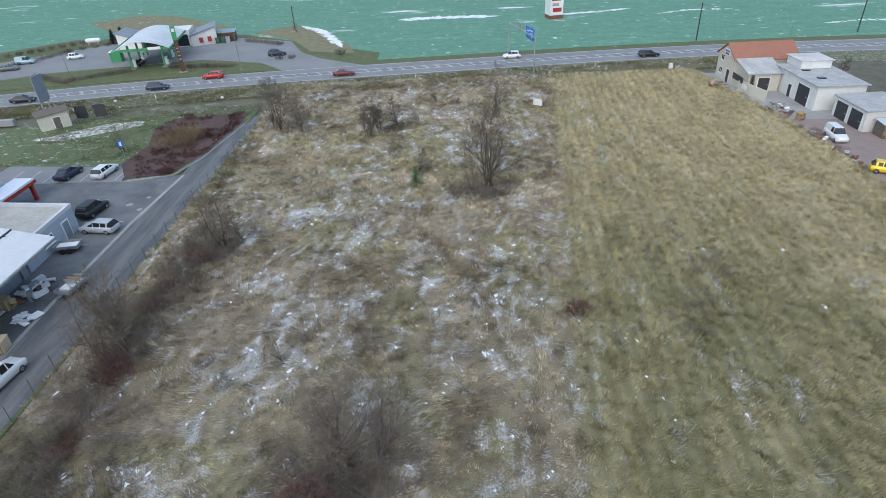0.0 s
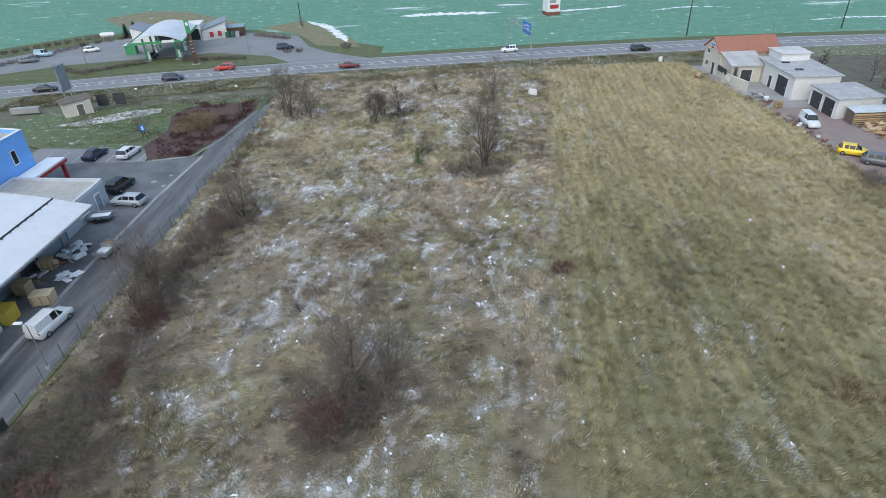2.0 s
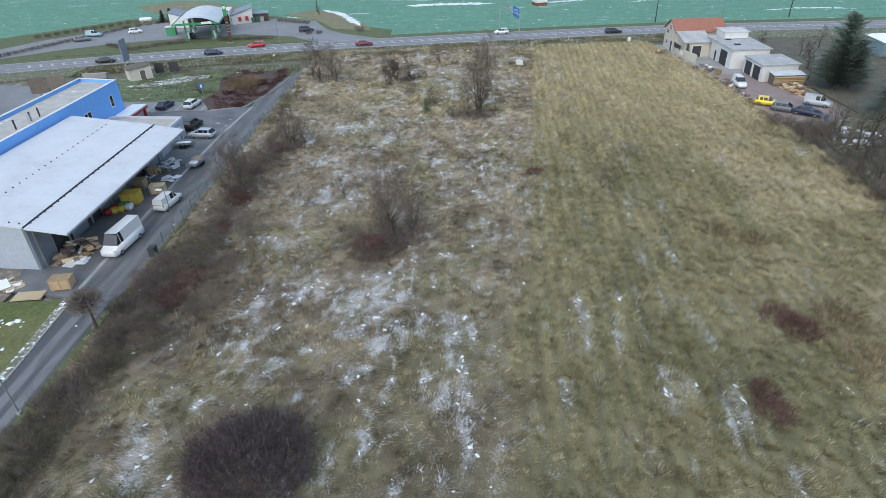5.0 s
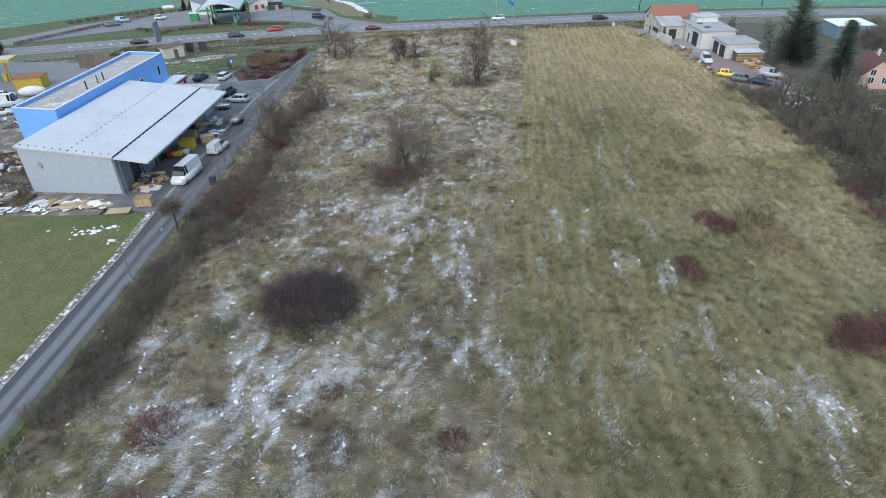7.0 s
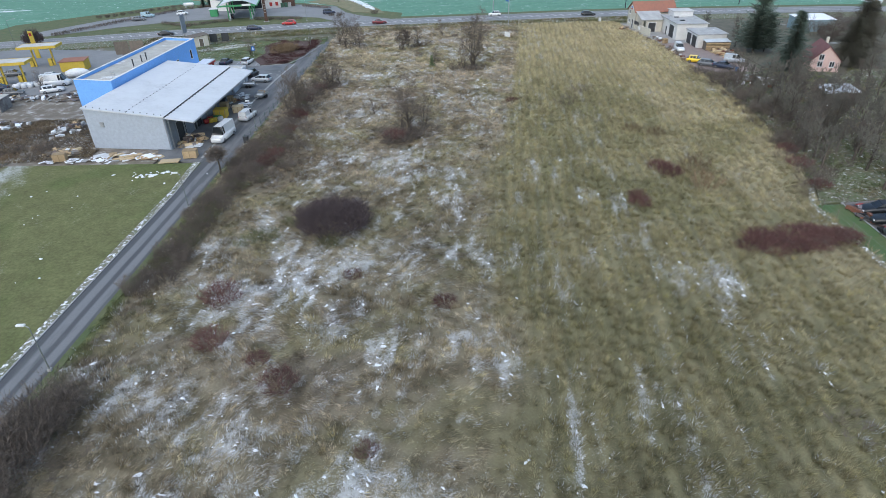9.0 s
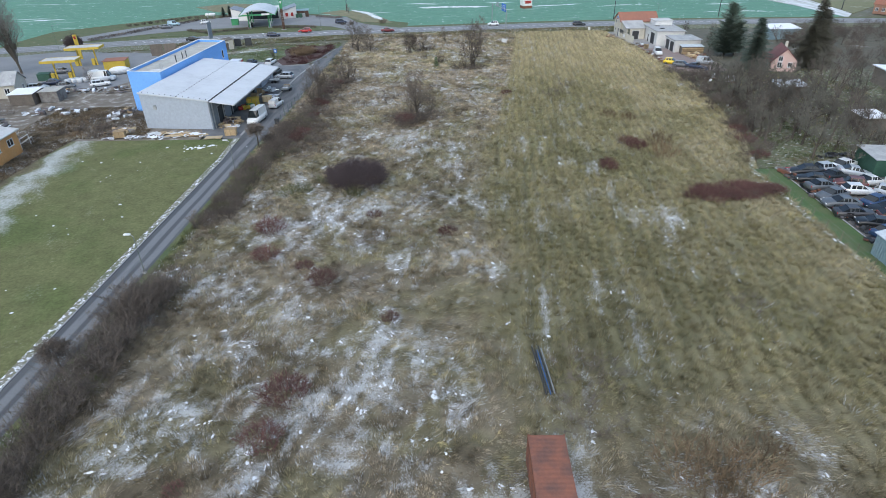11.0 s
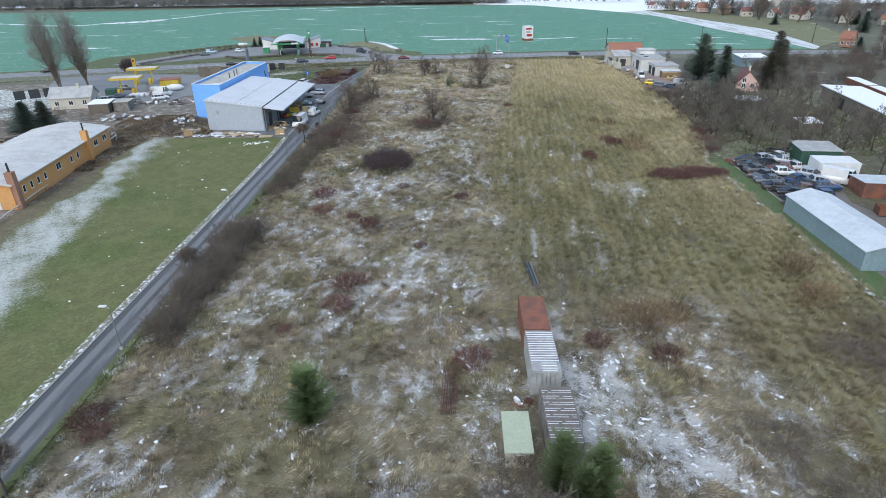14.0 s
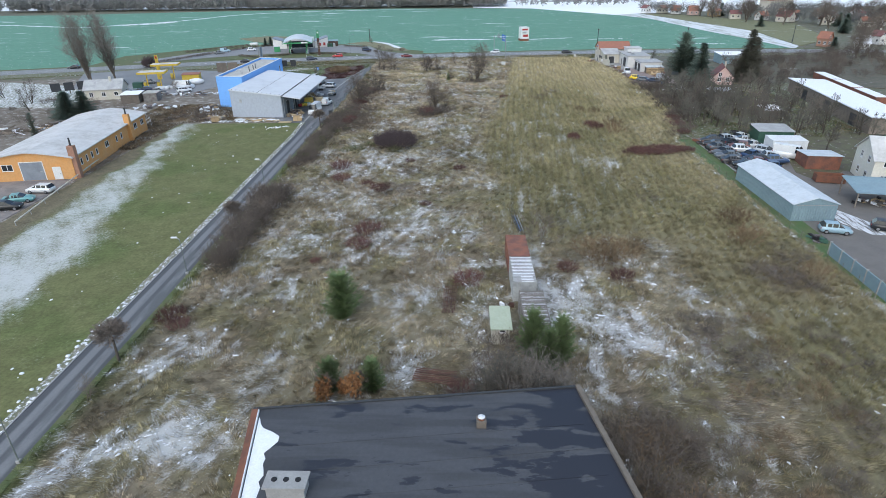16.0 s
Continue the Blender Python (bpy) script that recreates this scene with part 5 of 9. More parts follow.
for s, w in ((0.09, 0.8), (0.15, 0.8), (0.21, 0.8), (0.27, 0.8), (0.40, 1.6), (0.53, 0.8), (0.60, 0.8), (0.82, 1.7), (0.93, 1.7)):
    p = OB.lerp(OC, s)
    wall_window(orange, (p.x, p.y, 2.3 if w < 1 else 2.5), (side.x, side.y), w, 1.2, mull=0 if w < 1 else 1)
for s, t in ((0.005, 1.0), (0.70, 0.9)):
    p = OB.lerp(OC, s)
    m = Matrix.Translation((p.x, p.y, 0)) @ Matrix.Rotation(math.atan2(side.y, side.x), 4, "Z")
    ch = box("chimney", -0.05, t, -0.75, 0.35, 0, 5.9, "brick" if s < 0.1 else "orange", orange, "chimney stack on the outer wall", m=m)
    tube("flue", m @ Vector((t / 2, -0.2, 5.9)), m @ Vector((t / 2, -0.2, 7.3)), 0.16, 0.14, "dark_gate", ch)

# ---- garages and house by the road ----
wk = gable_house("house", "cream house with red tiled roof and a shop sign", 57.2, 112.8, 11.4, 7.0, 2, 4.6, 6.8, "cream", "red_tiles", chimney=False, windows=False, roof_label="red tiled roof slope")
for z in (1.6, 4.0):
    wall_window(wk, (-5.7, 1.6, z), (0, -1), 1.3, 1.1)
wall_door(wk, (-5.7, -1.4, 0.05), (0, -1), 1.1, 2.3, "dark_gate")
sb = box("shop_sign", -5.83, -5.705, -1.0, 1.0, 4.7, 5.8, "white_paint", wk, "white sign board with red and blue shapes")
box("sign_mark", -5.87, -5.831, -0.8, 0.8, 5.3, 5.6, "sign_blue", sb)
box("sign_mark", -5.87, -5.831, -0.7, 0.7, 4.8, 5.15, "red", sb)

ext = thing("lean_to", "grey-roofed cream extension beside the house", "extension")
prism("wall", [(52.4, 104.6), (58.0, 104.6), (58.0, 109.1), (52.0, 109.1)], 0, [3.2, 3.2, 4.5, 4.5], "cream", ext)
slab_roof("roof", [(52.0, 104.1), (58.15, 104.1), (58.15, 109.2), (51.6, 109.2)], [3.3, 3.3, 4.85, 4.85], 0.14, "grey_roof", ext)
wall_door(ext, (55.2, 104.59, 0.05), (1, 0), 2.0, 2.4, "dark_gate")
box("railing", 51.3, 51.4, 104.4, 108.5, 1.6, 2.6, "dark_gate", ext)
garage = thing("garage_hall", "white garage hall with grey felt roof", "garage")
GA = [(58.2, 93.2), (66.2, 93.6), (66.6, 107.0), (58.2, 107.0)]
prism("wall", GA, 0, 3.9, "white_wall", garage)
slab_roof("roof", grown(GA, 0.35), [4.15, 4.0, 4.0, 4.15], 0.14, "grey_roof", garage)
wall_door(garage, (58.17, 97.0, 0.05), (0, -1), 3.6, 3.1, "dark_gate", "roller_door", 6)
wall_door(garage, (58.17, 101.2, 0.05), (0, -1), 1.0, 2.1, "dark_gate")
for y in (97.0, 102.0):
    box("skylight", 60.2, 61.4, y, y + 0.8, 4.12, 4.3, "glass", garage)
lan = box("roof_lantern", 60.4, 65.6, 103.4, 108.2, 4.1, 5.4, "white_paint", garage, "box-shaped roof lantern clad in sheet metal")
box("lantern_roof", 60.1, 65.9, 103.1, 108.5, 5.41, 5.55, "barrel_roof", lan)
g2 = thing("double_garage", "flat-roofed double garage with two dark doors", "garage")
G2 = [(60.2, 83.2), (67.4, 83.8), (67.4, 91.6), (60.2, 91.2)]
prism("wall", G2, 0, 3.1, "white_wall", g2)
slab_roof("roof", grown(G2, 0.3), [3.3, 3.3, 3.3, 3.3], 0.19, "grey_roof", g2)
for y in (85.4, 89.1):
    wall_door(g2, (60.17, y, 0.05), (0, -1), 2.9, 2.6, "dark_gate", "garage_door", 5)
lean = hut("timber_rack", "open timber rack with stacked beams under a roof", 61.4, 67.0, 80.4, 82.6, 2.0, 2.2, "grey_wood", "shed_roof", "rack")
for i in range(5):
    box("beam", -2.9, 2.9, -1.35 - 0.02 * i, -1.15, 0.2 + 0.34 * i, 0.42 + 0.34 * i, "wood", lean)
bw = thing("boundary_wall", "low cream wall with a white sign, snow-topped", "wall")
prism("wall", [(51.2, 105.6), (52.9, 98.6), (53.2, 98.7), (51.5, 105.7)], 0, 1.9, "cream", bw)
box("sign_plate", 51.35, 51.42, 102.4, 104.4, 0.9, 1.7, "white_paint", bw, m=Matrix.Identity(4))

# ---- scrapyard side ----
gs = thing("steel_shed", "blue-grey corrugated steel shed with frosted roof", "shed")
SX0, SX1, SY0, SY1 = 45.7, 51.8, -46.8, -28.3
v = [(SX0, SY0, 0), (SX1, SY0, 0), (SX1, SY1, 0), (SX0, SY1, 0), (SX0, SY0, 2.6), (SX1, SY0, 2.6), (SX1, SY1, 2.6), (SX0, SY1, 2.6), ((SX0 + SX1) / 2, SY0, 3.5), ((SX0 + SX1) / 2, SY1, 3.5)]
raw("wall", v, [(0, 1, 5, 8, 4), (2, 3, 7, 9, 6), (1, 2, 6, 5), (3, 0, 4, 7)], "shed_wall", gs)
ribbed("cladding", (SX0, SY1), (SX0, SY0), 0.05, 2.5, "shed_wall", gs)
ribbed("cladding", (SX0, SY0), (SX1, SY0), 0.05, 2.45, "shed_wall", gs)
xm = (SX0 + SX1) / 2
slab_roof("roof", [(SX0 - 0.25, SY0 - 0.2), (xm, SY0 - 0.2), (xm, SY1 + 0.2), (SX0 - 0.25, SY1 + 0.2)], [2.63, 3.62, 3.62, 2.63], 0.08, "shed_roof", gs)
slab_roof("roof", [(xm, SY0 - 0.2), (SX1 + 0.25, SY0 - 0.2), (SX1 + 0.25, SY1 + 0.2), (xm, SY1 + 0.2)], [3.62, 2.63, 2.63, 3.62], 0.08, "shed_roof", gs)
box("door_rail", SX0 + 0.3, SX1 - 0.3, SY0 - 0.12, SY0 - 0.07, 2.42, 2.52, "steel", gs)
gr = hut("green_shed", "dark green sheet-metal shed with felt roof", 59.4, 66.0, -7.0, -1.4, 2.6, 2.8, "green_metal", "grey_roof", turn=-6)
wc = hut("site_container", "white flat-roofed site container", 58.8, 65.2, -13.8, -9.6, 2.5, 2.5, "white_paint", "white_paint", "container", 0.04, -6)
rh = hut("red_hut", "rust-red timber hut with snowy roof", 60.4, 66.0, -23.6, -18.6, 2.5, 2.1, "container_red", "shed_roof", turn=-8)
MAT["cream_white"] = plain("cream_white_render", (0.68, 0.66, 0.58), 0.85, c2=(0.60, 0.58, 0.51), big=0.4, fine=4)
wh = gable_house("house", "white two-storey house with pale tiled roof", 71.5, -30.0, 11.0, 8.4, -14, 4.6, 7.4, "cream_white", "barrel_roof", wins=3)
cp = thing("carport", "open carport with a grey corrugated roof", "carport", (62.5, -39.6, 0), -12)
slab_roof("roof", [(-4.6, -3.4), (4.6, -3.4), (4.6, 3.4), (-4.6, 3.4)], [2.5, 2.5, 3.0, 3.0], 0.08, "shed_wall", cp)
for x in (-4.3, 0, 4.3):
    for y, z in ((-3.2, 2.40), (3.2, 2.88)):
        box("post", x - 0.08, x + 0.08, y - 0.08, y + 0.08, 0, z, "grey_wood", cp)
pf = thing("panel_fence", "low weathered grey panel fence by the scrapyard gate", "fence")
for i in range(7):
    y = -57.5 - 2.5 * i
    bmx = [(45.0 - 0.06 * i, y), (45.14 - 0.06 * i, y), (45.08 - 0.06 * i, y - 2.4), (44.94 - 0.06 * i, y - 2.4)]
    prism("panel", bmx[::-1], 0.0, 1.7, "shed_wall", pf)
    box("post", 44.9 - 0.06 * i, 45.2 - 0.06 * i, y - 0.05, y + 0.06, 0, 1.85, "concrete", pf)

# ---- houses and halls further east ----
ph = gable_house("house", "small pink house with dark red tiled roof", 79.2, 62.5, 8.0, 5.6, 74, 2.3, 5.2, "pink", "dark_tiles", wins=1)
lb = thing("long_hall", "long low hall with snow-covered roof", "warehouse", (93.4, 23.5, 0), -8)
prism("wall", [(-4.5, -24), (4.5, -24), (4.5, 24), (-4.5, 24)], 0, [3.4, 3.0, 3.0, 3.4], "grey_wood", lb)
slab_roof("roof", [(-4.9, -24.4), (4.9, -24.4), (4.9, 24.4), (-4.9, 24.4)], [3.75, 3.35, 3.35, 3.75], 0.2, "snow", lb)
for i in range(3):
    wall_door(lb, (-4.5, -16 + 14 * i, 0.02), (0, -1), 3.0, 2.6, "dark_gate", "gate", 6, "grey_wood")
for i in range(3):
    rw = thing("railway_wagon", "dark red flat wagon with snow on top", "wagon", (108.6 - 1.85 * i, 58.0 - 13.2 * i, 0), -8, "wagons")
    box("body", -1.5, 1.5, -6.2, 6.2, 0.9, 2.6, "container_red", rw, bevel=0.08)
    box("snow_cover", -1.45, 1.45, -6.1, 6.1, 2.604, 2.7, "snow", rw)
    for y in (-4.6, -3.0, 3.0, 4.6):
        box("axle", -1.2, 1.2, y - 0.45, y + 0.45, 0.0, 0.9, "tyre", rw, bevel=0.2)
hut("blue_roofed_hall", "pale blue hall with snowy roof", 94, 103, 100, 107, 3.0, 3.4, "shed_wall", "snow", "warehouse")

# ---- green filling station ----
ST = thing("filling_station_canopy", "arched filling-station canopy with green fascia and pumps", "canopy", (-74.0, 147.5, 0), 12)
cv, cf = [], []
na = 12
for j, y in enumerate((-10.5, 10.5)):
    for zz in (0.0, 0.18):
        for i in range(na + 1):
            s = i / na * 2 - 1
            cv.append((6.3 * s, y, 4.6 + 1.9 * (1 - s * s) + zz))
q = na + 1
for i in range(na):
    cf += [(i, 2 * q + i, 2 * q + i + 1, i + 1), (q + i, q + i + 1, 3 * q + i + 1, 3 * q + i), (i, i + 1, q + i + 1, q + i), (2 * q + i, 3 * q + i, 3 * q + i + 1, 2 * q + i + 1)]
cf += [(0, q, 3 * q, 2 * q), (na, 2 * q + na, 3 * q + na, q + na)]
raw("canopy_roof", cv, cf, "shed_roof", ST, "arched pale grey canopy roof")
for y in (-10.62, 10.52):
    bm = bmesh.new()
    for i in range(na):
        s0, s1 = i / na * 2 - 1, (i + 1) / na * 2 - 1
        z0, z1 = 4.6 + 1.9 * (1 - s0 * s0), 4.6 + 1.9 * (1 - s1 * s1)
        vs = [bm.verts.new(p) for p in ((6.3 * s0, y, 4.65), (6.3 * s1, y, 4.65), (6.3 * s1, y, min(z1, 5.05) + 0.15), (6.3 * s0, y, min(z0, 5.05) + 0.15),
                                        (6.3 * s0, y + 0.1, 4.65), (6.3 * s1, y + 0.1, 4.65), (6.3 * s1, y + 0.1, min(z1, 5.05) + 0.15), (6.3 * s0, y + 0.1, min(z0, 5.05) + 0.15))]
        for ff in ((0, 1, 2, 3), (7, 6, 5, 4), (3, 2, 6, 7), (0, 4, 5, 1)):
            bm.faces.new([vs[n] for n in ff])
    bmesh.ops.remove_doubles(bm, verts=bm.verts[:], dist=0.001)
    part("fascia", bm, "petrol_green", ST, "green fascia board")
for x in (-6.42, 6.32):
    box("fascia", x, x + 0.1, -10.5, 10.5, 4.45, 5.0, "petrol_green", ST, "green fascia board")
box("sign_mark", 1.6, 4.4, -10.72, -10.63, 4.75, 5.35, "white_paint", ST, "white sign shape")
for x in (-3.6, 3.6):
    for y in (-7.5, 0, 7.5):
        box("column", x - 0.2, x + 0.2, y - 0.2, y + 0.2, 0, 5.4 if abs(x) < 4 else 4.6, "petrol_green", ST)
    for y in (-5.0, 2.5):
        pu = box("fuel_pump", x - 0.35, x + 0.35, y - 0.6, y + 0.6, 0.12, 1.9, "white_paint", ST, bevel=0.05)
        box("pump_display", x - 0.37, x + 0.37, y - 0.45, y + 0.45, 1.2, 1.7, "petrol_green", pu)
    box("island", x - 0.7, x + 0.7, -8.2, 8.2, 0.0, 0.16, "kerb", ST, bevel=0.04)
SH = thing("station_shop", "white filling-station shop with dark folded roofs", "shop", (-77.5, 165.5, 0), 12)
prism("wall", [(-6, -4), (6, -4), (6, 4), (-6, 4)], 0, 4.2, "white_wall", SH)
for sg in (-1, 1):
    pts = [(sg * 6.02, -5.5), (sg * 13.0, -3.0), (sg * 12.0, 5.5), (sg * 6.02, 5.0)]
    tops = [3.0, 4.7, 4.7, 3.0]
    if sg < 0:
        pts, tops = pts[::-1], tops[::-1]
    prism("wing_wall", grown(pts, -0.3), 0, [h - 0.35 for h in tops], "white_wall", SH)
    slab_roof("wing_roof", pts, tops, 0.25, "hall_wall_dark", SH, "dark grey sloping wing roof")
box("shop_front", -5.5, 5.5, -4.12, -4.02, 0.3, 3.2, "glass", SH)
for x in (8.3, 10.4):
    box("poster", x, x + 1.0, -4.75 + (x - 8.3) * 0.36, -4.6 + (x - 8.3) * 0.36, 0.9, 2.2, "red", SH)
for x, mt in ((12.2, "green_metal"), (13.6, "green_metal"), (14.9, "steel")):
    box("gas_cage", x, x + 1.1, -3.5, -2.3, 0, 1.6, mt, SH, bevel=0.03)
hut("station_kiosk", "small grey kiosk with flat roof", -65.6, -60.6, 167.0, 171.0, 2.4, 2.6, "brown", "shed_wall", "kiosk", turn=12)
hut("car_wash_hut", "small dark green service box", -85.5, -83.0, 147.5, 150.0, 2.4, 2.4, "petrol_green", "white_paint", "kiosk", turn=12)
TO = thing("price_totem", "tall brown and green filling-station price pylon", "sign", (-62.0, 134.6, 0), 20)
box("base", -0.9, 0.9, -0.35, 0.35, 0, 0.3, "kerb", TO)
box("pylon", -0.45, 0.45, -0.16, 0.16, 0.3, 7.2, "brown", TO, bevel=0.03)
box("pylon_head", -0.5, 0.5, -0.2, 0.2, 7.21, 10.2, "petrol_green", TO, "green and white pylon head", bevel=0.03)
for i in range(4):
    box("price_bar", -0.3, 0.3, -0.185, -0.164, 3.0 + 0.8 * i, 3.2 + 0.8 * i, "concrete", TO)
box("sign_mark", -0.3, 0.3, -0.23, -0.204, 9.0, 9.7, "white_paint", TO)
TK = thing("gas_tank", "white horizontal gas tank on feet", "tank", (-101.9, 170.5, 0), 12)
bm = bmesh.new()
bmesh.ops.create_uvsphere(bm, u_segments=14, v_segments=10, radius=1.0)
for vv in bm.verts:
    vv.co = Vector((vv.co.x * 0.7 + (1.4 if vv.co.x > 0.01 else -1.4 if vv.co.x < -0.01 else 0), vv.co.y * 0.62, vv.co.z * 0.62 + 1.2))
part("vessel", bm, "white_paint", TK)
for x in (-1.2, 1.2):
    box("foot", x - 0.2, x + 0.2, -0.45, 0.45, 0, 0.75, "concrete", TK)

# ---- yellow filling station and neighbours ----
for (cx, cy, lx, ly, lab) in ((-102.6, 79.5, 8.6, 4.6, "yellow and white flat filling-station canopy"), (-99.0, 62.5, 8.0, 4.6, "yellow filling-station canopy with frosty roof")):
    c = thing("fuel_canopy", lab, "canopy", (cx, cy, 0), 12)
    box("canopy_roof", -lx / 2, lx / 2, -ly / 2, ly / 2, 4.72, 5.1, "barrel_roof", c)
    parapet("fascia", [(-lx / 2 - 0.1, -ly / 2 - 0.1), (lx / 2 + 0.1, -ly / 2 - 0.1), (lx / 2 + 0.1, ly / 2 + 0.1), (-lx / 2 - 0.1, ly / 2 + 0.1)], 4.55, 5.15, 0.09, "yellow", c, "yellow fascia band")
    for x in (-lx / 4, lx / 4):
        box("column", x - 0.16, x + 0.16, -0.16, 0.16, 0, 4.72, "yellow", c)
        box("fuel_pump", x - 1.2, x - 0.4, -0.4, 0.4, 0, 1.8, "yellow", c, bevel=0.05)
hut("station_kiosk", "bright yellow kiosk with flat roof", -95.0, -89.6, 73.0, 77.0, 2.3, 2.4, "yellow", "red_tiles", "kiosk", turn=12)
tm = thing("price_totem", "tall yellow price pylon", "sign", (-110.0, 88.5, 0), 12)
box("pylon", -0.5, 0.5, -0.2, 0.2, 0, 6.8, "yellow", tm, bevel=0.04)
box("sign_mark", -0.3, 0.3, -0.24, -0.204, 5.6, 6.4, "red", tm)
wv = thing("silo_tank", "white rounded storage tank", "tank", (-88.0, 68.0, 0), 20)
bm = bmesh.new()
bmesh.ops.create_uvsphere(bm, u_segments=12, v_segments=8, radius=1.0)
for vv in bm.verts:
    vv.co = Vector((vv.co.x * 2.6, vv.co.y * 1.2, vv.co.z * 1.0 + 1.0))
part("vessel", bm, "white_paint", wv)
gable_house("house", "white cottage with grey sheet roof", -106.0, 47.5, 10.0, 6.8, 14, 3.0, 5.2, "cream", "grey_roof", wins=3)
hut("low_shed", "low shed with snowy flat roof", -97.4, -92.6, 38.5, 43.5, 2.4, 2.6, "grey_wood", "snow", turn=10)
hut("low_shed", "grey box shed with dirty roof", -92.3, -88.6, 41.0, 45.5, 2.3, 2.3, "container_grey", "grit_roof", turn=10)
BB = thing("billboard", "row of dark lattice billboard panels on posts", "billboard", (-120.5, 53.0, 0), 35)
for i in range(3):
    box("panel", -5.0 + 3.5 * i, -2.4 + 3.5 * i, -0.1, 0.1, 1.2, 3.6, "dark_gate", BB)
    box("post", -3.8 + 3.5 * i, -3.6 + 3.5 * i, 0.11, 0.3, 0, 3.5, "grey_wood", BB)

# ---- brick hut, board and slab by the road ----
hh = thing("transformer_hut", "small cream hut with a rusty sheet roof", "hut", (-71.6, 99.8, 0), 38)
prism("wall", [(-2.4, -1.9), (2.4, -1.9), (2.4, 1.9), (-2.4, 1.9)], 0, [2.5, 2.9, 2.9, 2.5], "cream", hh)
slab_roof("roof", [(-2.7, -2.2), (2.7, -2.2), (2.7, 2.2), (-2.7, 2.2)], [2.58, 3.04, 3.04, 2.58], 0.09, "grey_wood", hh)
wall_door(hh, (0.4, -1.9, 0.05), (1, 0), 1.1, 2.0, "grey_wood")
sl = thing("concrete_slab", "pale upright concrete slab in the grass", "slab", (-82.5, 101.0, 0), 8)
box("slab", -2.6, 2.6, -0.5, 0.5, 0, 1.1, "concrete", sl, bevel=0.05)

# ---- flat black roof, below the end of the path ----
fb = thing("flat_roofed_building", "low building with a wet black felt roof", "building")
FB = [(-13.4, -112.0), (11.4, -112.0), (7.4, -88.9), (-16.6, -91.7)]
prism("wall", FB, 0, 3.7, "concrete", fb)
rf = prism("roof", grown(FB, 0.3), 3.71, [3.98, 3.98, 3.98, 3.98], "felt", fb)

# ---- trees and shrubs ----


def limbs_mesh(name, segs, sides):
    """Tapered tubes along the segments (p, q, radius at p, radius at q), in one mesh."""
    P, Q = np.array([s[0] for s in segs]), np.array([s[1] for s in segs])
    r0, r1 = np.array([s[2] for s in segs]), np.array([s[3] for s in segs])
    d = Q - P
    d = d / np.maximum(np.linalg.norm(d, axis=1, keepdims=True), 1e-6)
    ref = np.where(np.abs(d[:, 2:3]) > 0.9, np.array([[1.0, 0, 0]]), np.array([[0, 0, 1.0]]))
    u = np.cross(d, ref)
    u = u / np.linalg.norm(u, axis=1, keepdims=True)
    w = np.cross(d, u)
    n = len(segs)
    co = np.empty((n, 2, sides, 3))
    for k in range(sides):
        a = 2 * np.pi * k / sides
        off = np.cos(a) * u + np.sin(a) * w
        co[:, 0, k], co[:, 1, k] = P + off * r0[:, None], Q + off * r1[:, None]
    base = (np.arange(n) * 2 * sides)[:, None]
    f = [np.concatenate([base + k, base + (k + 1) % sides, base + sides + (k + 1) % sides, base + sides + k], axis=1) for k in range(sides)]
    return fast_mesh(name, co.reshape(-1, 3), np.concatenate(f))


def ribbons_mesh(name, segs, seed=1):
    """Fine twigs: one flat tapered leaf of wood for each segment, turned at random."""
    P, Q = np.array([s[0] for s in segs]), np.array([s[1] for s in segs])
    r0, r1 = np.array([s[2] for s in segs])[:, None], np.array([s[3] for s in segs])[:, None]
    d = Q - P
    u = np.cross(d, np.random.default_rng(seed).normal(size=d.shape))
    u = u / np.maximum(np.linalg.norm(u, axis=1, keepdims=True), 1e-6)
    co = np.stack([P - u * r0, P + u * r0, Q + u * r1, Q - u * r1], axis=1).reshape(-1, 3)
    return fast_mesh(name, co, np.arange(len(co)).reshape(-1, 4))


def grow(rng, segs, p, d, length, r, depth, fork, bend, lift, shrink=0.68, pieces=3):
    """Adds one limb and the limbs that leave it."""
    step = length / pieces
    for i in range(pieces):
        d = d + Vector((rng.uniform(-1, 1), rng.uniform(-1, 1), rng.uniform(-0.6, 0.8))) * bend + Vector((0, 0, lift))
        d.normalize()
        q = p + d * step
        r1 = r * 0.80
        segs.append((tuple(p), tuple(q), r, r1))
        p, r = q, r1
        if depth > 0 and i >= (1 if depth > 2 else 0):
            for _ in range(fork):
                a = Vector((rng.uniform(-1, 1), rng.uniform(-1, 1), rng.uniform(-0.25, 0.9)))
                a = (a - d * a.dot(d)).normalized()
                nd = (d * rng.uniform(0.55, 1.0) + a * rng.uniform(0.5, 1.0)).normalized()
                grow(rng, segs, p.copy(), nd, length * shrink * rng.uniform(0.7, 1.1), r * 0.62, depth - 1, fork, bend, lift, shrink, max(2, pieces - 1))


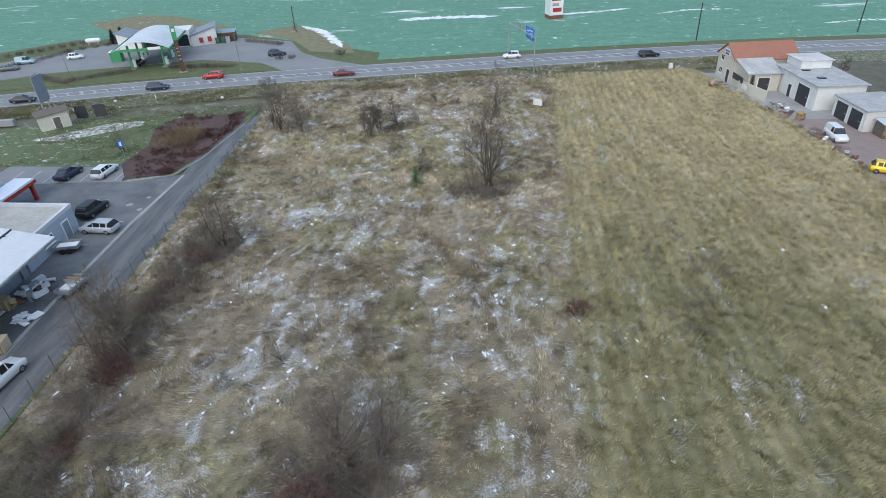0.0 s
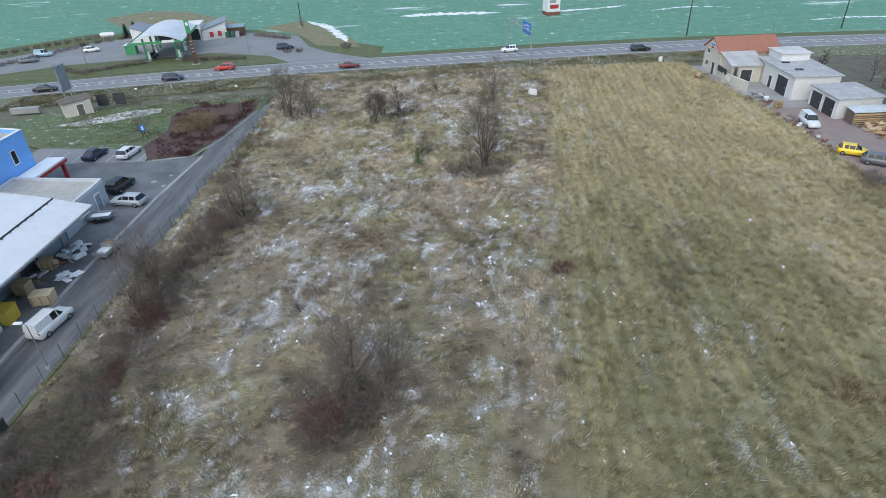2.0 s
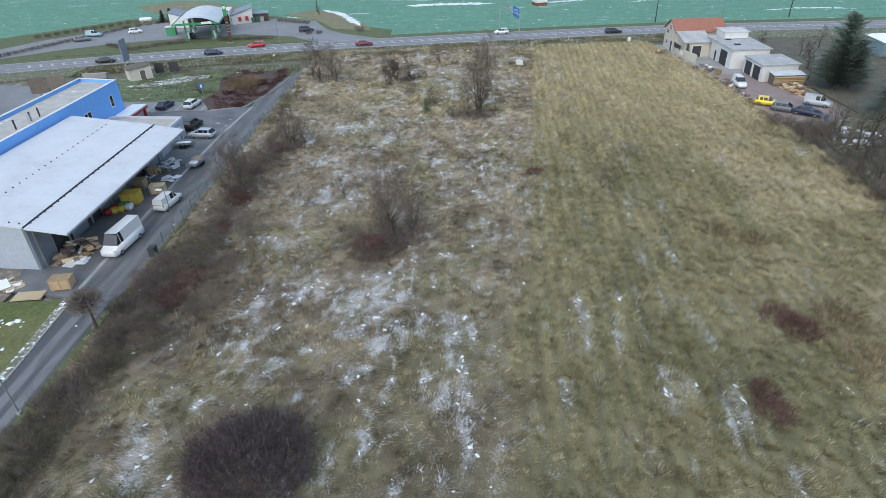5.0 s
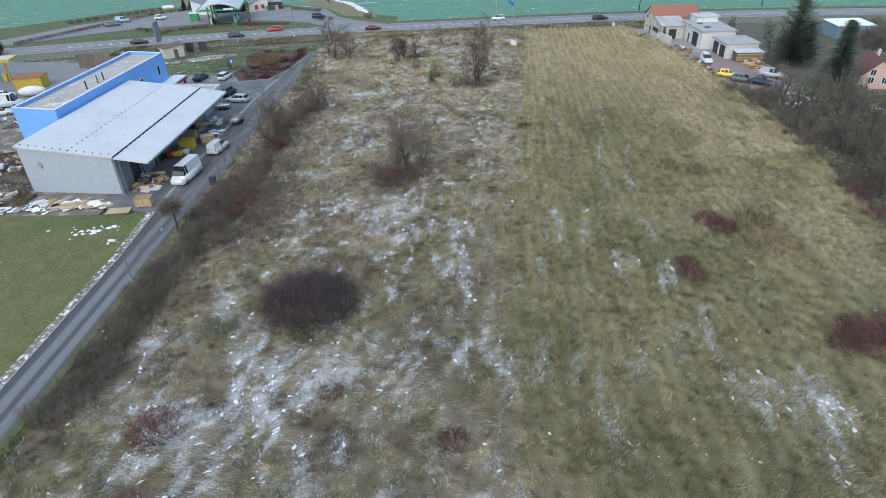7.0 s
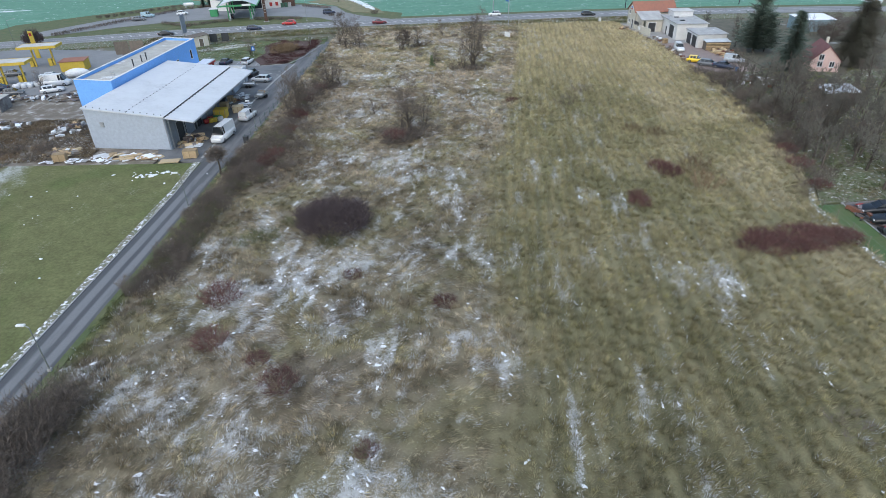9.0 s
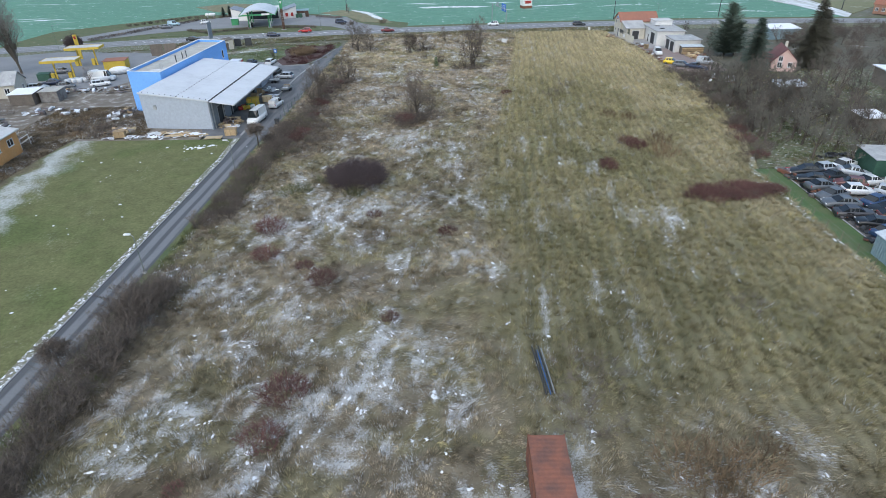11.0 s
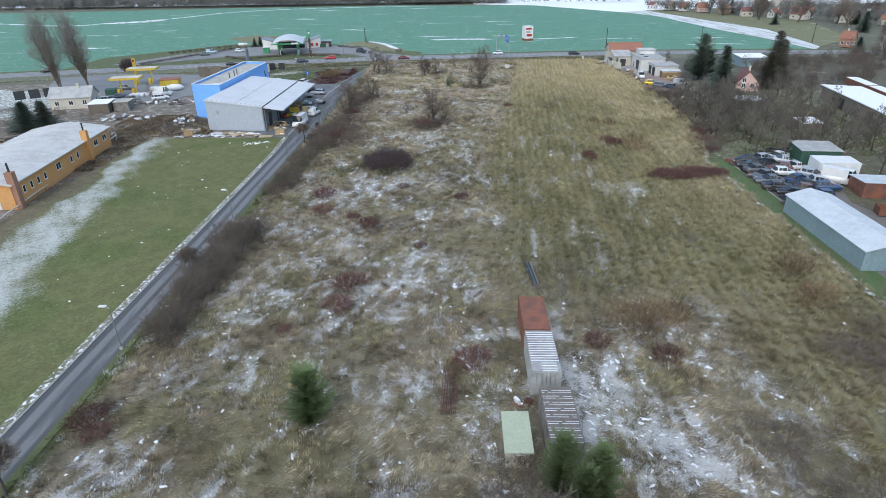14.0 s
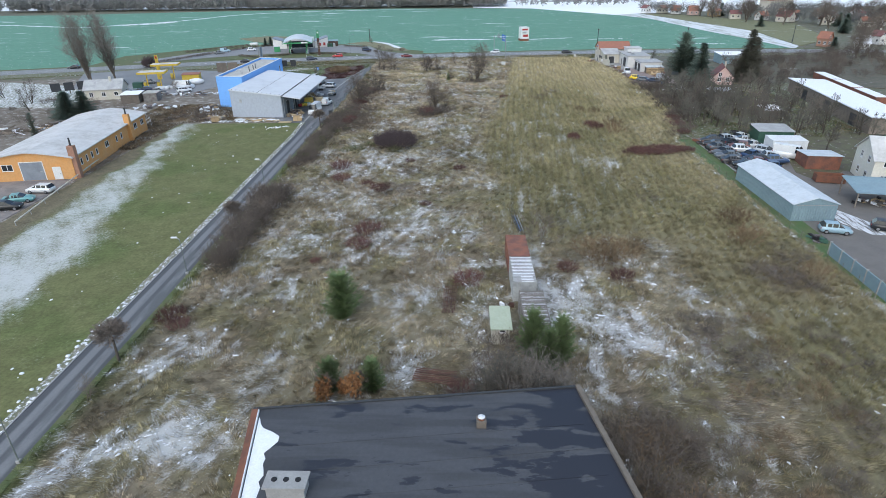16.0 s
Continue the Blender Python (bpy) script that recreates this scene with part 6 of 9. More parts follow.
def bare_tree(name, label, height, seed, trunk=0.16, depth=3, stems=1, spread=0.5, start=0.22, fork=2, twig="twig", category="tree", bend=0.22, limbs=9, fine=0.012, splay=0.35):
    """A leafless tree: a tapered trunk, limbs and fine twigs."""
    rng = random.Random(seed)
    t = thing(name, label, category)
    trunk_segs, segs = [], []
    for s in range(stems):
        p = Vector((rng.uniform(-1, 1), rng.uniform(-1, 1), 0)) * (0.25 if stems > 1 else 0)
        d = Vector((rng.uniform(-1, 1) * (splay if stems > 1 else 0.06), rng.uniform(-1, 1) * (splay if stems > 1 else 0.06), 1)).normalized()
        h, r = height * rng.uniform(0.75, 1.0), trunk
        n = 7
        for i in range(n):
            d = (d + Vector((rng.uniform(-1, 1), rng.uniform(-1, 1), 0.6)) * 0.10).normalized()
            q = p + d * h / n
            r1 = r * 0.80
            trunk_segs.append((tuple(p), tuple(q), r, r1))
            p, r = q, r1
            if (i + 1) / n > start:
                for _ in range(max(1, limbs // n + (1 if rng.random() < 0.5 else 0))):
                    a = rng.uniform(0, 2 * math.pi)
                    nd = Vector((math.cos(a) * spread, math.sin(a) * spread, rng.uniform(0.35, 0.9))).normalized()
                    grow(rng, segs, p.copy(), nd, h * (0.36 - 0.20 * (i / n)), r * 0.6, depth - 1, fork, bend, 0.05)
    heavy = [g for g in segs if g[2] > 0.028]
    if heavy:
        trunk_segs += heavy
    thin = [(a, b, max(r, fine), max(s, fine * 0.7)) for a, b, r, s in segs if r <= 0.028]
    link("trunk", limbs_mesh("trunk", trunk_segs, 5), "bark", t)
    link("crown", ribbons_mesh("crown", thin, seed), twig, t, "bare twigs")
    return t


def shrub(name, label, height, radius, seed, stems=14, twig="twig", category="shrub", fork=2, thick=0.018, depth=2, fine=0.017):
    """A leafless shrub: many thin stems from one root, with side twigs."""
    rng = random.Random(seed)
    t = thing(name, label, category)
    main, segs = [], []
    for s in range(stems):
        a, k = rng.uniform(0, 2 * math.pi), math.sqrt(rng.random())
        p = Vector((math.cos(a), math.sin(a), 0)) * radius * 0.55 * k
        d = Vector((math.cos(a) * k * 0.75, math.sin(a) * k * 0.75, 1)).normalized()
        L = height * rng.uniform(0.65, 1.05) * (1 - 0.3 * k * k)
        q = p + d * L * 0.3
        main.append((tuple(p), tuple(q), thick * 1.7, thick * 1.3))
        grow(rng, segs, q, d, L * 0.62, thick * 1.2, depth, fork, 0.26, 0.03, 0.62, 3)
    link("crown", ribbons_mesh("crown", main + [(a, b, max(r * 0.9, fine), max(s * 0.8, fine * 0.7)) for a, b, r, s in segs], seed), twig, t)
    return t


def conifer(name, label, height, radius, seed, needle="needle", whorls=16, per=9, start=0.06, droop=0.25, ragged=0.25, category="conifer", power=0.85):
    """A conifer: a trunk, and whorls of boughs set with many small sprays of needles."""
    rng = random.Random(seed)
    t = thing(name, label, category)
    trunk_segs = [((0, 0, 0), (0, 0, height * 0.5), height * 0.016 + 0.03, height * 0.010 + 0.02), ((0, 0, height * 0.5), (0, 0, height * 0.98), height * 0.010 + 0.02, 0.015)]
    co, boughs = [], []
    for i in range(whorls):
        s = i / (whorls - 1)
        z = height * (start + (0.97 - start) * s)
        R = radius * (1 - s) ** power + 0.06 * radius
        whorl = z
        for k in range(max(4, int(per * (1 - 0.5 * s)))):
            a = rng.uniform(0, 2 * math.pi)
            z = min(0.98 * height, whorl + rng.uniform(-0.8, 0.8) * height / whorls)
            L = R * rng.uniform(1 - ragged * 2, 1 + ragged * 0.5)
            dirv = Vector((math.cos(a), math.sin(a), -droop + 0.5 * s))
            tip = Vector((0, 0, z)) + dirv * L
            boughs.append(((0, 0, z), tuple(tip), 0.03, 0.012))
            side = Vector((-math.sin(a), math.cos(a), 0))
            m = max(3, int(L / (0.07 * radius + 0.10)))
            for j in range(m):
                f = (j + 0.7) / m
                c = Vector((0, 0, z)) + dirv * L * f
                w = 0.15 * radius * (1.25 - 0.75 * f) + 0.10
                for sg in (-1, 1, -0.6, 0.6, -0.25, 0.25):
                    b0 = c + Vector((rng.uniform(-1, 1), rng.uniform(-1, 1), rng.uniform(-0.6, 1))) * 0.06 * radius
                    q = side * sg * w * rng.uniform(0.9, 1.5) + dirv * w * rng.uniform(0.2, 1.1) + Vector((0, 0, rng.uniform(-0.5, 0.3) * w))
                    co.append((b0 - dirv * w * 0.10, b0 + dirv * w * 0.14 + Vector((0, 0, 0.10 * w)), b0 + q))
    link("trunk", limbs_mesh("trunk", trunk_segs + boughs, 4), "bark", t)
    pts = np.array([[tuple(v) for v in tri] for tri in co]).reshape(-1, 3)
    link("crown", fast_mesh("crown", pts, np.arange(len(pts)).reshape(-1, 3)), needle, t, "needled boughs")
    return t


def place(proto, x, y, scale=1.0, turn=None, zs=None, label="", used=set()):
    """Puts the prototype itself at its first place and copies at the next ones."""
    turn = random.uniform(0, 360) if turn is None else turn
    m = pose(x, y, -0.02, 0, 0, turn) @ Matrix.Diagonal((scale, scale, zs or scale, 1))
    if proto.name in used:
        ob = copy_thing(proto, m)
    else:
        used.add(proto.name)
        proto.matrix_basis = m
        ob = proto
    if label:
        ob["label"] = label
    return ob


random.seed(11)
# prototypes are each about as large as their commonest copy
BIG = bare_tree("tree", "bare round-crowned tree with a mass of fine twigs", 7.0, 3, 0.17, 4, 3, 0.75, 0.15, limbs=14)
TALL = bare_tree("tree", "tall slender leafless tree with fine branches", 8.5, 5, 0.13, 4, 3, 0.6, 0.10, limbs=10, fine=0.010, splay=0.2)
YOUNG = bare_tree("young_tree", "small leafless tree with open crown", 5.0, 8, 0.09, 3, 2, 0.6, 0.12, limbs=10)
ORCH = bare_tree("fruit_tree", "gnarled bare fruit tree in the garden", 5.6, 13, 0.20, 4, 1, 0.95, 0.26, bend=0.34, limbs=10, fine=0.024, twig="twig_garden")
BALL = thing("street_tree", "young street tree with a dense round clipped crown", "tree")
rng = random.Random(17)
link("trunk", limbs_mesh("trunk", [((0, 0, 0), (0.03, 0, 1.4), 0.08, 0.065), ((0.03, 0, 1.4), (0, 0.02, 2.7), 0.065, 0.05)], 6), "bark", BALL)
ball_segs = []
for i in range(170):
    a, el = rng.uniform(0, 2 * math.pi), math.asin(rng.uniform(-0.8, 1))
    v = Vector((math.cos(a) * math.cos(el), math.sin(a) * math.cos(el), 0.95 * math.sin(el)))
    grow(rng, ball_segs, Vector((0, 0.02, 2.6)) + v * 0.2, v, rng.uniform(0.5, 0.72), 0.022, 1, 3, 0.3, 0.0, 0.5, 3)
link("crown", ribbons_mesh("crown", [(p, q, 0.018, 0.014) for p, q, r0, r1 in ball_segs], 17), "twig", BALL, "ball of dark twigs")
SH_A = shrub("shrub", "leafless brown shrub of dense thin twigs", 2.5, 2.0, 21, 36, depth=1, fork=3, fine=0.012, thick=0.014)
SH_B = shrub("bush", "grey-brown leafless bush with tangled twigs", 2.2, 2.2, 22, 20, "twig", fine=0.012, thick=0.014)
SH_RED = shrub("red_shrub", "low dense red-brown leafless bush", 1.2, 1.45, 23, 84, "twig_red", thick=0.010, depth=1, fork=3, fine=0.012)
SH_DARK = shrub("dark_bush", "wide dome of dark leafless twigs", 2.6, 5.2, 24, 520, "twig_dark", fork=2, fine=0.012, thick=0.013)
SH_TAN = shrub("dry_bush", "dry tan weed bush on the meadow", 1.5, 1.4, 25, 32, "twig_tan", thick=0.010, depth=1, fork=3, fine=0.013)
SH_OLIVE = shrub("green_bush", "olive-green leafless thicket among dry grass", 1.9, 2.2, 26, 58, "twig_olive", depth=1, fork=3, fine=0.012, thick=0.013)
SCRUB = shrub("brown_shrub", "dense low brown leafless hedge shrub", 1.7, 1.9, 27, 58, "twig", depth=1, fork=3, fine=0.012, thick=0.013)

# conifers
FIR = conifer("fir", "small dark green fir on the meadow", 2.6, 1.0, 31, "needle_light", 12, 9)
PINE = conifer("pine", "bushy green young pine", 4.6, 2.0, 33, "needle_light", 24, 20, 0.05, -0.45, 0.4, power=0.36)
SPRUCE = conifer("spruce", "tall dark spruce beside the gardens", 15.0, 4.2, 35, "needle", 32, 18, 0.04, 0.25, 0.28)
BLACK_PINE = conifer("pine", "tall dark ragged pine beside the house", 16.0, 4.8, 37, "needle", 26, 20, 0.12, -0.15, 0.45, power=0.5)
OLD_SPRUCE = conifer("spruce", "tall ragged brownish spruce beside a house", 18.0, 3.8, 39, "needle_brown", 34, 22, 0.06, 0.5, 0.4, power=0.6)

# trees on the meadow
place(BIG, -7.8, 26.0, 1.15, 20, 1.1)
place(YOUNG, -9.6, 26.6, 1.1)
place(YOUNG, -6.0, 26.9, 1.15)
for x, y in ((-11.2, 23.8), (-8.6, 22.2), (-5.0, 26.2), (-10.6, 25.6), (-7.0, 27.4), (-4.6, 24.4), (-9.4, 21.6)):
    place(SH_B, x, y, 1.15, None, 0.85)
place(SH_B, -9.5, 24.2, 1.3, 0, 0.9)
place(SH_B, -6.2, 25.0, 1.25, 90, 0.9)
place(SH_RED, -10.2, 22.4, 1.6)
place(SH_B, -7.8, 23.4, 1.4, 40, 0.8)
place(TALL, 3.6, 68.2, 1.15, 0)
place(YOUNG, 2.2, 66.8, 1.0)
place(SH_B, 3.2, 66.2, 1.3, 0, 0.7)
place(SH_B, 5.4, 67.6, 1.0, 70, 0.7)
for x, y, s in ((3.0, 65.8, 0.8), (4.4, 66.4, 0.9), (2.4, 67.4, 0.7), (-9.8, 91.6, 1.0), (-8.4, 92.8, 0.9), (-11.0, 90.8, 0.8), (-13.4, 87.8, 0.6)):
    place(SCRUB, x, y, s)
place(TALL, 4.4, 68.8, 0.95, 120)
place(YOUNG, -14.6, 89.0, 0.95)
place(SH_A, -0.2, 66.8, 0.9)
place(BIG, -13.8, 88.4, 0.72, 130)
place(YOUNG, -12.2, 91.0, 0.9)
place(YOUNG, -9.4, 92.5, 1.05)
place(SH_A, -7.2, 94.0, 0.8)
place(TALL, 7.0, 97.4, 0.75, 40)
place(SH_A, 6.2, 96.2, 0.9)
place(SH_A, 8.2, 103.0, 0.7)
place(SCRUB, 0.0, 103.6, 0.8)
place(YOUNG, -3.4, 106.0, 0.9)
for x, y, s in ((-29.2, 93.5, 1.0), (-27.0, 95.4, 0.85), (-31.2, 96.0, 0.9), (-25.4, 92.0, 0.7)):
    place(TALL, x, y, s * 0.78)
    place(SH_A, x + 0.9, y - 0.8, s)
place(YOUNG, -26.2, 55.6, 1.4)
place(YOUNG, -24.8, 57.0, 0.9)
place(BIG, -29.8, 39.2, 0.92, 75)
place(YOUNG, -28.6, 37.6, 1.2)
place(YOUNG, -31.0, 37.0, 1.2)
place(YOUNG, -27.6, 54.4, 1.1)
for x, y in ((-29.0, 38.4), (-27.4, 39.8), (-25.6, 54.2), (-27.0, 56.4), (-28.4, 53.0)):
    place(SH_B, x, y, 0.85, None, 0.7)
for x, y, s in ((-16.6, 66.4, 0.75), (-11.2, 59.0, 0.8), (-9.0, 80.0, 0.6), (-5.0, 73.5, 0.7), (-3.6, 75.0, 0.6), (-21.5, 36.0, 0.5), (-19.4, 34.2, 0.5), (-12.6, 40.5, 0.55), (-14.2, 38.6, 0.6)):
    place(SH_A, x, y, s)
place(YOUNG, -15.0, 36.2, 0.55)
place(YOUNG, -5.2, 74.6, 0.7)
for x, y, s in ((10.6, 42.0, 0.8), (29.2, 7.0, 1.2), (22.6, -2.2, 1.0), (-23.6, -21.4, 1.35), (-1.6, -22.6, 0.8), (-22.4, -28.0, 1.1), (-17.5, -30.5, 0.7), (-15.0, -33.4, 1.1), (-0.6, -65.0, 1.25), (11.6, -61.6, 0.9), (17.6, -64.0, 1.0), (-14.5, -50.6, 1.35), (-15.1, -55.3, 1.15), (-19.8, -59.6, 0.5), (-7.0, -40.0, 0.6), (-11.2, -17.6, 0.7), (23.0, 0.0, 0.8), (28.3, 8.9, 1.1), (-32.4, -73.0, 1.1), (-31.0, -74.4, 0.8)):
    place(SH_RED, x, y, s * 0.8, None, s * 0.62)
for i in range(30):
    place((SH_RED, SCRUB, SH_RED)[i % 3], 32.0 + 0.40 * i + random.uniform(-0.5, 0.5), -12.6 + 0.06 * i + random.uniform(-1.9, 1.9), random.uniform(0.7, 1.0), None, random.uniform(0.35, 0.55))
for i in range(15):
    a, k = random.uniform(0, 2 * math.pi), math.sqrt(random.random())
    ob = place(random.choice((SCRUB, SH_B, SH_A)), 38.0 + 4.6 * k * math.cos(a) + 1.5 * k * math.sin(a), -61.5 + 6.5 * k * math.sin(a), random.uniform(0.7, 1.1), None, random.uniform(0.3, 0.5))
    ob["group"] = "brown thicket in the southeast"
place(SH_DARK, -15.0, -6.6, 1.2, 0, 1.05)
place(SH_OLIVE, -15.0, -11.2, 0.9, None, 0.8)
place(SH_OLIVE, -22.8, -9.6, 1.3, None, 0.8)
place(SH_OLIVE, -24.2, -10.4, 1.1, None, 0.7)
place(SH_OLIVE, -20.5, -6.0, 0.9, None, 0.6)
for x, y, s in ((-12.5, -33.6, 0.9), (-11.4, -24.6, 0.8), (-6.6, -26.0, 0.6), (9.6, -47.8, 1.1), (12.0, -48.6, 0.9), (9.2, -53.5, 1.2), (20.2, 40.0, 1.0), (27.8, -38.4, 0.8), (3.2, -60.2, 0.9), (3.4, -64.5, 0.7), (24.6, 48.0, 1.0), (22.0, 43.4, 0.7), (-27.6, -41.0, 0.8)):
    place(SH_B, x, y, s, None, s * 0.75)
for x, y, s in ((32.0, 22.0, 1.2), (33.0, 8.0, 1.4), (15.0, -58.0, 1.6), (17.0, -57.6, 1.4), (16.0, -60.4, 1.3), (18.6, -59.0, 1.5), (20.6, -57.0, 1.3), (35.6, -54.5, 1.4), (37.4, -53.4, 1.3), (36.5, -48.0, 1.3), (32.4, 2.2, 1.5), (40.0, -64.0, 1.2), (38.0, -47.0, 1.4), (28.5, 24.0, 1.0)):
    place(SH_TAN, x, y, s)

for i in range(64):
    cx, cy, rx, ry = random.choice(((-29.6, 36.0, 3.4, 5.0), (-27.4, 54.4, 3.0, 2.6), (-28.0, 24.0, 4.5, 7.0), (-28.0, 12.0, 5.0, 6.0), (-8.6, 22.6, 4.0, 3.4)))
    a, k = random.uniform(0, 2 * math.pi), math.sqrt(random.random())
    s = random.uniform(0.55, 0.95)
    ob = place(random.choice((SCRUB, SCRUB, SH_A, SH_B)), cx + rx * k * math.cos(a), cy + ry * k * math.sin(a), s, None, s * random.uniform(0.6, 0.9))
    ob["group"] = "brushwood on the meadow"

# hedge between the track and the meadow
y = -58.0
while y < 62:
    s = random.uniform(0.65, 1.05) * (1.3 if -52 < y < -36 else 0.9)
    if -35.5 < y < -20:
        s *= 0.45
    ob = place(random.choice((SH_A, SH_B, SH_A, SH_OLIVE)), -32.4 + random.uniform(-0.8, 1.8) + (2.0 if y > 20 else 0), y, s, None, s * random.uniform(0.8, 1.15))
    ob["group"] = "hedge along the track"
    y += random.uniform(0.9, 1.7)
for i in range(60):
    s = random.uniform(0.55, 0.9)
    yy = random.uniform(4, 54)
    ob = place(random.choice((SH_A, SCRUB, SH_A, SH_RED, SH_OLIVE, SH_B)), -29.5 + random.uniform(-1.5, 4.5) * (1 if yy < 32 else 0.5), yy, s, None, s * 0.75)
    ob["group"] = "scrub beside the hedge"
for i in range(14):
    s = random.uniform(0.5, 0.8)
    ob = place(random.choice((SH_A, SH_TAN, SH_OLIVE)), -33.0 + random.uniform(-1.0, 1.0), random.uniform(62, 92), s, None, s * 0.8)
    ob["group"] = "hedge along the track"
for x, y, s in ((-32.2, -38.6, 1.3), (-32.6, -36.8, 1.2), (-31.6, -35.4, 1.1), (-32.0, -46.5, 1.3), (-31.2, -49.0, 1.2), (-32.2, -51.5, 1.1), (-30.8, -44.6, 1.1)):
    place(SH_B, x, y, s * 1.05, None, s * 1.25)
for i in range(44):
    yy = random.choice((random.uniform(-62, -37), random.uniform(-62, -50), random.uniform(-42, -36)))
    s = random.uniform(0.8, 1.15)
    ob = place(random.choice((SH_A, SH_B, SH_A)), -31.8 + random.uniform(-1.4, 1.6), yy, s * 1.1, None, s * random.uniform(1.1, 1.45))
    ob["group"] = "hedge along the track"
for i in range(64):
    yy = -20 + 0.64 * i + random.uniform(-0.5, 0.5)
    s = random.uniform(0.75, 1.1)
    ob = place(SCRUB, -32.6 + random.uniform(-1.0, 2.2), yy, s * 1.1, None, s)
    ob["group"] = "hedge along the track"
for y in (-48.0, -80.2, 9.4):
    place(BALL, -34.2 if y < 0 else -34.3, y, 1.3, None, 1.1)
for y in (-20.5, -86.0):
    place(YOUNG, -33.8, y, 0.5)

# flower beds beside the lane
WINE_SHRUB = shrub("barberry_shrub", "low wine-red leafless barberry shrub", 1.0, 1.5, 73, 26, "twig_wine", thick=0.014, depth=1, fork=3, fine=0.020)
made = 0
while made < 74:
    x, y = random.uniform(-51.5, -37.6), random.uniform(75.8, 103)
    west, east = float(np.interp(y, [75, 81, 88, 96, 102], [-46.8, -49.8, -49.0, -51.4, -50.2])), float(np.interp(y, [75, 77, 83, 97, 103], [-43, -41.4, -39.4, -37.8, -38.0]))
    if not west < x < east or ((x + 44.6) / 3.2) ** 2 + ((y - 89.5) / 4.2) ** 2 < 1:
        continue
    s = random.uniform(0.9, 1.3)
    ob = place(WINE_SHRUB, x, y, s, None, s * 0.75)
    ob["group"] = "flower bed shrubs"
    made += 1
for i in range(12):
    ob = place(SH_TAN, -44.6 + random.uniform(-2.2, 2.2), 89.6 + random.uniform(-3.0, 3.0), 1.5, None, 1.1)
    ob["group"] = "flower bed shrubs"
for i in range(10):
    ob = place(WINE_SHRUB, -38.0 - 0.12 * i + random.uniform(-0.5, 0.3), 97.5 - 1.6 * i + random.uniform(-0.6, 0.6), random.uniform(0.7, 0.9))
    ob["group"] = "flower bed shrubs"
place(YOUNG, -52.4, 86.0, 0.9)
place(SH_A, -66.0, 92.6, 0.6)

# conifers on the meadow and in the gardens
place(FIR, -5.5, 70.4, 1.0)
place(PINE, -13.9, -72.8, 0.95, None, 1.12)
place(PINE, 5.2, -79.4, 0.72, None, 0.95)
place(PINE, 7.7, -80.2, 0.70, None, 0.92)
place(PINE, 6.5, -81.4, 0.62, None, 0.80)
place(PINE, -12.9, -84.6, 0.62)
place(PINE, -9.2, -84.4, 0.6)
place(BLACK_PINE, 72.8, 80.0, 1.0, 0, 0.82)
place(BLACK_PINE, 71.4, 77.4, 0.85, 90, 0.72)
place(BLACK_PINE, 74.6, 78.4, 0.8, 200, 0.66)
place(SPRUCE, 71.7, 60.8, 1.2, 0, 0.80)
place(OLD_SPRUCE, 87.8, 65.4, 1.15, 0, 0.85)
place(OLD_SPRUCE, 90.0, 66.6, 1.0, 50, 0.84)
place(OLD_SPRUCE, 85.6, 63.4, 1.05, 100, 0.66)
place(SPRUCE, -101.8, 21.5, 0.9, 10, 0.56)
place(SPRUCE, -98.6, 23.4, 0.85, 70, 0.54)
place(SPRUCE, -104.0, 24.0, 0.8, 130, 0.48)
THUJA = conifer("thuja", "narrow dark green column thuja", 5.5, 0.9, 41, "needle", 22, 10, 0.02, -0.6, 0.1, power=0.25)
for x, y, s in ((-97.5, 2.0, 1.0), (74.0, -18.0, 0.8), (75.4, -17.4, 0.85), (76.8, -16.8, 0.8), (53.0, 104.2, 0.55), (78.0, -16.0, 0.8)):
    place(THUJA, x, y, s)
place(SPRUCE, -96.5, 171.0, 0.32)
place(SPRUCE, -94.0, 171.6, 0.36)

# withered young oaks and thicket at the flat roof
def leafy(name, label, height, radius, seed):
    t = bare_tree(name, label, height, seed, 0.06, 3, 2, 0.6, 0.15, limbs=10)
    rng = np.random.default_rng(seed)
    n = 520
    v = rng.normal(size=(n, 3))
    v = v / np.linalg.norm(v, axis=1, keepdims=True) * (0.35 + 0.65 * rng.random((n, 1)))
    c = np.c_[v[:, 0] * radius, v[:, 1] * radius, height * 0.58 + v[:, 2] * height * 0.42]
    a, b = rng.normal(size=(n, 3)) * 0.09, rng.normal(size=(n, 3)) * 0.09
    pts = np.stack([c - a, c + b, c + a], axis=1).reshape(-1, 3)
    link("leaves", fast_mesh("leaves", pts, np.arange(n * 3).reshape(-1, 3)), "leaf_brown", t, "withered brown leaves")
    return t


OAK = leafy("oak_sapling", "young oak with withered brown leaves", 2.8, 0.8, 51)
place(OAK, -13.1, -86.2, 1.05)
place(OAK, -10.6, -85.6, 1.05)
place(OAK, -11.6, -85.2, 0.7)
place(ORCH, 2.6, -85.8, 0.9, 30)
place(ORCH, 4.9, -86.6, 0.8, 150)
for x, y, s in ((0.4, -84.4, 1.1), (1.8, -83.0, 1.2), (4.4, -83.6, 1.1), (-1.4, -85.6, 0.8), (6.4, -85.0, 0.9)):
    place(SH_B, x, y, s)
place(SH_RED, -1.4, -84.6, 0.7, None, 0.6)
for i in range(16):
    s = random.uniform(0.8, 1.25)
    ob = place(random.choice((SH_A, SH_B, SH_A)), 9.5 + random.uniform(0, 9), -88 - random.uniform(0, 13), s, None, s * 0.9)
    ob["group"] = "thicket beside the flat roof"
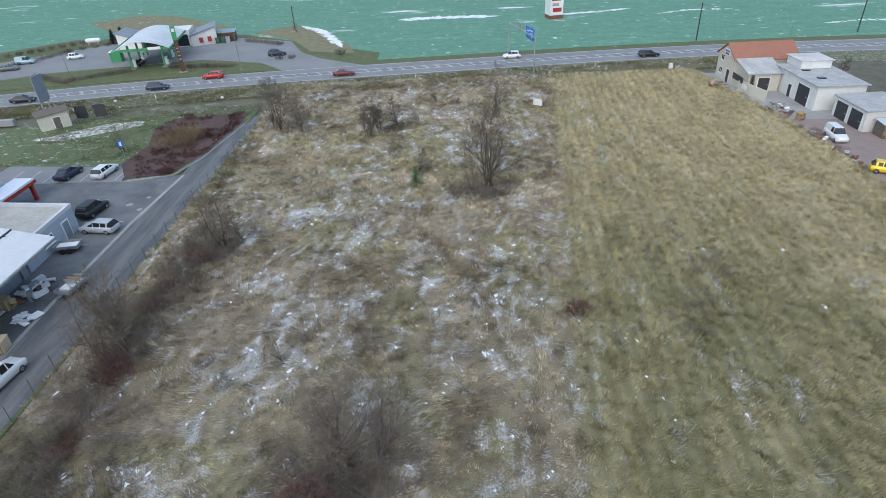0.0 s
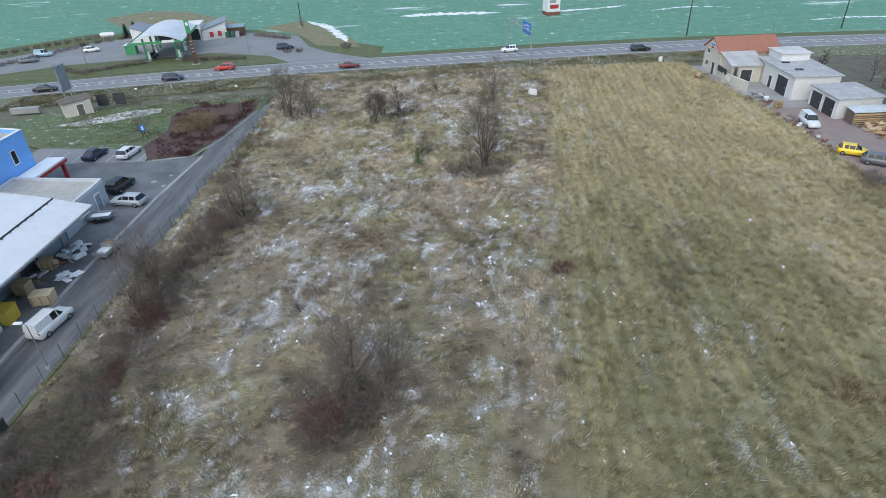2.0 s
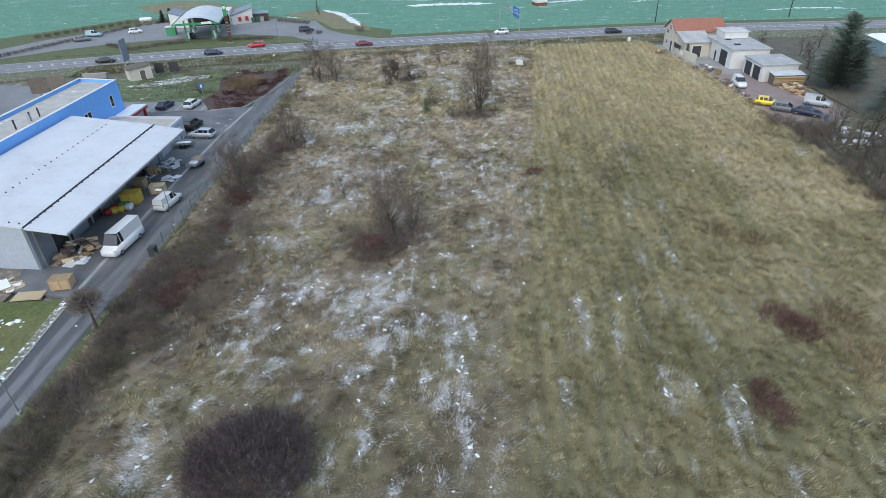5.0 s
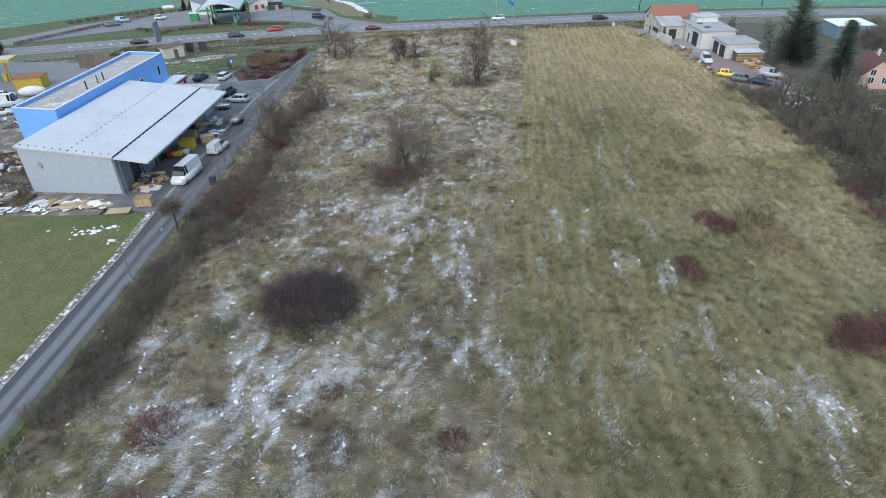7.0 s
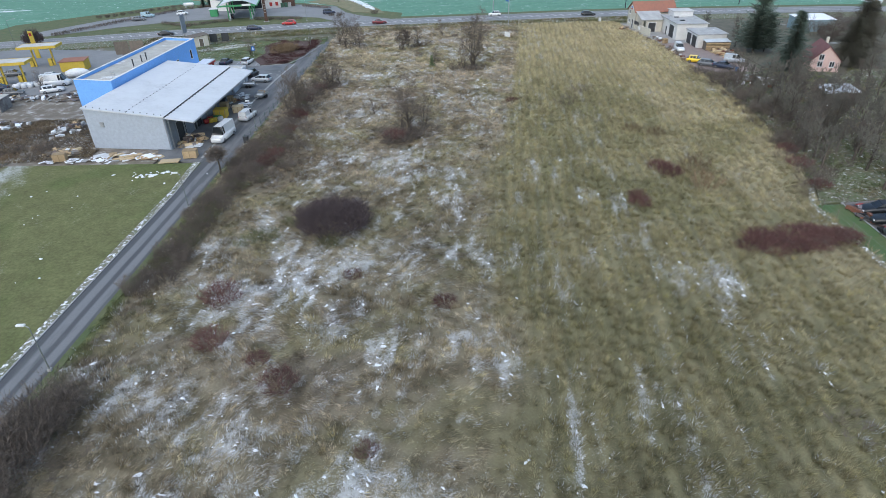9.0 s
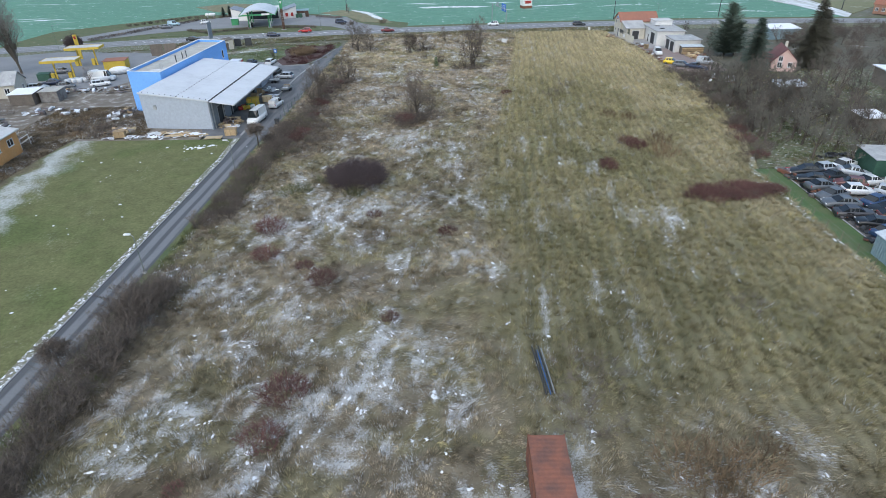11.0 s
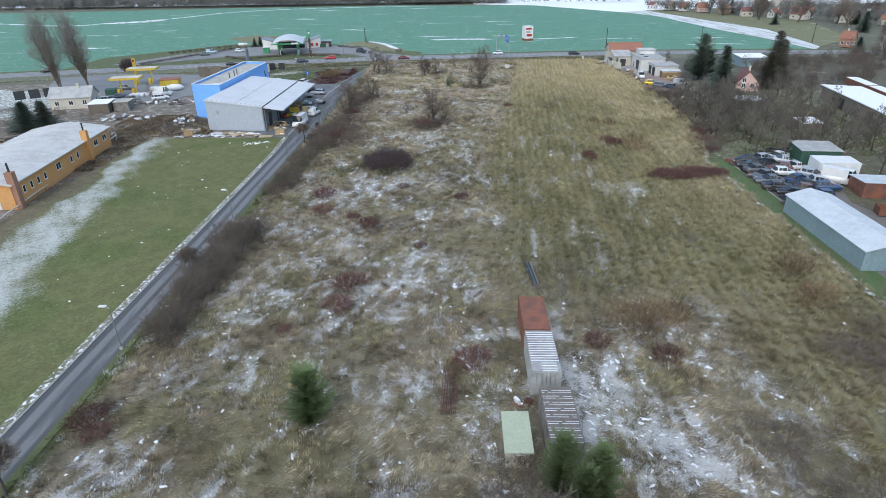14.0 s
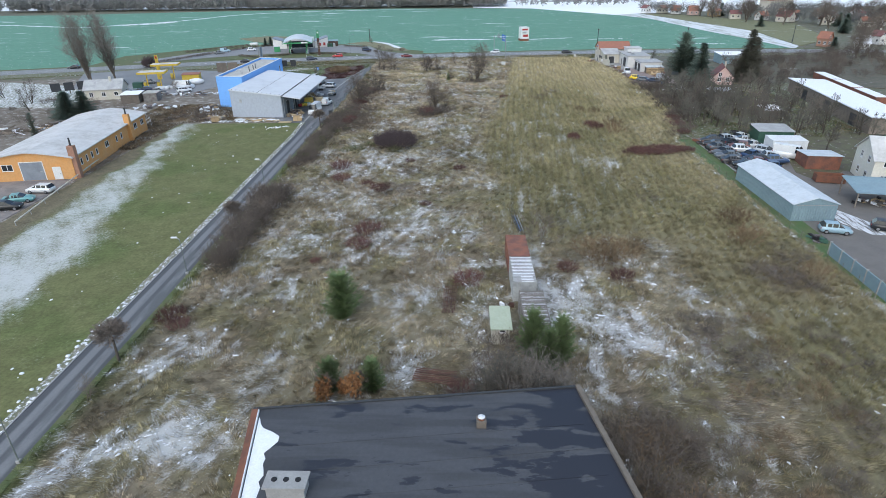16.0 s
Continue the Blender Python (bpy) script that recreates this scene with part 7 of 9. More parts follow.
for i in range(12):
    s = random.uniform(0.7, 1.0)
    place(random.choice((SH_TAN, SH_B)), random.uniform(20, 42), random.uniform(-100, -74), s, None, s * 0.7)

# gardens and orchard in the east
for i in range(74):
    t = (i % 37) / 36
    x = 47 + 24 * random.random() + 14 * t
    y = -1 + 58 * t + random.uniform(-3, 5)
    s = random.uniform(0.9, 1.3)
    if x > 61 and y > 26:
        x, y, s = x - 12, y - 14, s * 0.85
    x = max(x, float(np.interp(y, EDGE_Y, EDGE_X)) + random.uniform(1.5, 4.0))
    ob = place(random.choice((ORCH, ORCH, ORCH, YOUNG)), x, y, s)
    ob["group"] = "garden trees"
for i in range(40):
    s = random.uniform(0.8, 1.4)
    t = random.random()
    ob = place(random.choice((SH_A, SH_B, SH_B, SCRUB)), float(np.interp(2 + 56 * t, EDGE_Y, EDGE_X)) + 5 * random.random(), 2 + 56 * t, s, None, s * 0.9)
    ob["group"] = "garden hedge"
for x, y in ((70.0, -12.0), (72.0, 2.0), (78.0, 10.0), (82.0, -6.0), (69.0, -2.0), (84.0, 20.0), (92.0, 40.0), (70.0, 84.0), (74.0, 92.0), (78.0, 103.0), (72.0, 110.0), (86.0, 110.0), (96.0, 88.0), (110.0, 90.0), (118.0, 76.0)):
    place(ORCH, x, y, random.uniform(0.8, 1.2))
for x, y, s in ((58, 22, 1.2), (62, 28, 1.25), (60, 36, 1.2), (64, 40, 1.1), (66, 46, 1.15), (62, 47, 1.2), (67, 52, 1.1), (58, 42, 1.1), (64, 18, 1.2), (68, 24, 1.2), (70, 32, 1.0), (54, 30, 1.2), (56, 14, 1.2), (62, 9, 1.2), (68, 12, 1.2), (74, 18, 1.2), (86, 30, 1.1), (90, 48, 1.1), (96, 52, 1.0), (84, 12, 1.2), (78, 4, 1.2), (80, 22, 1.0), (66, 34, 1.2), (59, 54, 1.1), (63, 52, 1.2)):
    ob = place(ORCH, x, y, s)
    ob["group"] = "garden trees"
for i in range(8):
    s = random.uniform(1.0, 1.8)
    ob = place(random.choice((SH_A, SH_B)), random.uniform(105, 165), random.uniform(70, 118), s)
    ob["group"] = "thickets east of the road"

for i in range(46):
    s = random.uniform(1.3, 2.4)
    x = random.uniform(96, 168)
    ob = place(random.choice((SCRUB, SH_B, SCRUB)), x, 66 + 0.30 * (x - 96) + random.uniform(-6, 34), s, None, s * random.uniform(0.8, 1.2))
    ob["group"] = "thickets east of the road"
for x, y, s in ((150, 128, 0.5), (196, 200, 0.6), (205, 214, 0.7), (172, 240, 0.5), (182, 322, 0.7), (228, 208, 0.7), (246, 226, 0.6), (214, 236, 0.6)):
    place(SPRUCE, x, y, s * 1.2, None, s, "dark spruce between the village gardens")

random.seed(77)
for i in range(46):
    y = random.uniform(-1, 56)
    x = max(float(np.interp(y, EDGE_Y, EDGE_X)) + 2.0, random.uniform(50, 84))
    if 57 < x < 67 and y < 2 or abs(x - 79) < 5 and y > 52:
        continue
    ob = place(random.choice((ORCH, ORCH, YOUNG)), x, y, random.uniform(0.85, 1.25))
    ob["group"] = "garden trees"
for x, y, s in ((190, 250, 1.7), (176, 268, 1.6), (206, 240, 1.8), (222, 214, 1.8), (236, 222, 1.7), (168, 300, 1.6), (184, 286, 1.5), (200, 220, 1.6), (214, 200, 1.5), (160, 128, 1.3), (174, 146, 1.4), (190, 164, 1.5), (150, 112, 1.2), (240, 250, 1.7), (226, 246, 1.6), (196, 306, 1.5), (180, 330, 1.5), (166, 318, 1.4)):
    ob = place(BIG, x, y, s)
    ob["group"] = "village trees"
for i in range(26):
    s = random.uniform(0.7, 1.5)
    ob = place(random.choice((SCRUB, SH_B, SH_A)), random.uniform(-128, -92), random.uniform(2, 44), s, None, s * 0.8)
    ob["group"] = "scrub in the western yard"
for x, y, s in ((-133, 34, 1.2), (-129, 22, 1.0), (-124, 40, 1.1), (-118, 30, 0.9), (-138, 48, 1.2), (-126, 10, 1.0), (-90, 58, 0.6)):
    place(YOUNG, x, y, s * 1.3)

# poplars and scrub in the west
POPLAR = bare_tree("poplar", "tall narrow leafless poplar by the road", 19.0, 61, 0.30, 4, 4, 0.16, 0.05, limbs=18, bend=0.10, twig="twig_pale", splay=0.07, fine=0.022)
for x, y, turn in ((-121.0, 65.6, 0), (-116.0, 70.6, 100)):
    ob = place(POPLAR, x, y)
    ob.matrix_basis = pose(x, y, -0.1, 0, -6, 0) @ pose(0, 0, 0, 0, 0, turn) @ Matrix.Diagonal((0.95, 0.95, 1.05, 1))
for i in range(34):
    s = random.uniform(0.45, 0.9)
    ob = place(random.choice((SH_A, SH_TAN, SH_B)), -66 + random.uniform(-10, 4), random.uniform(8, 32), s, None, s * 0.6)
    ob["group"] = "scrub on the waste ground"
for i in range(16):
    s = random.uniform(0.4, 0.6)
    ob = place(random.choice((SH_A, SH_TAN, SH_B)), -71.5 - 0.12 * i + random.uniform(0, 1.5), -24 + 2.0 * i, s, None, s * 0.6)
    ob["group"] = "scrub on the waste ground"
place(SH_DARK, -122.0, 106.0, 0.6, None, 1.3)
# clipped dark hedges of the green station
HEDGE = shrub("hedge", "low clipped dark brown hedge", 1.3, 1.5, 71, 34, "twig", fork=3, thick=0.025, depth=1, fine=0.022)
for a, b, n in (((-96, 134.5), (-86, 128.6), 6), ((-86, 130.5), (-76, 137.0), 7), ((-66, 138.6), (-52, 138.2), 10), ((-56, 165.6), (-46, 160.0), 7), ((-42, 143.4), (-39, 143.8), 2), ((-124, 119), (-104, 160), 22), ((-104, 162), (-92, 172), 6), ((-126, 150), (-106, 172), 12)):
    for i in range(n):
        t = i / max(1, n - 1)
        ob = place(HEDGE, a[0] + (b[0] - a[0]) * t, a[1] + (b[1] - a[1]) * t, 0.95)
        ob["group"] = "station hedges"
place(HEDGE, -27.6, 146.8, 1.3)
place(YOUNG, -45.0, 176.0, 0.7)
# bushes on the road verge
for i in range(18):
    s = random.uniform(0.35, 0.7)
    x = random.uniform(-30, 44)
    ob = place(random.choice((SH_A, SH_TAN, SH_B)), x, 106 + 0.05 * x + random.uniform(-4, 8), s, None, s * 0.6)
    ob["group"] = "weeds on the verge"


# far woods and village
def woods(name, label, line, n, depth, height, seed, material="forest", leaves=70, grain=0.06):
    """A belt of many small bare crowns in one mesh."""
    rng = np.random.default_rng(seed)
    P = np.array(line)
    s = np.sort(rng.random(n)) * (len(P) - 1)
    i = np.minimum(s.astype(int), len(P) - 2)
    c = P[i] + (P[i + 1] - P[i]) * (s - i)[:, None]
    c[:, 1] += rng.random(n) * depth
    H = height * (0.6 + 0.6 * rng.random(n))
    k = leaves
    v = rng.normal(size=(n, k, 3))
    v = v / np.linalg.norm(v, axis=2, keepdims=True) * (0.3 + 0.7 * rng.random((n, k, 1)))
    cen = np.empty((n, k, 3))
    cen[..., 0] = c[:, None, 0] + v[..., 0] * H[:, None] * 0.34
    cen[..., 1] = c[:, None, 1] + v[..., 1] * H[:, None] * 0.34
    cen[..., 2] = H[:, None] * 0.56 + v[..., 2] * H[:, None] * 0.44 + P[0, 2] if P.shape[1] > 2 else H[:, None] * 0.56 + v[..., 2] * H[:, None] * 0.44
    cen = cen.reshape(-1, 3)
    a, b = rng.normal(size=cen.shape) * height * grain, rng.normal(size=cen.shape) * height * grain
    pts = np.stack([cen - a, cen + b, cen + a], axis=1).reshape(-1, 3)
    return tagged(link(name, fast_mesh(name, pts, np.arange(len(pts)).reshape(-1, 3)), material), label, "trees", "", "stuff")


woods("far_woods", "leafless wood at the edge of the fields, greyed for haze", [(-900, 470), (-420, 458), (-216, 456), (-60, 456), (40, 456)], 1500, 45, 12, 81, "forest", 150, 0.05)
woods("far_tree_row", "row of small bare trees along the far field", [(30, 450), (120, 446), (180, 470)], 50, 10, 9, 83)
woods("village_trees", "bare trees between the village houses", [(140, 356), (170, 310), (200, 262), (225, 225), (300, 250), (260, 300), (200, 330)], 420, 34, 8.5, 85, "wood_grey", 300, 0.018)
woods("garden_thicket", "dark leafless thicket beyond the gardens", [(96, 84), (130, 98), (165, 112)], 170, 20, 4.0, 87, "twig", 330, 0.015)
woods("far_garden_trees", "bare trees between the far plots", [(110, 60), (150, 90), (200, 120), (230, 180)], 80, 30, 6.0, 89, "twig", 330, 0.014)

# brush along the eastern edge, before the shed, and beside the flat roof
random.seed(31)
for i in range(46):
    yy = random.uniform(-1, 62)
    s = random.uniform(0.5, 0.95)
    ob = place(random.choice((SH_A, SH_RED if yy < 16 else SH_A, SH_B, SCRUB, SCRUB)), float(np.interp(yy, EDGE_Y, EDGE_X)) + random.uniform(-1.6, 2.0), yy, s, None, s * 0.75)
    ob["group"] = "brush at the meadow edge"
for x, y, s in ((2.2, -79.4, 1.15), (3.4, -79.6, 1.2), (1.0, -79.2, 1.0)):
    place(SH_B, x, y, s)
BRAMBLE = shrub("bramble", "pale grey tangle of bare briars leaning over the roof", 3.2, 3.4, 77, 40, "twig_pale", depth=2, fork=2, thick=0.013, fine=0.013)
for x, y, s, tn in ((3.0, -86.2, 1.15, 0), (6.2, -86.4, 1.05, 120), (4.6, -84.4, 1.0, 230)):
    place(BRAMBLE, x, y, s, tn, s)
for i in range(12):
    ob = place(random.choice((SH_B, SH_A)), random.uniform(-0.5, 7.0), random.uniform(-87.6, -83.2), random.uniform(0.9, 1.15))
    ob["group"] = "tangle at the flat roof"
for x, y, s, t in ((0.8, -86.4, 0.75, 10), (3.8, -84.6, 0.85, 80), (6.0, -87.2, 0.7, 200), (1.6, -84.8, 0.7, 290)):
    place(ORCH, x, y, s, t)
for i in range(16):
    s = random.uniform(1.0, 1.45)
    ob = place(random.choice((SH_A, SH_TAN, SH_A)), 9.0 + random.uniform(0, 6.5), -90 - random.uniform(0, 9), s, None, s * 0.9)
    ob["group"] = "thicket beside the flat roof"
for i in range(22):
    s = random.uniform(0.5, 0.9)
    ob = place(random.choice((SH_TAN, SH_A, SH_B)), -66 + random.uniform(-9, 5), random.uniform(12, 31), s, None, s * 0.6)
    ob["group"] = "scrub on the waste ground"

for i in range(30):
    s = random.uniform(0.8, 1.2)
    ob = place(random.choice((SH_A, SH_B, SH_TAN)), random.uniform(17, 36), random.uniform(-98, -73), s, None, s * 0.6)
    ob["group"] = "brown scrub in the south"

for i in range(14):
    s = random.uniform(0.35, 0.65)
    yy = random.uniform(62, 104)
    ob = place(random.choice((SH_A, SH_B, SH_TAN)), float(np.interp(yy, EDGE_Y, EDGE_X)) + random.uniform(-1.4, 0.4), yy, s, None, s * 0.8)
    ob["group"] = "brush at the meadow edge"

# ---- vehicles ----
CAR_KINDS = {  # length, width, height, bonnet height, stations of the glasshouse along the length from front to back
    "hatchback": (3.95, 1.70, 1.50, 0.95, (0.23, 0.04, -0.36, -0.475)),
    "estate": (4.55, 1.78, 1.50, 0.95, (0.22, 0.05, -0.38, -0.48)),
    "saloon": (4.60, 1.78, 1.46, 0.95, (0.22, 0.04, -0.20, -0.38)),
    "suv": (4.40, 1.84, 1.70, 1.05, (0.24, 0.09, -0.39, -0.48)),
    "small_van": (4.40, 1.76, 1.82, 1.05, (0.24, 0.10, -0.47, -0.495)),
    "van": (5.90, 2.02, 2.52, 1.25, (0.36, 0.24, -0.488, -0.495)),
}
CAR_MESH = {}


def loft(rings):
    n = len(rings[0])
    v = [p for r in rings for p in r]
    f = [tuple(range(n))[::-1], tuple(range(len(v) - n, len(v)))]
    for i in range(len(rings) - 1):
        for k in range(n):
            a, b = i * n + k, i * n + (k + 1) % n
            f.append((a, b, b + n, a + n))
    return v, f


def car_meshes(kind):
    if kind in CAR_MESH:
        return CAR_MESH[kind]
    L, W, H, B, g = CAR_KINDS[kind]
    w = W / 2

    def ring(x, z0, z1, hw):
        zm = z0 + (z1 - z0) * 0.55
        return [(x, -hw * 0.86, z0), (x, -hw, z0 + 0.14), (x, -hw * 1.0, zm), (x, -hw * 0.93, z1 - 0.03), (x, -hw * 0.80, z1), (x, hw * 0.80, z1), (x, hw * 0.93, z1 - 0.03), (x, hw, zm), (x, hw, z0 + 0.14), (x, hw * 0.86, z0)]
    sh = B + 0.05
    body = loft([ring(-0.5 * L, 0.42, sh - 0.16, w * 0.86), ring(-0.47 * L, 0.26, sh, w * 0.97), ring(-0.28 * L, 0.20, sh, w), ring(g[0] * L, 0.20, sh - 0.01, w), ring(0.36 * L, 0.20, B - 0.08, w * 0.98), ring(0.47 * L, 0.24, B - 0.22, w * 0.92), ring(0.5 * L, 0.36, B - 0.34, w * 0.78)])

    def gring(x, z0, z1, hw0, hw1):
        return [(x, -hw0, z0), (x, -hw1, z1), (x, hw1, z1), (x, hw0, z0)]
    zr = H - 0.05
    x0, x1, x2, x3 = (k * L for k in g)
    v = [(x0, -w * 0.86, sh - 0.02), (x0, w * 0.86, sh - 0.02), (x1, -w * 0.72, zr), (x1, w * 0.72, zr), (x2, -w * 0.72, zr), (x2, w * 0.72, zr), (x3, -w * 0.84, sh - 0.02), (x3, w * 0.84, sh - 0.02)]
    cabin = (v, [(0, 1, 3, 2), (2, 3, 5, 4), (4, 5, 7, 6), (0, 2, 4, 6), (1, 7, 5, 3), (0, 6, 7, 1)])
    rv = [(x1 + 0.05, -w * 0.70, zr + 0.004), (x1 + 0.05, w * 0.70, zr + 0.004), (x2 - 0.03, w * 0.70, zr + 0.004), (x2 - 0.03, -w * 0.70, zr + 0.004)]
    roof = (rv + [(a, b * 0.94, H) for a, b, c in rv], [(0, 1, 2, 3), (4, 7, 6, 5), (0, 4, 5, 1), (1, 5, 6, 2), (2, 6, 7, 3), (3, 7, 4, 0)])
    out = {"body": body, "cabin": cabin, "roof": roof}
    # pillars, and the blind sides of vans
    pil, pf = [], []

    def slab(q):
        i = len(pil)
        pil.extend(q)
        pf.append((i, i + 1, i + 2, i + 3))
    marks = (x1 - 0.04, (x1 + x2) / 2, x2 + 0.12)
    for sg in (-1, 1):
        e = 0.006 * sg
        for k, x in enumerate(marks):
            t = 0.05 if k < 2 else 0.12
            slab([(x - t, sg * w * 0.855 + e, sh), (x + t, sg * w * 0.855 + e, sh), (x + t, sg * w * 0.722 + e, zr), (x - t, sg * w * 0.722 + e, zr)])
        if kind in ("small_van", "van"):
            xa = x1 - (0.75 if kind == "small_van" else 0.55)
            slab([(x3 + 0.02, sg * w * 0.855 + e, sh), (xa, sg * w * 0.862 + e, sh), (xa, sg * w * 0.724 + e, zr), (x2, sg * w * 0.724 + e, zr)])
    if kind in ("small_van", "van"):
        slab([(x3 - 0.006, -w * 0.84, sh), (x3 - 0.006, w * 0.84, sh), (x2 - 0.006, w * 0.72, zr), (x2 - 0.006, -w * 0.72, zr)])
    for i, q in enumerate(pf):
        out["pillar %d" % i] = ([pil[n] for n in q], [(0, 1, 2, 3)])
    CAR_MESH[kind] = {k: None for k in out}
    for k, (vv, ff) in out.items():
        me = bpy.data.meshes.new(k)
        me.from_pydata(vv, [], ff)
        bm = bmesh.new()
        bm.from_mesh(me)
        bmesh.ops.recalc_face_normals(bm, faces=bm.faces[:])
        if k == "body":
            for f in bm.faces:
                f.smooth = True
        bm.to_mesh(me)
        bm.free()
        CAR_MESH[kind][k] = me
    return CAR_MESH[kind]


def wheel_meshes():
    if "wheel" not in CAR_MESH:
        out = []
        for r, d, name in ((0.31, 0.20, "tyre"), (0.20, 0.215, "rim")):
            bm = bmesh.new()
            bmesh.ops.create_cone(bm, cap_ends=True, segments=14, radius1=r, radius2=r, depth=d, matrix=pose(0, 0, 0, 90))
            me = bpy.data.meshes.new(name)
            bm.to_mesh(me)
            bm.free()
            me.materials.append(MAT[name])
            out.append(me)
        CAR_MESH["wheel"] = out
    return CAR_MESH["wheel"]


def child(name, me, parent, at=(0, 0, 0)):
    ob = new(name, me)
    ob.parent = parent
    ob.location = at
    return ob


def car(kind, colour, x, y, turn, label, z=0.06, group="", wreck=False, tip=0.0, category="car"):
    """A car that stands at x, y and faces along turn (0: east, 90: north)."""
    me = car_meshes(kind)
    L, W, H, B, g = CAR_KINDS[kind]
    name = {"van": "van", "small_van": "van"}.get(kind, "car")
    t = new(name)
    t.matrix_world = pose(x, y, z, 0, tip, turn)
    tagged(t, label, "van" if name == "van" else category, group)
    paint = car_paint(colour)
    for k in me:
        if k == "cabin":
            continue
        m = me[k].copy()
        m.materials.append(paint)
        child("bodywork" if k == "body" else k.split()[0], m, t)
    glass = me["cabin"].copy()
    glass.materials.append(MAT["car_glass"])
    child("glasshouse", glass, t)
    tyre, rim = wheel_meshes()
    s = 1.0 if kind != "van" else 1.12
    if not wreck:
        for sx in (0.31, -0.30):
            for sy in (-1, 1):
                wob = child("wheel", tyre, t, (sx * L, sy * (W / 2 - 0.10), 0.31 * s))
                wob.scale = (s, 1, s)
                child("rim", rim, wob)
    for sy in (-1, 1):
        box("headlight", 0.465 * L, 0.487 * L, sy * W * 0.36 - 0.14, sy * W * 0.36 + 0.14, B - 0.36, B - 0.22, "lens", t)
        box("tail_light", -0.497 * L, -0.478 * L, sy * W * 0.40 - 0.08, sy * W * 0.40 + 0.08, B - 0.28, B - 0.04, "tail", t)
    return t


WHITE, SILVER, BLACK, NAVY, GREY, RED = (0.70, 0.71, 0.71), (0.42, 0.45, 0.48), (0.016, 0.018, 0.02), (0.02, 0.03, 0.06), (0.12, 0.13, 0.14), (0.40, 0.02, 0.02)
LIGHT_BLUE, YELLOW_C, BLUE_C, WINE, TEAL = (0.30, 0.43, 0.50), (0.78, 0.56, 0.03), (0.03, 0.10, 0.30), (0.14, 0.02, 0.025), (0.16, 0.36, 0.36)
car("saloon", NAVY, -56.1, 76.9, 84, "dark blue saloon car parked in a bay", 0.07)
car("estate", WHITE, -50.9, 77.2, 84, "white estate car parked in a bay", 0.07)
car("suv", BLACK, -46.2, 65.0, 82, "black off-road car parked beside the annex", 0.062)
car("estate", SILVER, -42.8, 60.1, 172, "silver estate car parked across the yard", 0.062)
car("small_van", WHITE, -38.0, 34.8, 82, "small white delivery van on the lane")
car("van", WHITE, -39.0, 24.6, 264, "large white panel van beside the hall")
car("estate", WHITE, -72.6, -33.6, 178, "white estate car before the orange warehouse", 0.03)
car("saloon", TEAL, -73.2, -38.2, 20, "pale green scrapped car on the gravel", 0.03)
car("estate", BLACK, -73.0, -41.4, 15, "black scrapped car with open bonnet", 0.03)
car("small_van", WHITE, 55.1, 81.0, 265, "white van parked on the gravel yard", 0.045)
car("hatchback", YELLOW_C, 54.9, 69.0, 330, "bright yellow hatchback with dark stripes", 0.045)
car("estate", GREY, 56.4, 65.4, 325, "dark grey scrapped car in the yard", 0.045)
car("saloon", NAVY, 58.9, 63.2, 318, "dark blue saloon car in the yard", 0.045)
car("small_van", SILVER, 63.2, 68.0, 320, "silver van beside the timber heap", 0.045)
car("hatchback", LIGHT_BLUE, 49.6, -50.8, 345, "light blue hatchback beside the steel shed", 0.04)
car("estate", BLACK, 57.2, -50.4, 330, "black car on the wet court", 0.04)
car("estate", SILVER, 57.6, -13.6, 315, "silver estate car in the scrapyard", 0.04)
car("van", WHITE, 60.6, -16.6, 320, "white van parked beside the red hut", 0.04)
car("small_van", LIGHT_BLUE, -108.4, 149.6, 12, "light blue van on the station forecourt", 0.075)
car("saloon", GREY, -108.6, 143.2, 20, "dark grey car on the station forecourt", 0.075)
car("hatchback", WHITE, -97.4, 153.0, 20, "white hatchback on the station forecourt", 0.075)
car("suv", NAVY, -43.6, 147.6, 15, "dark blue car by the station exit", 0.075)
car("estate", BLACK, -76.6, 143.6, 100, "black car at the fuel pumps", 0.075)
car("saloon", GREY, -104.5, 70.0, 10, "dark car at the yellow filling station", 0.04)
car("estate", SILVER, -100.0, 52.6, 15, "silver car beside the cottage", 0.04)
for k, (x, y, turn, kind, col, lab) in enumerate(((-96.0, 49.0, 20, "estate", SILVER, "silver car parked among building material"), (-93.6, 53.4, 15, "hatchback", GREY, "grey car parked by the cottage yard"), (-99.6, 57.0, 200, "saloon", NAVY, "dark blue car at the yellow station"),
                                                  (-88.6, 60.6, 10, "van", WHITE, "white van at the edge of the forecourt"), (-93.0, 66.6, 25, "hatchback", WHITE, "white car on the forecourt"), (-86.4, 55.2, 30, "estate", WHITE, "white car beside big bags"))):
    car(kind, col, x, y, turn, lab, 0.04)
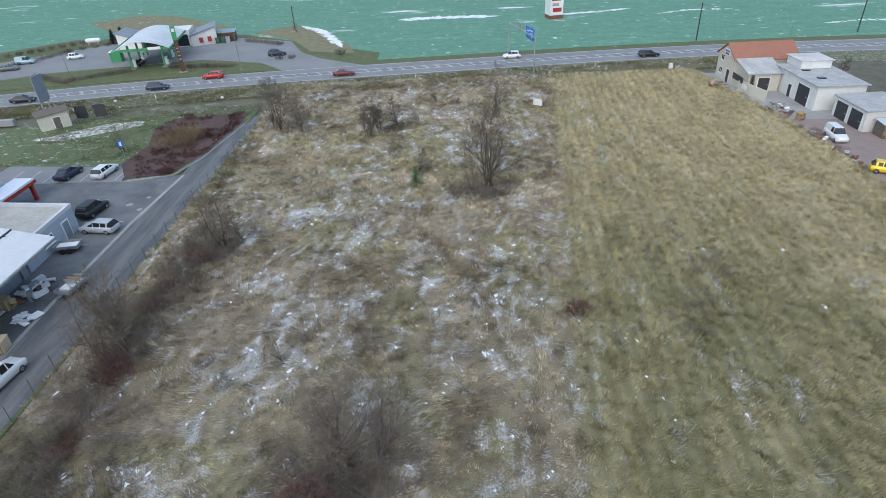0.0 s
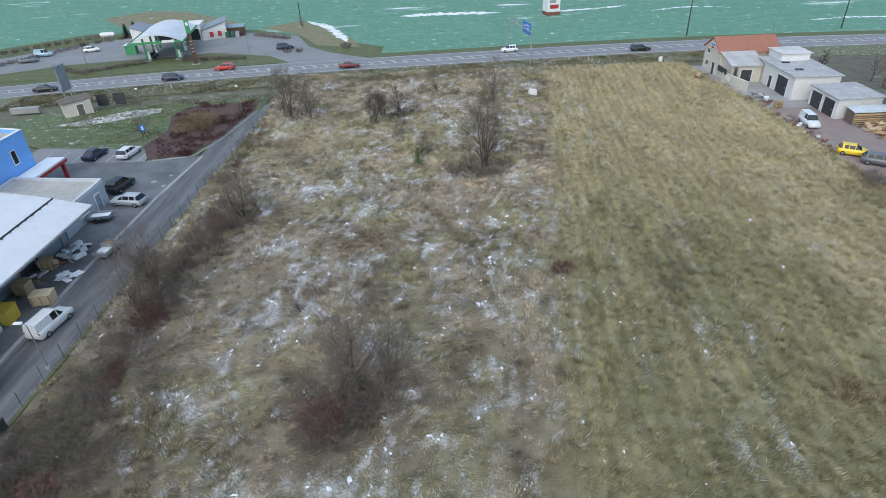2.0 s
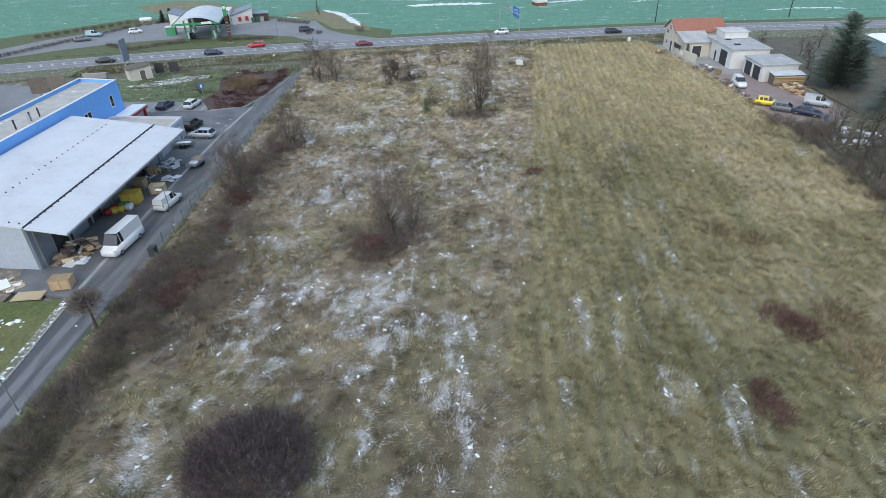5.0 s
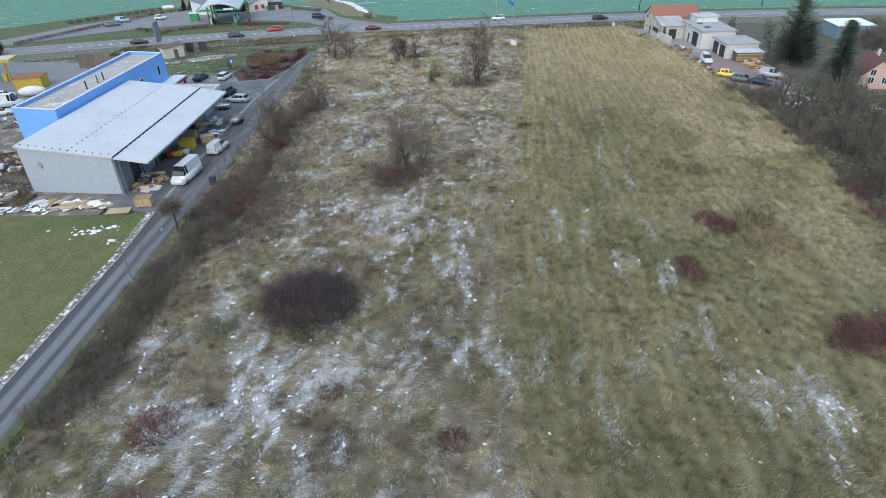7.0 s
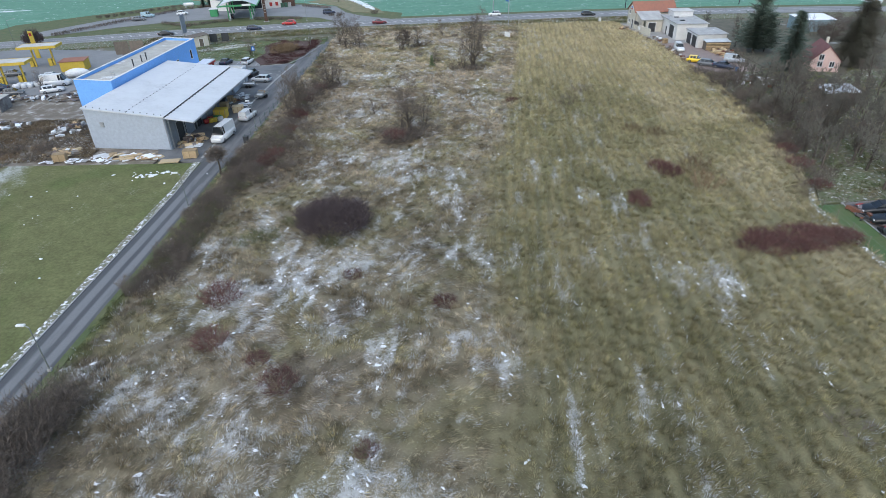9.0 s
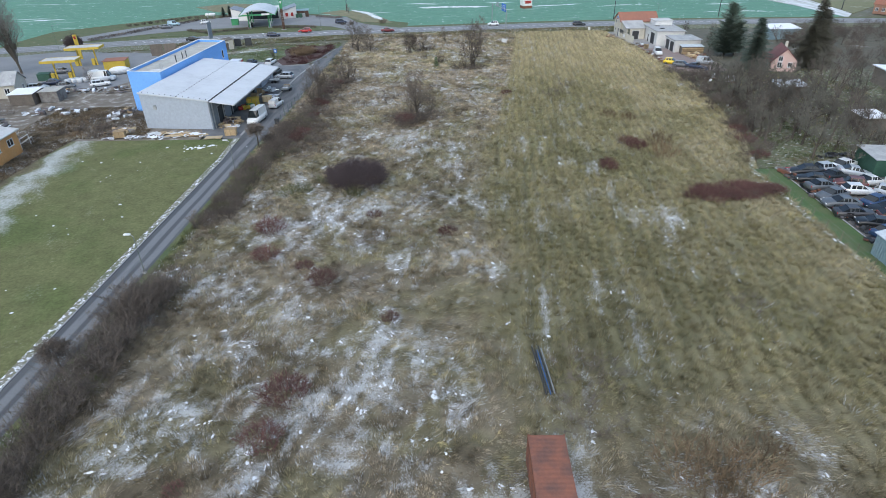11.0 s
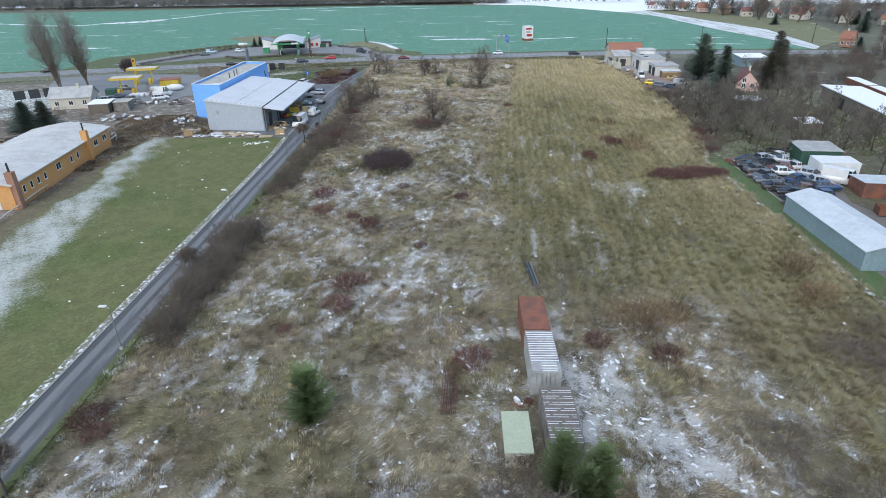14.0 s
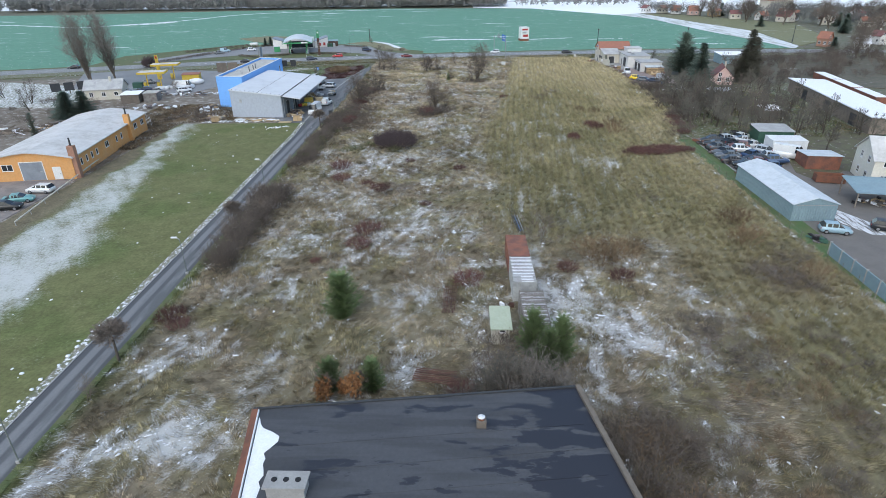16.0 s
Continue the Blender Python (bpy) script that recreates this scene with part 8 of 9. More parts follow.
for x, lane, kind, col, lab in ((-88, -2.9, "saloon", BLACK, "black car driving on the main road"), (-62.5, -2.9, "estate", NAVY, "dark blue car driving on the main road"), (-52.5, 2.9, "estate", RED, "red estate car on the main road"),
                                (-24.0, -2.9, "saloon", WINE, "wine-red saloon car on the main road"), (13.5, 2.9, "hatchback", WHITE, "white hatchback driving on the main road"), (43.0, -2.9, "estate", BLACK, "black estate car driving on the main road"),
                                (-150, 2.9, "saloon", BLACK, "dark car far along the road")):
    i = min(range(len(ROAD) - 1), key=lambda k: abs(ROAD[k][0] - x))
    a, b = Vector(ROAD[i]).to_2d(), Vector(ROAD[i + 1]).to_2d()
    d = (b - a).normalized()
    p = a + d * ((x - a.x) / d.x) + Vector((-d.y, d.x)) * lane
    car(kind, col, p.x, p.y, math.degrees(math.atan2(d.y, d.x)) + (0 if lane < 0 else 180), lab, 0.10, "cars on the road")

# scrapped cars, in close rows
random.seed(5)
cols = [BLACK, WHITE, (0.035, 0.07, 0.15), SILVER, WHITE, SILVER, GREY, (0.13, 0.05, 0.045), (0.30, 0.36, 0.38)]
for i in range(8):
    for j, x in enumerate((49.8, 53.6, 57.0)):
        y = -24.6 + 2.75 * i + 0.9 * j
        if j == 2 and (i < 1 or i in (3, 4)) or y > -3.2:
            continue
        col = random.choice(cols) if j else random.choice([BLACK, BLACK, GREY, (0.05, 0.05, 0.055), (0.035, 0.07, 0.15), BLACK, (0.35, 0.37, 0.38)])
        car(random.choice(("hatchback", "saloon", "saloon")), col, x + random.uniform(-0.6, 0.6), y + random.uniform(-0.3, 0.3), random.choice((2, 182)) + random.uniform(-24, 24),
            "scrapped car without wheels in the scrapyard", random.choice((0.0, 0.0, 0.15)), "scrapped cars", True, random.uniform(-7, 7))


# ---- heaps ----
def heap(name, label, cx, cy, rx, ry, n, mats, seed, size=(0.5, 2.0), high=0.8, category="heap", flat=False):
    """Loose boards and boxes lying over one another, each a part of its own."""
    rng = random.Random(seed)
    t = thing(name, label, category, (cx, cy, 0.02))
    for i in range(n):
        a, k = rng.uniform(0, 2 * math.pi), math.sqrt(rng.random())
        x, y = math.cos(a) * k * rx, math.sin(a) * k * ry
        l, w = rng.uniform(*size), rng.uniform(0.15, 0.75) * (1.6 if flat else 1)
        h = rng.uniform(0.03, 0.08) if flat or rng.random() < 0.6 else rng.uniform(0.2, 0.5)
        z = h / 2 + (1 - k) * high * rng.random() + 0.04
        m = pose(x, y, z + 0.02, rng.uniform(-14, 14) * (0.4 if flat else 1), rng.uniform(-14, 14) * (0.4 if flat else 1), rng.uniform(0, 180))
        mt = rng.choice(mats)
        box("board" if h < 0.1 else "block", -l / 2, l / 2, -w / 2, w / 2, -h / 2, h / 2, mt, t, m=m)
    return t


WOODS = ["wood", "plywood", "grey_wood", "plywood"]
MIXED = ["scrap", "wood", "plastic_white", "grey_wood", "scrap", "concrete"]
heap("board_stack", "stacks of pale plywood sheets and laths on the grass", -49.8, 16.6, 3.4, 0.9, 26, ["plywood", "plywood", "wood", "snow"], 1, (1.2, 2.6), 0.5, flat=True)
heap("board_stack", "loose pale boards beside the hall", -54.6, 17.4, 2.2, 0.9, 14, ["plywood", "wood", "plastic_white"], 2, (1.0, 2.2), 0.4, flat=True)
pb = thing("plywood_sheet", "large pale plywood sheet lying on the grass", "board", (-44.2, 14.9, 0.05), 5)
for i in range(3):
    box("sheet", -1.5 + 0.06 * i, 1.5, -0.75, 0.75 - 0.05 * i, 0.02 + 0.05 * i, 0.065 + 0.05 * i, "plywood", pb)


def crate(x, y, lx, ly, h, turn, mat, label):
    t = thing("crate", label, "crate", (x, y, 0.06), turn)
    box("body", -lx / 2, lx / 2, -ly / 2, ly / 2, 0.1, h, mat, t)
    for k in (-0.42, 0, 0.42):
        for sg in (-1, 1):
            box("batten", lx * k - 0.06, lx * k + 0.06, sg * (ly / 2 + 0.02) - 0.018, sg * (ly / 2 + 0.02) + 0.018, 0.0, h, "wood", t)
    box("lid", -lx / 2 - 0.04, lx / 2 + 0.04, -ly / 2 - 0.045, ly / 2 + 0.045, h + 0.003, h + 0.05, mat, t)
    return t


crate(-41.4, 16.4, 2.0, 1.3, 1.2, 8, "wood", "wooden crate at the corner of the hall")
crate(-43.2, 35.8, 2.2, 1.7, 1.6, 4, "yellow", "yellow wooden crate beside the hall")
crate(-41.0, 38.7, 1.9, 1.3, 1.2, 10, "plywood", "brown plywood crate in the yard")
crate(-44.2, 40.5, 1.4, 1.2, 1.3, 0, "wood", "tall wooden crate by the wall")
crate(-44.5, 45.0, 1.2, 1.2, 1.2, 20, "wood", "brown cardboard-coloured crate by the wall")
crate(-61.6, 15.8, 1.8, 1.2, 1.2, 15, "wood", "wooden crate on the waste ground")
heap("scrap_timber", "heap of broken boards leaning at the hall wall", -44.0, 23.4, 1.2, 2.8, 34, MIXED + WOODS, 4, (0.8, 2.6), 1.6)
heap("scrap_heap", "white plastic sheets and broken panels", -42.6, 21.4, 1.0, 1.0, 10, ["plastic_white", "snow"], 5, (0.6, 1.5), 0.3, flat=True)
heap("scrap_heap", "mixed machine parts and white panels in the yard", -43.2, 48.0, 1.8, 2.0, 22, ["plastic_white", "scrap", "steel", "plastic_white"], 6, (0.5, 1.6), 0.9)
heap("plastic_heap", "crumpled white plastic film on the asphalt", -41.2, 43.3, 1.2, 1.0, 14, ["plastic_white", "snow"], 7, (0.6, 1.4), 0.4, flat=True)
heap("scrap_heap", "dark scrap and boards along the hall wall", -44.4, 42.6, 1.0, 2.2, 20, MIXED, 8, (0.5, 1.5), 0.7)
heap("scrap_heap", "orange and brown machine parts", -43.9, 45.4, 0.8, 0.8, 9, ["wood", "rust", "yellow"], 9, (0.5, 1.2), 0.8)
heap("scrap_timber", "wide heap of scrap timber and rubbish", -62.8, 18.6, 2.6, 2.2, 44, MIXED + WOODS, 10, (0.6, 2.2), 1.2)
heap("rubble_heap", "rubble with snow along the edge of the lawn", -58.5, 15.4, 6.0, 0.9, 40, ["concrete", "snow", "snow", "grey_wood"], 11, (0.4, 1.2), 0.3, flat=True)
heap("rubble_heap", "concrete rubble and scrap behind the blue building", -68.5, 30.0, 2.2, 5.0, 44, MIXED + ["concrete", "snow"], 12, (0.6, 1.8), 0.9)
heap("rubble_heap", "stony heap with snow in the western yard", -80.0, 51.0, 6.0, 3.0, 50, ["concrete", "snow", "scrap", "grey_wood"], 13, (0.5, 1.8), 0.7)
heap("rubble_heap", "planks and slabs beside the orange warehouse", -92.5, 22.0, 5.0, 6.0, 46, ["concrete", "snow", "grey_wood", "scrap"], 14, (0.8, 2.6), 0.6)
heap("rubble_heap", "slabs and snow between cottage and warehouse", -84.0, 33.0, 7.0, 3.0, 40, ["concrete", "snow", "plastic_white", "scrap"], 15, (0.5, 1.8), 0.6)
heap("timber_stack", "stacks of weathered beams behind the orange warehouse", -98.0, 12.0, 6.0, 4.0, 40, ["grey_wood", "grey_wood", "snow", "wood"], 41, (2.0, 4.5), 0.9)
heap("timber_stack", "weathered planks under thin snow", -108.0, 6.0, 5.0, 5.0, 30, ["grey_wood", "concrete", "snow"], 42, (1.5, 4.0), 0.6)
heap("scrap_heap", "clutter of building material by the cottage", -90.0, 50.0, 4.0, 2.0, 36, MIXED + ["snow"], 43, (0.5, 1.8), 0.9)
heap("scrap_timber", "heap of boards and beams on red gravel", 64.4, 76.6, 2.4, 3.6, 46, ["wood", "grey_wood", "wood", "plywood", "rust"], 16, (1.0, 2.8), 1.4)
heap("scrap_heap", "rubbish and snow under the garden trees", 60.5, 52.0, 4.0, 4.5, 60, ["plastic_white", "snow", "scrap", "concrete", "rust"], 17, (0.4, 1.4), 0.9)
heap("scrap_heap", "red tarpaulins and timber by the low wall", 49.2, 109.0, 1.4, 2.2, 20, ["red", "rust", "wood", "grey_wood"], 18, (0.6, 1.6), 1.0)
heap("scrap_heap", "snowy building rubble along the court", 54.2, 94.5, 0.9, 3.6, 26, ["concrete", "snow", "rust", "grey_wood"], 19, (0.5, 1.4), 0.5)
heap("scrap_heap", "car doors and bumpers piled at the fence", 48.6, -4.6, 1.4, 1.2, 18, ["scrap", "rust", "tyre", "red"], 20, (0.5, 1.4), 1.0)
for i in range(7):
    heap("scrap_heap", "dark car parts lying before the scrapped cars", 48.2 + 0.5 * (i % 2), -25.8 + 3.2 * i, 1.0, 1.5, 26, ["tyre", "scrap", "dark_gate", "rust"], 30 + i, (0.4, 1.3), 0.6)
heap("scrap_heap", "pile of tyres and parts behind the green shed", 60.0, 1.4, 4.0, 1.0, 30, ["tyre", "dark_gate", "scrap"], 21, (0.4, 1.0), 1.0)
heap("scrap_heap", "clutter of wheels and parts under the carport", 61.5, -40.0, 3.0, 1.6, 24, ["tyre", "scrap", "plastic_white", "wood"], 22, (0.4, 1.2), 0.7)
heap("scrap_heap", "heap of dark scrap metal at the gate", 46.2, -53.0, 0.9, 1.6, 16, ["scrap", "tyre", "green_metal"], 23, (0.4, 1.6), 0.4)
pl = thing("pallet_stack", "stack of wooden pallets beside the court", "pallets", (54.3, 89.4, 0.05), 10)
for i in range(8):
    for k in range(5):
        box("slat", -0.6, 0.6, -0.4 + 0.18 * k, -0.28 + 0.18 * k, 0.10 + 0.15 * i, 0.13 + 0.15 * i, "wood", pl)
    for k in (-0.55, 0, 0.45):
        box("bearer", k, k + 0.1, -0.4, 0.44, 0.002 + 0.15 * i, 0.099 + 0.15 * i, "wood", pl)
sk = thing("skip", "rusty brown open skip container", "skip", (60.4, -30.0, 0.04), -14)
for q in ((-2.2, 2.2, -1.0, -0.93), (-2.2, 2.2, 0.93, 1.0), (-2.2, -2.13, -0.92, 0.92), (2.13, 2.2, -0.92, 0.92)):
    box("side", *q, 0.1, 1.3, "rust", sk)
box("floor", -2.12, 2.12, -0.92, 0.92, 0.1, 0.18, "rust", sk)
box("skid", -2.0, 2.0, -0.6, 0.6, 0.0, 0.099, "dark_gate", sk)

# big bags, sacks and bins
def sack(x, y, s, mat, label, group, z=0.04):
    bm = bmesh.new()
    bmesh.ops.create_cube(bm, size=1.0)
    bmesh.ops.subdivide_edges(bm, edges=bm.edges[:], cuts=2, use_grid_fill=True)
    for v in bm.verts:
        r = 1.0 + 0.14 * (0.5 - abs(v.co.z)) * 2
        v.co = Vector((v.co.x * s * r, v.co.y * s * r, (v.co.z + 0.5) * s * 0.95 + 0.05 * s * random.uniform(-1, 1)))
    for f in bm.faces:
        f.smooth = True
    t = part("sack", bm, mat)
    t.matrix_world = pose(x, y, z, 0, 0, random.uniform(0, 90))
    return tagged(t, label, "sack", group)


for i in range(12):
    sack(-96.5 + 1.25 * (i % 6) + 0.2, 58.4 + 1.3 * (i // 6) + 0.55 * (i % 6), 1.0, "plastic_white", "white big bag of building material", "big bags")
for k, (x, y, mt, lab) in enumerate(((-44.6, 33.9, "red", "red plastic sack of waste"), (-44.0, 34.6, "petrol_green", "green plastic sack of waste"), (-43.6, 33.4, "yellow", "yellow plastic sack of waste"), (-44.3, 33.0, "yellow", "yellow plastic sack of waste"),
                                     (-42.8, 34.0, "plastic_white", "white plastic sack of waste"), (-44.9, 32.6, "red", "red plastic sack of waste"), (-43.3, 34.9, "petrol_green", "green plastic sack of waste"))):
    sack(x, y, 0.75, mt, lab, "waste sacks", 0.07)
bn = thing("waste_bin", "dark wheeled waste bin beside the lane", "bin", (-34.5, 22.3, 0.04), 0)
prism("body", [(-0.35, -0.4), (0.35, -0.4), (0.35, 0.4), (-0.35, 0.4)], 0.08, 1.1, "dark_gate", bn)
box("lid", -0.4, 0.4, -0.45, 0.45, 1.104, 1.2, "dark_gate", bn, bevel=0.03)
for y in (-0.3, 0.3):
    tube("wheel", (-0.3, y - 0.04, 0.1), (-0.3, y + 0.04, 0.1), 0.1, 0.1, "tyre", bn)
gb = thing("garbage_container", "dark green waste container", "container", (-104.5, 62.5, 0.04), 12)
prism("body", [(-1.4, -0.9), (1.4, -0.9), (1.4, 0.9), (-1.4, 0.9)], 0, [1.5, 1.5, 1.8, 1.8], "green_metal", gb)
box("lid", -1.45, 1.45, -0.95, 0.0, 1.56, 1.62, "green_metal", gb)
bt = thing("barrel", "blue plastic barrel by the yard", "barrel", (60.6, 60.4, 0.04))
tube("barrel", (0, 0, 0), (0, 0, 0.95), 0.32, 0.32, "plastic_blue", bt, n=14)

# trailers
def trailer(x, y, turn, label, lx, load):
    t = thing("trailer", label, "trailer", (x, y, 0.06), turn)
    box("bed", -lx / 2, lx / 2, -0.8, 0.8, 0.5, 0.58, "steel", t)
    for q in ((-lx / 2, lx / 2, -0.83, -0.80), (-lx / 2, lx / 2, 0.80, 0.83), (-lx / 2, -lx / 2 + 0.03, -0.79, 0.79), (lx / 2 - 0.03, lx / 2, -0.79, 0.79)):
        box("side_board", *q, 0.584, 0.9, "steel", t)
    box("drawbar", lx / 2 + 0.001, lx / 2 + 1.1, -0.05, 0.05, 0.44, 0.52, "steel", t)
    for k in (-0.35, 0.35):
        for sy in (-0.92, 0.92):
            tube("wheel", (k, sy - 0.08, 0.3), (k, sy + 0.08, 0.3), 0.3, 0.3, "tyre", t, n=12)
    if load:
        box("load", -lx * 0.4, lx * 0.35, -0.6, 0.6, 0.59, 0.86, "plastic_white", t, "white sheets loaded on the trailer")
        for k in range(3):
            box("load", -lx * 0.3 + 0.5 * k, -lx * 0.3 + 0.5 * k + 0.1, -0.7, 0.7, 0.87, 1.3, "wood" if k == 1 else "steel", t)
    else:
        box("load", -lx * 0.45, lx * 0.45, -0.7, 0.7, 0.59, 0.66, "snow", t, "thin snow on the trailer bed")
    return t


trailer(-44.2, 55.9, 8, "small flat trailer with snow on its bed", 2.6, False)
trailer(-39.2, 47.9, 262, "twin-axle trailer loaded with white panels", 3.2, True)


# ---- freight containers and garden shed on the meadow ----
def container(name, label, x0, x1, y0, y1, wall, roof, ribs=True):
    t = thing(name, label, "container")
    h = 2.55
    for q in ((x0, x1, y0, y0 + 0.05), (x0, x1, y1 - 0.05, y1), (x0, x0 + 0.05, y0 + 0.051, y1 - 0.051), (x1 - 0.05, x1, y0 + 0.051, y1 - 0.051)):
        box("side", *q, 0.05, h, wall, t)
    ribbed("cladding", (x0, y1 - 0.15), (x0, y0 + 0.15), 0.2, h - 0.15, wall, t, 0.28, 0.04)
    ribbed("cladding", (x1, y0 + 0.15), (x1, y1 - 0.15), 0.2, h - 0.15, wall, t, 0.28, 0.04)
    n = 17 if wall != "container_grey" else 26
    v, f = [], []
    for i in range(n):
        for k, o in ((0.0, 0), (0.25, 0), (0.5, 0.055 if ribs else 0.008), (0.75, 0.055 if ribs else 0.008)):
            y = y0 + (y1 - y0) * (i + k) / n
            v += [(x0, y, h + 0.005 + o), (x1, y, h + 0.005 + o)]
    v += [(x0, y1, h + 0.005), (x1, y1, h + 0.005)]
    for i in range(len(v) // 2 - 1):
        f.append((2 * i, 2 * i + 1, 2 * i + 3, 2 * i + 2))
    raw("roof", v, f, roof, t)
    if ribs:
        for i in range(n):
            if wall == "container_white":
                ya = y0 + (y1 - y0) * i / n
                xa, xb = (x0 + 0.06, x1 - 0.06) if i > 3 else (x0 + 0.9, x1 - 0.3)
                box("snow_strip", xa, xb, ya + 0.01, ya + 0.10, h + 0.009, h + 0.03, "snow", t)
            elif wall == "container_grey":
                if i % 3 == 1:
                    continue
                ya, cut = y0 + (y1 - y0) * (i + 0.02) / n, x0 + 0.3 + 1.7 * ((i * 37) % 17) / 17
                box("snow_strip", x0 + 0.08, cut - 0.12, ya, ya + 0.05, h + 0.009, h + 0.022, "snow", t)
                box("snow_strip", cut + 0.15, x1 - 0.08, ya, ya + 0.04, h + 0.009, h + 0.022, "snow", t)
    for x in (x0 - 0.02, x1 - 0.10):
        for y in (y0 - 0.02, y1 - 0.10):
            box("corner_post", x, x + 0.12, y, y + 0.12, 0, h + 0.06, wall, t)
    xm = (x0 + x1) / 2
    for sx in (x0 + 0.12, xm + 0.02):
        d = box("door", sx, sx + (x1 - x0) / 2 - 0.14, y0 - 0.05, y0 - 0.002, 0.15, h - 0.12, wall, t)
        for k in (0.3, 0.75):
            tube("lock_rod", (sx + k, y0 - 0.08, 0.18), (sx + k, y0 - 0.08, h - 0.15), 0.025, 0.025, "steel", d)
    return t


MAT["container_roof_white"] = plain("white_steel_roof", (0.34, 0.34, 0.34), 0.6, c2=(0.14, 0.12, 0.12), big=0.55, fine=4, stain=0.7)
MAT["container_roof_grey"] = plain("grey_steel_roof", (0.17, 0.155, 0.14), 0.7, c2=(0.12, 0.11, 0.10), big=0.8, fine=4, stain=0.9)
container("freight_container", "rust-red freight container among dry grass", 4.25, 6.75, -62.95, -56.95, "container_red", "container_red", False)
container("freight_container", "grimy white freight container with ribbed roof", 4.3, 6.8, -69.2, -63.15, "container_white", "container_roof_white")
container("freight_container", "grey weathered freight container with ribbed roof", 4.7, 7.2, -77.3, -71.2, "container_grey", "container_roof_grey")
sh = thing("garden_shed", "small shed with a flat pale green roof", "shed")
prism("wall", [(1.6, -77.3), (3.3, -77.3), (3.3, -74.0), (1.6, -74.0)], 0, 2.1, "cream", sh)
prism("roof", [(1.4, -78.0), (3.5, -78.0), (3.5, -73.8), (1.4, -73.8)], 2.104, [2.22, 2.22, 2.3, 2.3], "pale_green", sh)
wall_window(sh, (2.6, -77.3, 1.6), (1, 0), 0.6, 0.4, mull=0)
pp = thing("pipe_bundle", "bundle of dark plastic pipes in the grass", "pipes", (6.7, -47.6, 0.1), 4)
for i in range(5):
    tube("pipe", (-0.35 + 0.17 * i, -3.0 + 0.2 * (i % 2), 0.12 + 0.02 * i), (-0.42 + 0.19 * i, 3.0 - 0.25 * (i % 3), 0.14), 0.06, 0.06, "plastic_blue" if i == 2 else "steel" if i == 4 else "dark_gate", pp)
rl = thing("steel_lattice", "bundle of rusty steel lattice bars in the grass", "scrap metal", (-2.7, -69.0, 0.1), -2)
for i in range(9):
    tube("bar", (-0.6 + 0.15 * i, -2.9, 0.15 + 0.03 * (i % 3)), (-0.6 + 0.15 * i + 0.1 * ((i * 7) % 3 - 1), 2.8, 0.18 + 0.03 * (i % 2)), 0.04, 0.04, "old_rust", rl, n=6)
for i in range(7):
    tube("crossbar", (-0.65, -2.6 + 0.85 * i, 0.28), (0.68, -2.2 + 0.85 * i, 0.29), 0.03, 0.03, "old_rust", rl, n=6)
r2 = thing("steel_lattice", "rusty lattice frames heaped beside the thicket", "scrap metal", (-3.8, -82.6, 0.1), 80)
for i in range(12):
    tube("bar", (-0.9 + 0.16 * i, -1.9, 0.15 + 0.05 * (i % 3)), (-0.9 + 0.15 * i, 1.9, 0.2 + 0.06 * (i % 2)), 0.045, 0.045, "old_rust", r2, n=6)
heap("brick_rubble", "few red bricks and snow in the grass", 3.4, -70.6, 0.7, 1.6, 9, ["old_rust", "container_red", "snow", "old_rust"], 61, (0.15, 0.4), 0.1)

# ---- details of the flat black roof ----
west_edge = Matrix.Translation((-16.62, -91.7, 0)) @ Matrix.Rotation(math.atan2(3.2, 20.3), 4, "Z")
rng = random.Random(3)
zig = [(0.32, -0.6), (0.32, -20.0)]
for i in range(40):
    t = i / 39
    y = -20.0 + 19.2 * t
    zig.append((1.05 + 0.30 * math.sin(9.0 * t + 1.0) * rng.uniform(0.6, 1.0) + (1.0 * math.exp(-((y + 2.9) / 0.7) ** 2)) + rng.uniform(-0.12, 0.12) - 0.45 * max(0.0, t - 0.9) * 10, y))
zig = [tuple((west_edge @ Vector((x, y, 0)))[:2]) for x, y in zig]
prism("snow_strip", zig, 3.984, 4.01, "snow", fb, "ragged strip of snow along the roof edge")
box("roof_edge", -0.30, 0.16, -20.4, 0.2, 3.5, 4.14, "rust", fb, "rusty sheet edging of the roof", m=west_edge)
box("roof_edge", 0.161, 0.24, -20.4, 0.1, 3.7, 4.16, "white_paint", fb, "flaking white strip on the roof edge", m=west_edge)
m = Matrix.Translation((-16.6, -91.4, 0)) @ Matrix.Rotation(math.atan2(2.8, 24.0), 4, "Z")
box("roof_edge", -0.3, 24.4, -0.06, 0.12, 3.6, 4.10, "dark_gate", fb, "dark raised roof edge", m=m)
east_edge = Matrix.Translation((7.5, -88.75, 0)) @ Matrix.Rotation(math.atan2(4.0, 23.1), 4, "Z")
box("roof_edge", -0.05, 0.30, -23.4, 0.2, 3.6, 4.2, "grey_wood", fb, "weathered timber edge of the roof", m=east_edge)
for i in range(8):
    y = -111.4 + 2.3 * i
    x = -12.9 - 0.158 * (y + 112)
    box("felt_seam", x, x + 23.0, y, y + 0.10, 3.985, 4.0, "felt", fb, m=Matrix.Translation((x, y, 0)) @ Matrix.Rotation(0.115, 4, "Z") @ Matrix.Translation((-x, -y, 0)))
chm = box("chimney", -13.5, -11.1, -99.4, -98.3, 3.985, 4.85, "concrete", fb, "wide concrete chimney with three round flues", bevel=0.03)
cap = box("chimney_cap", -13.65, -10.95, -99.55, -98.15, 4.854, 5.0, "concrete", chm)
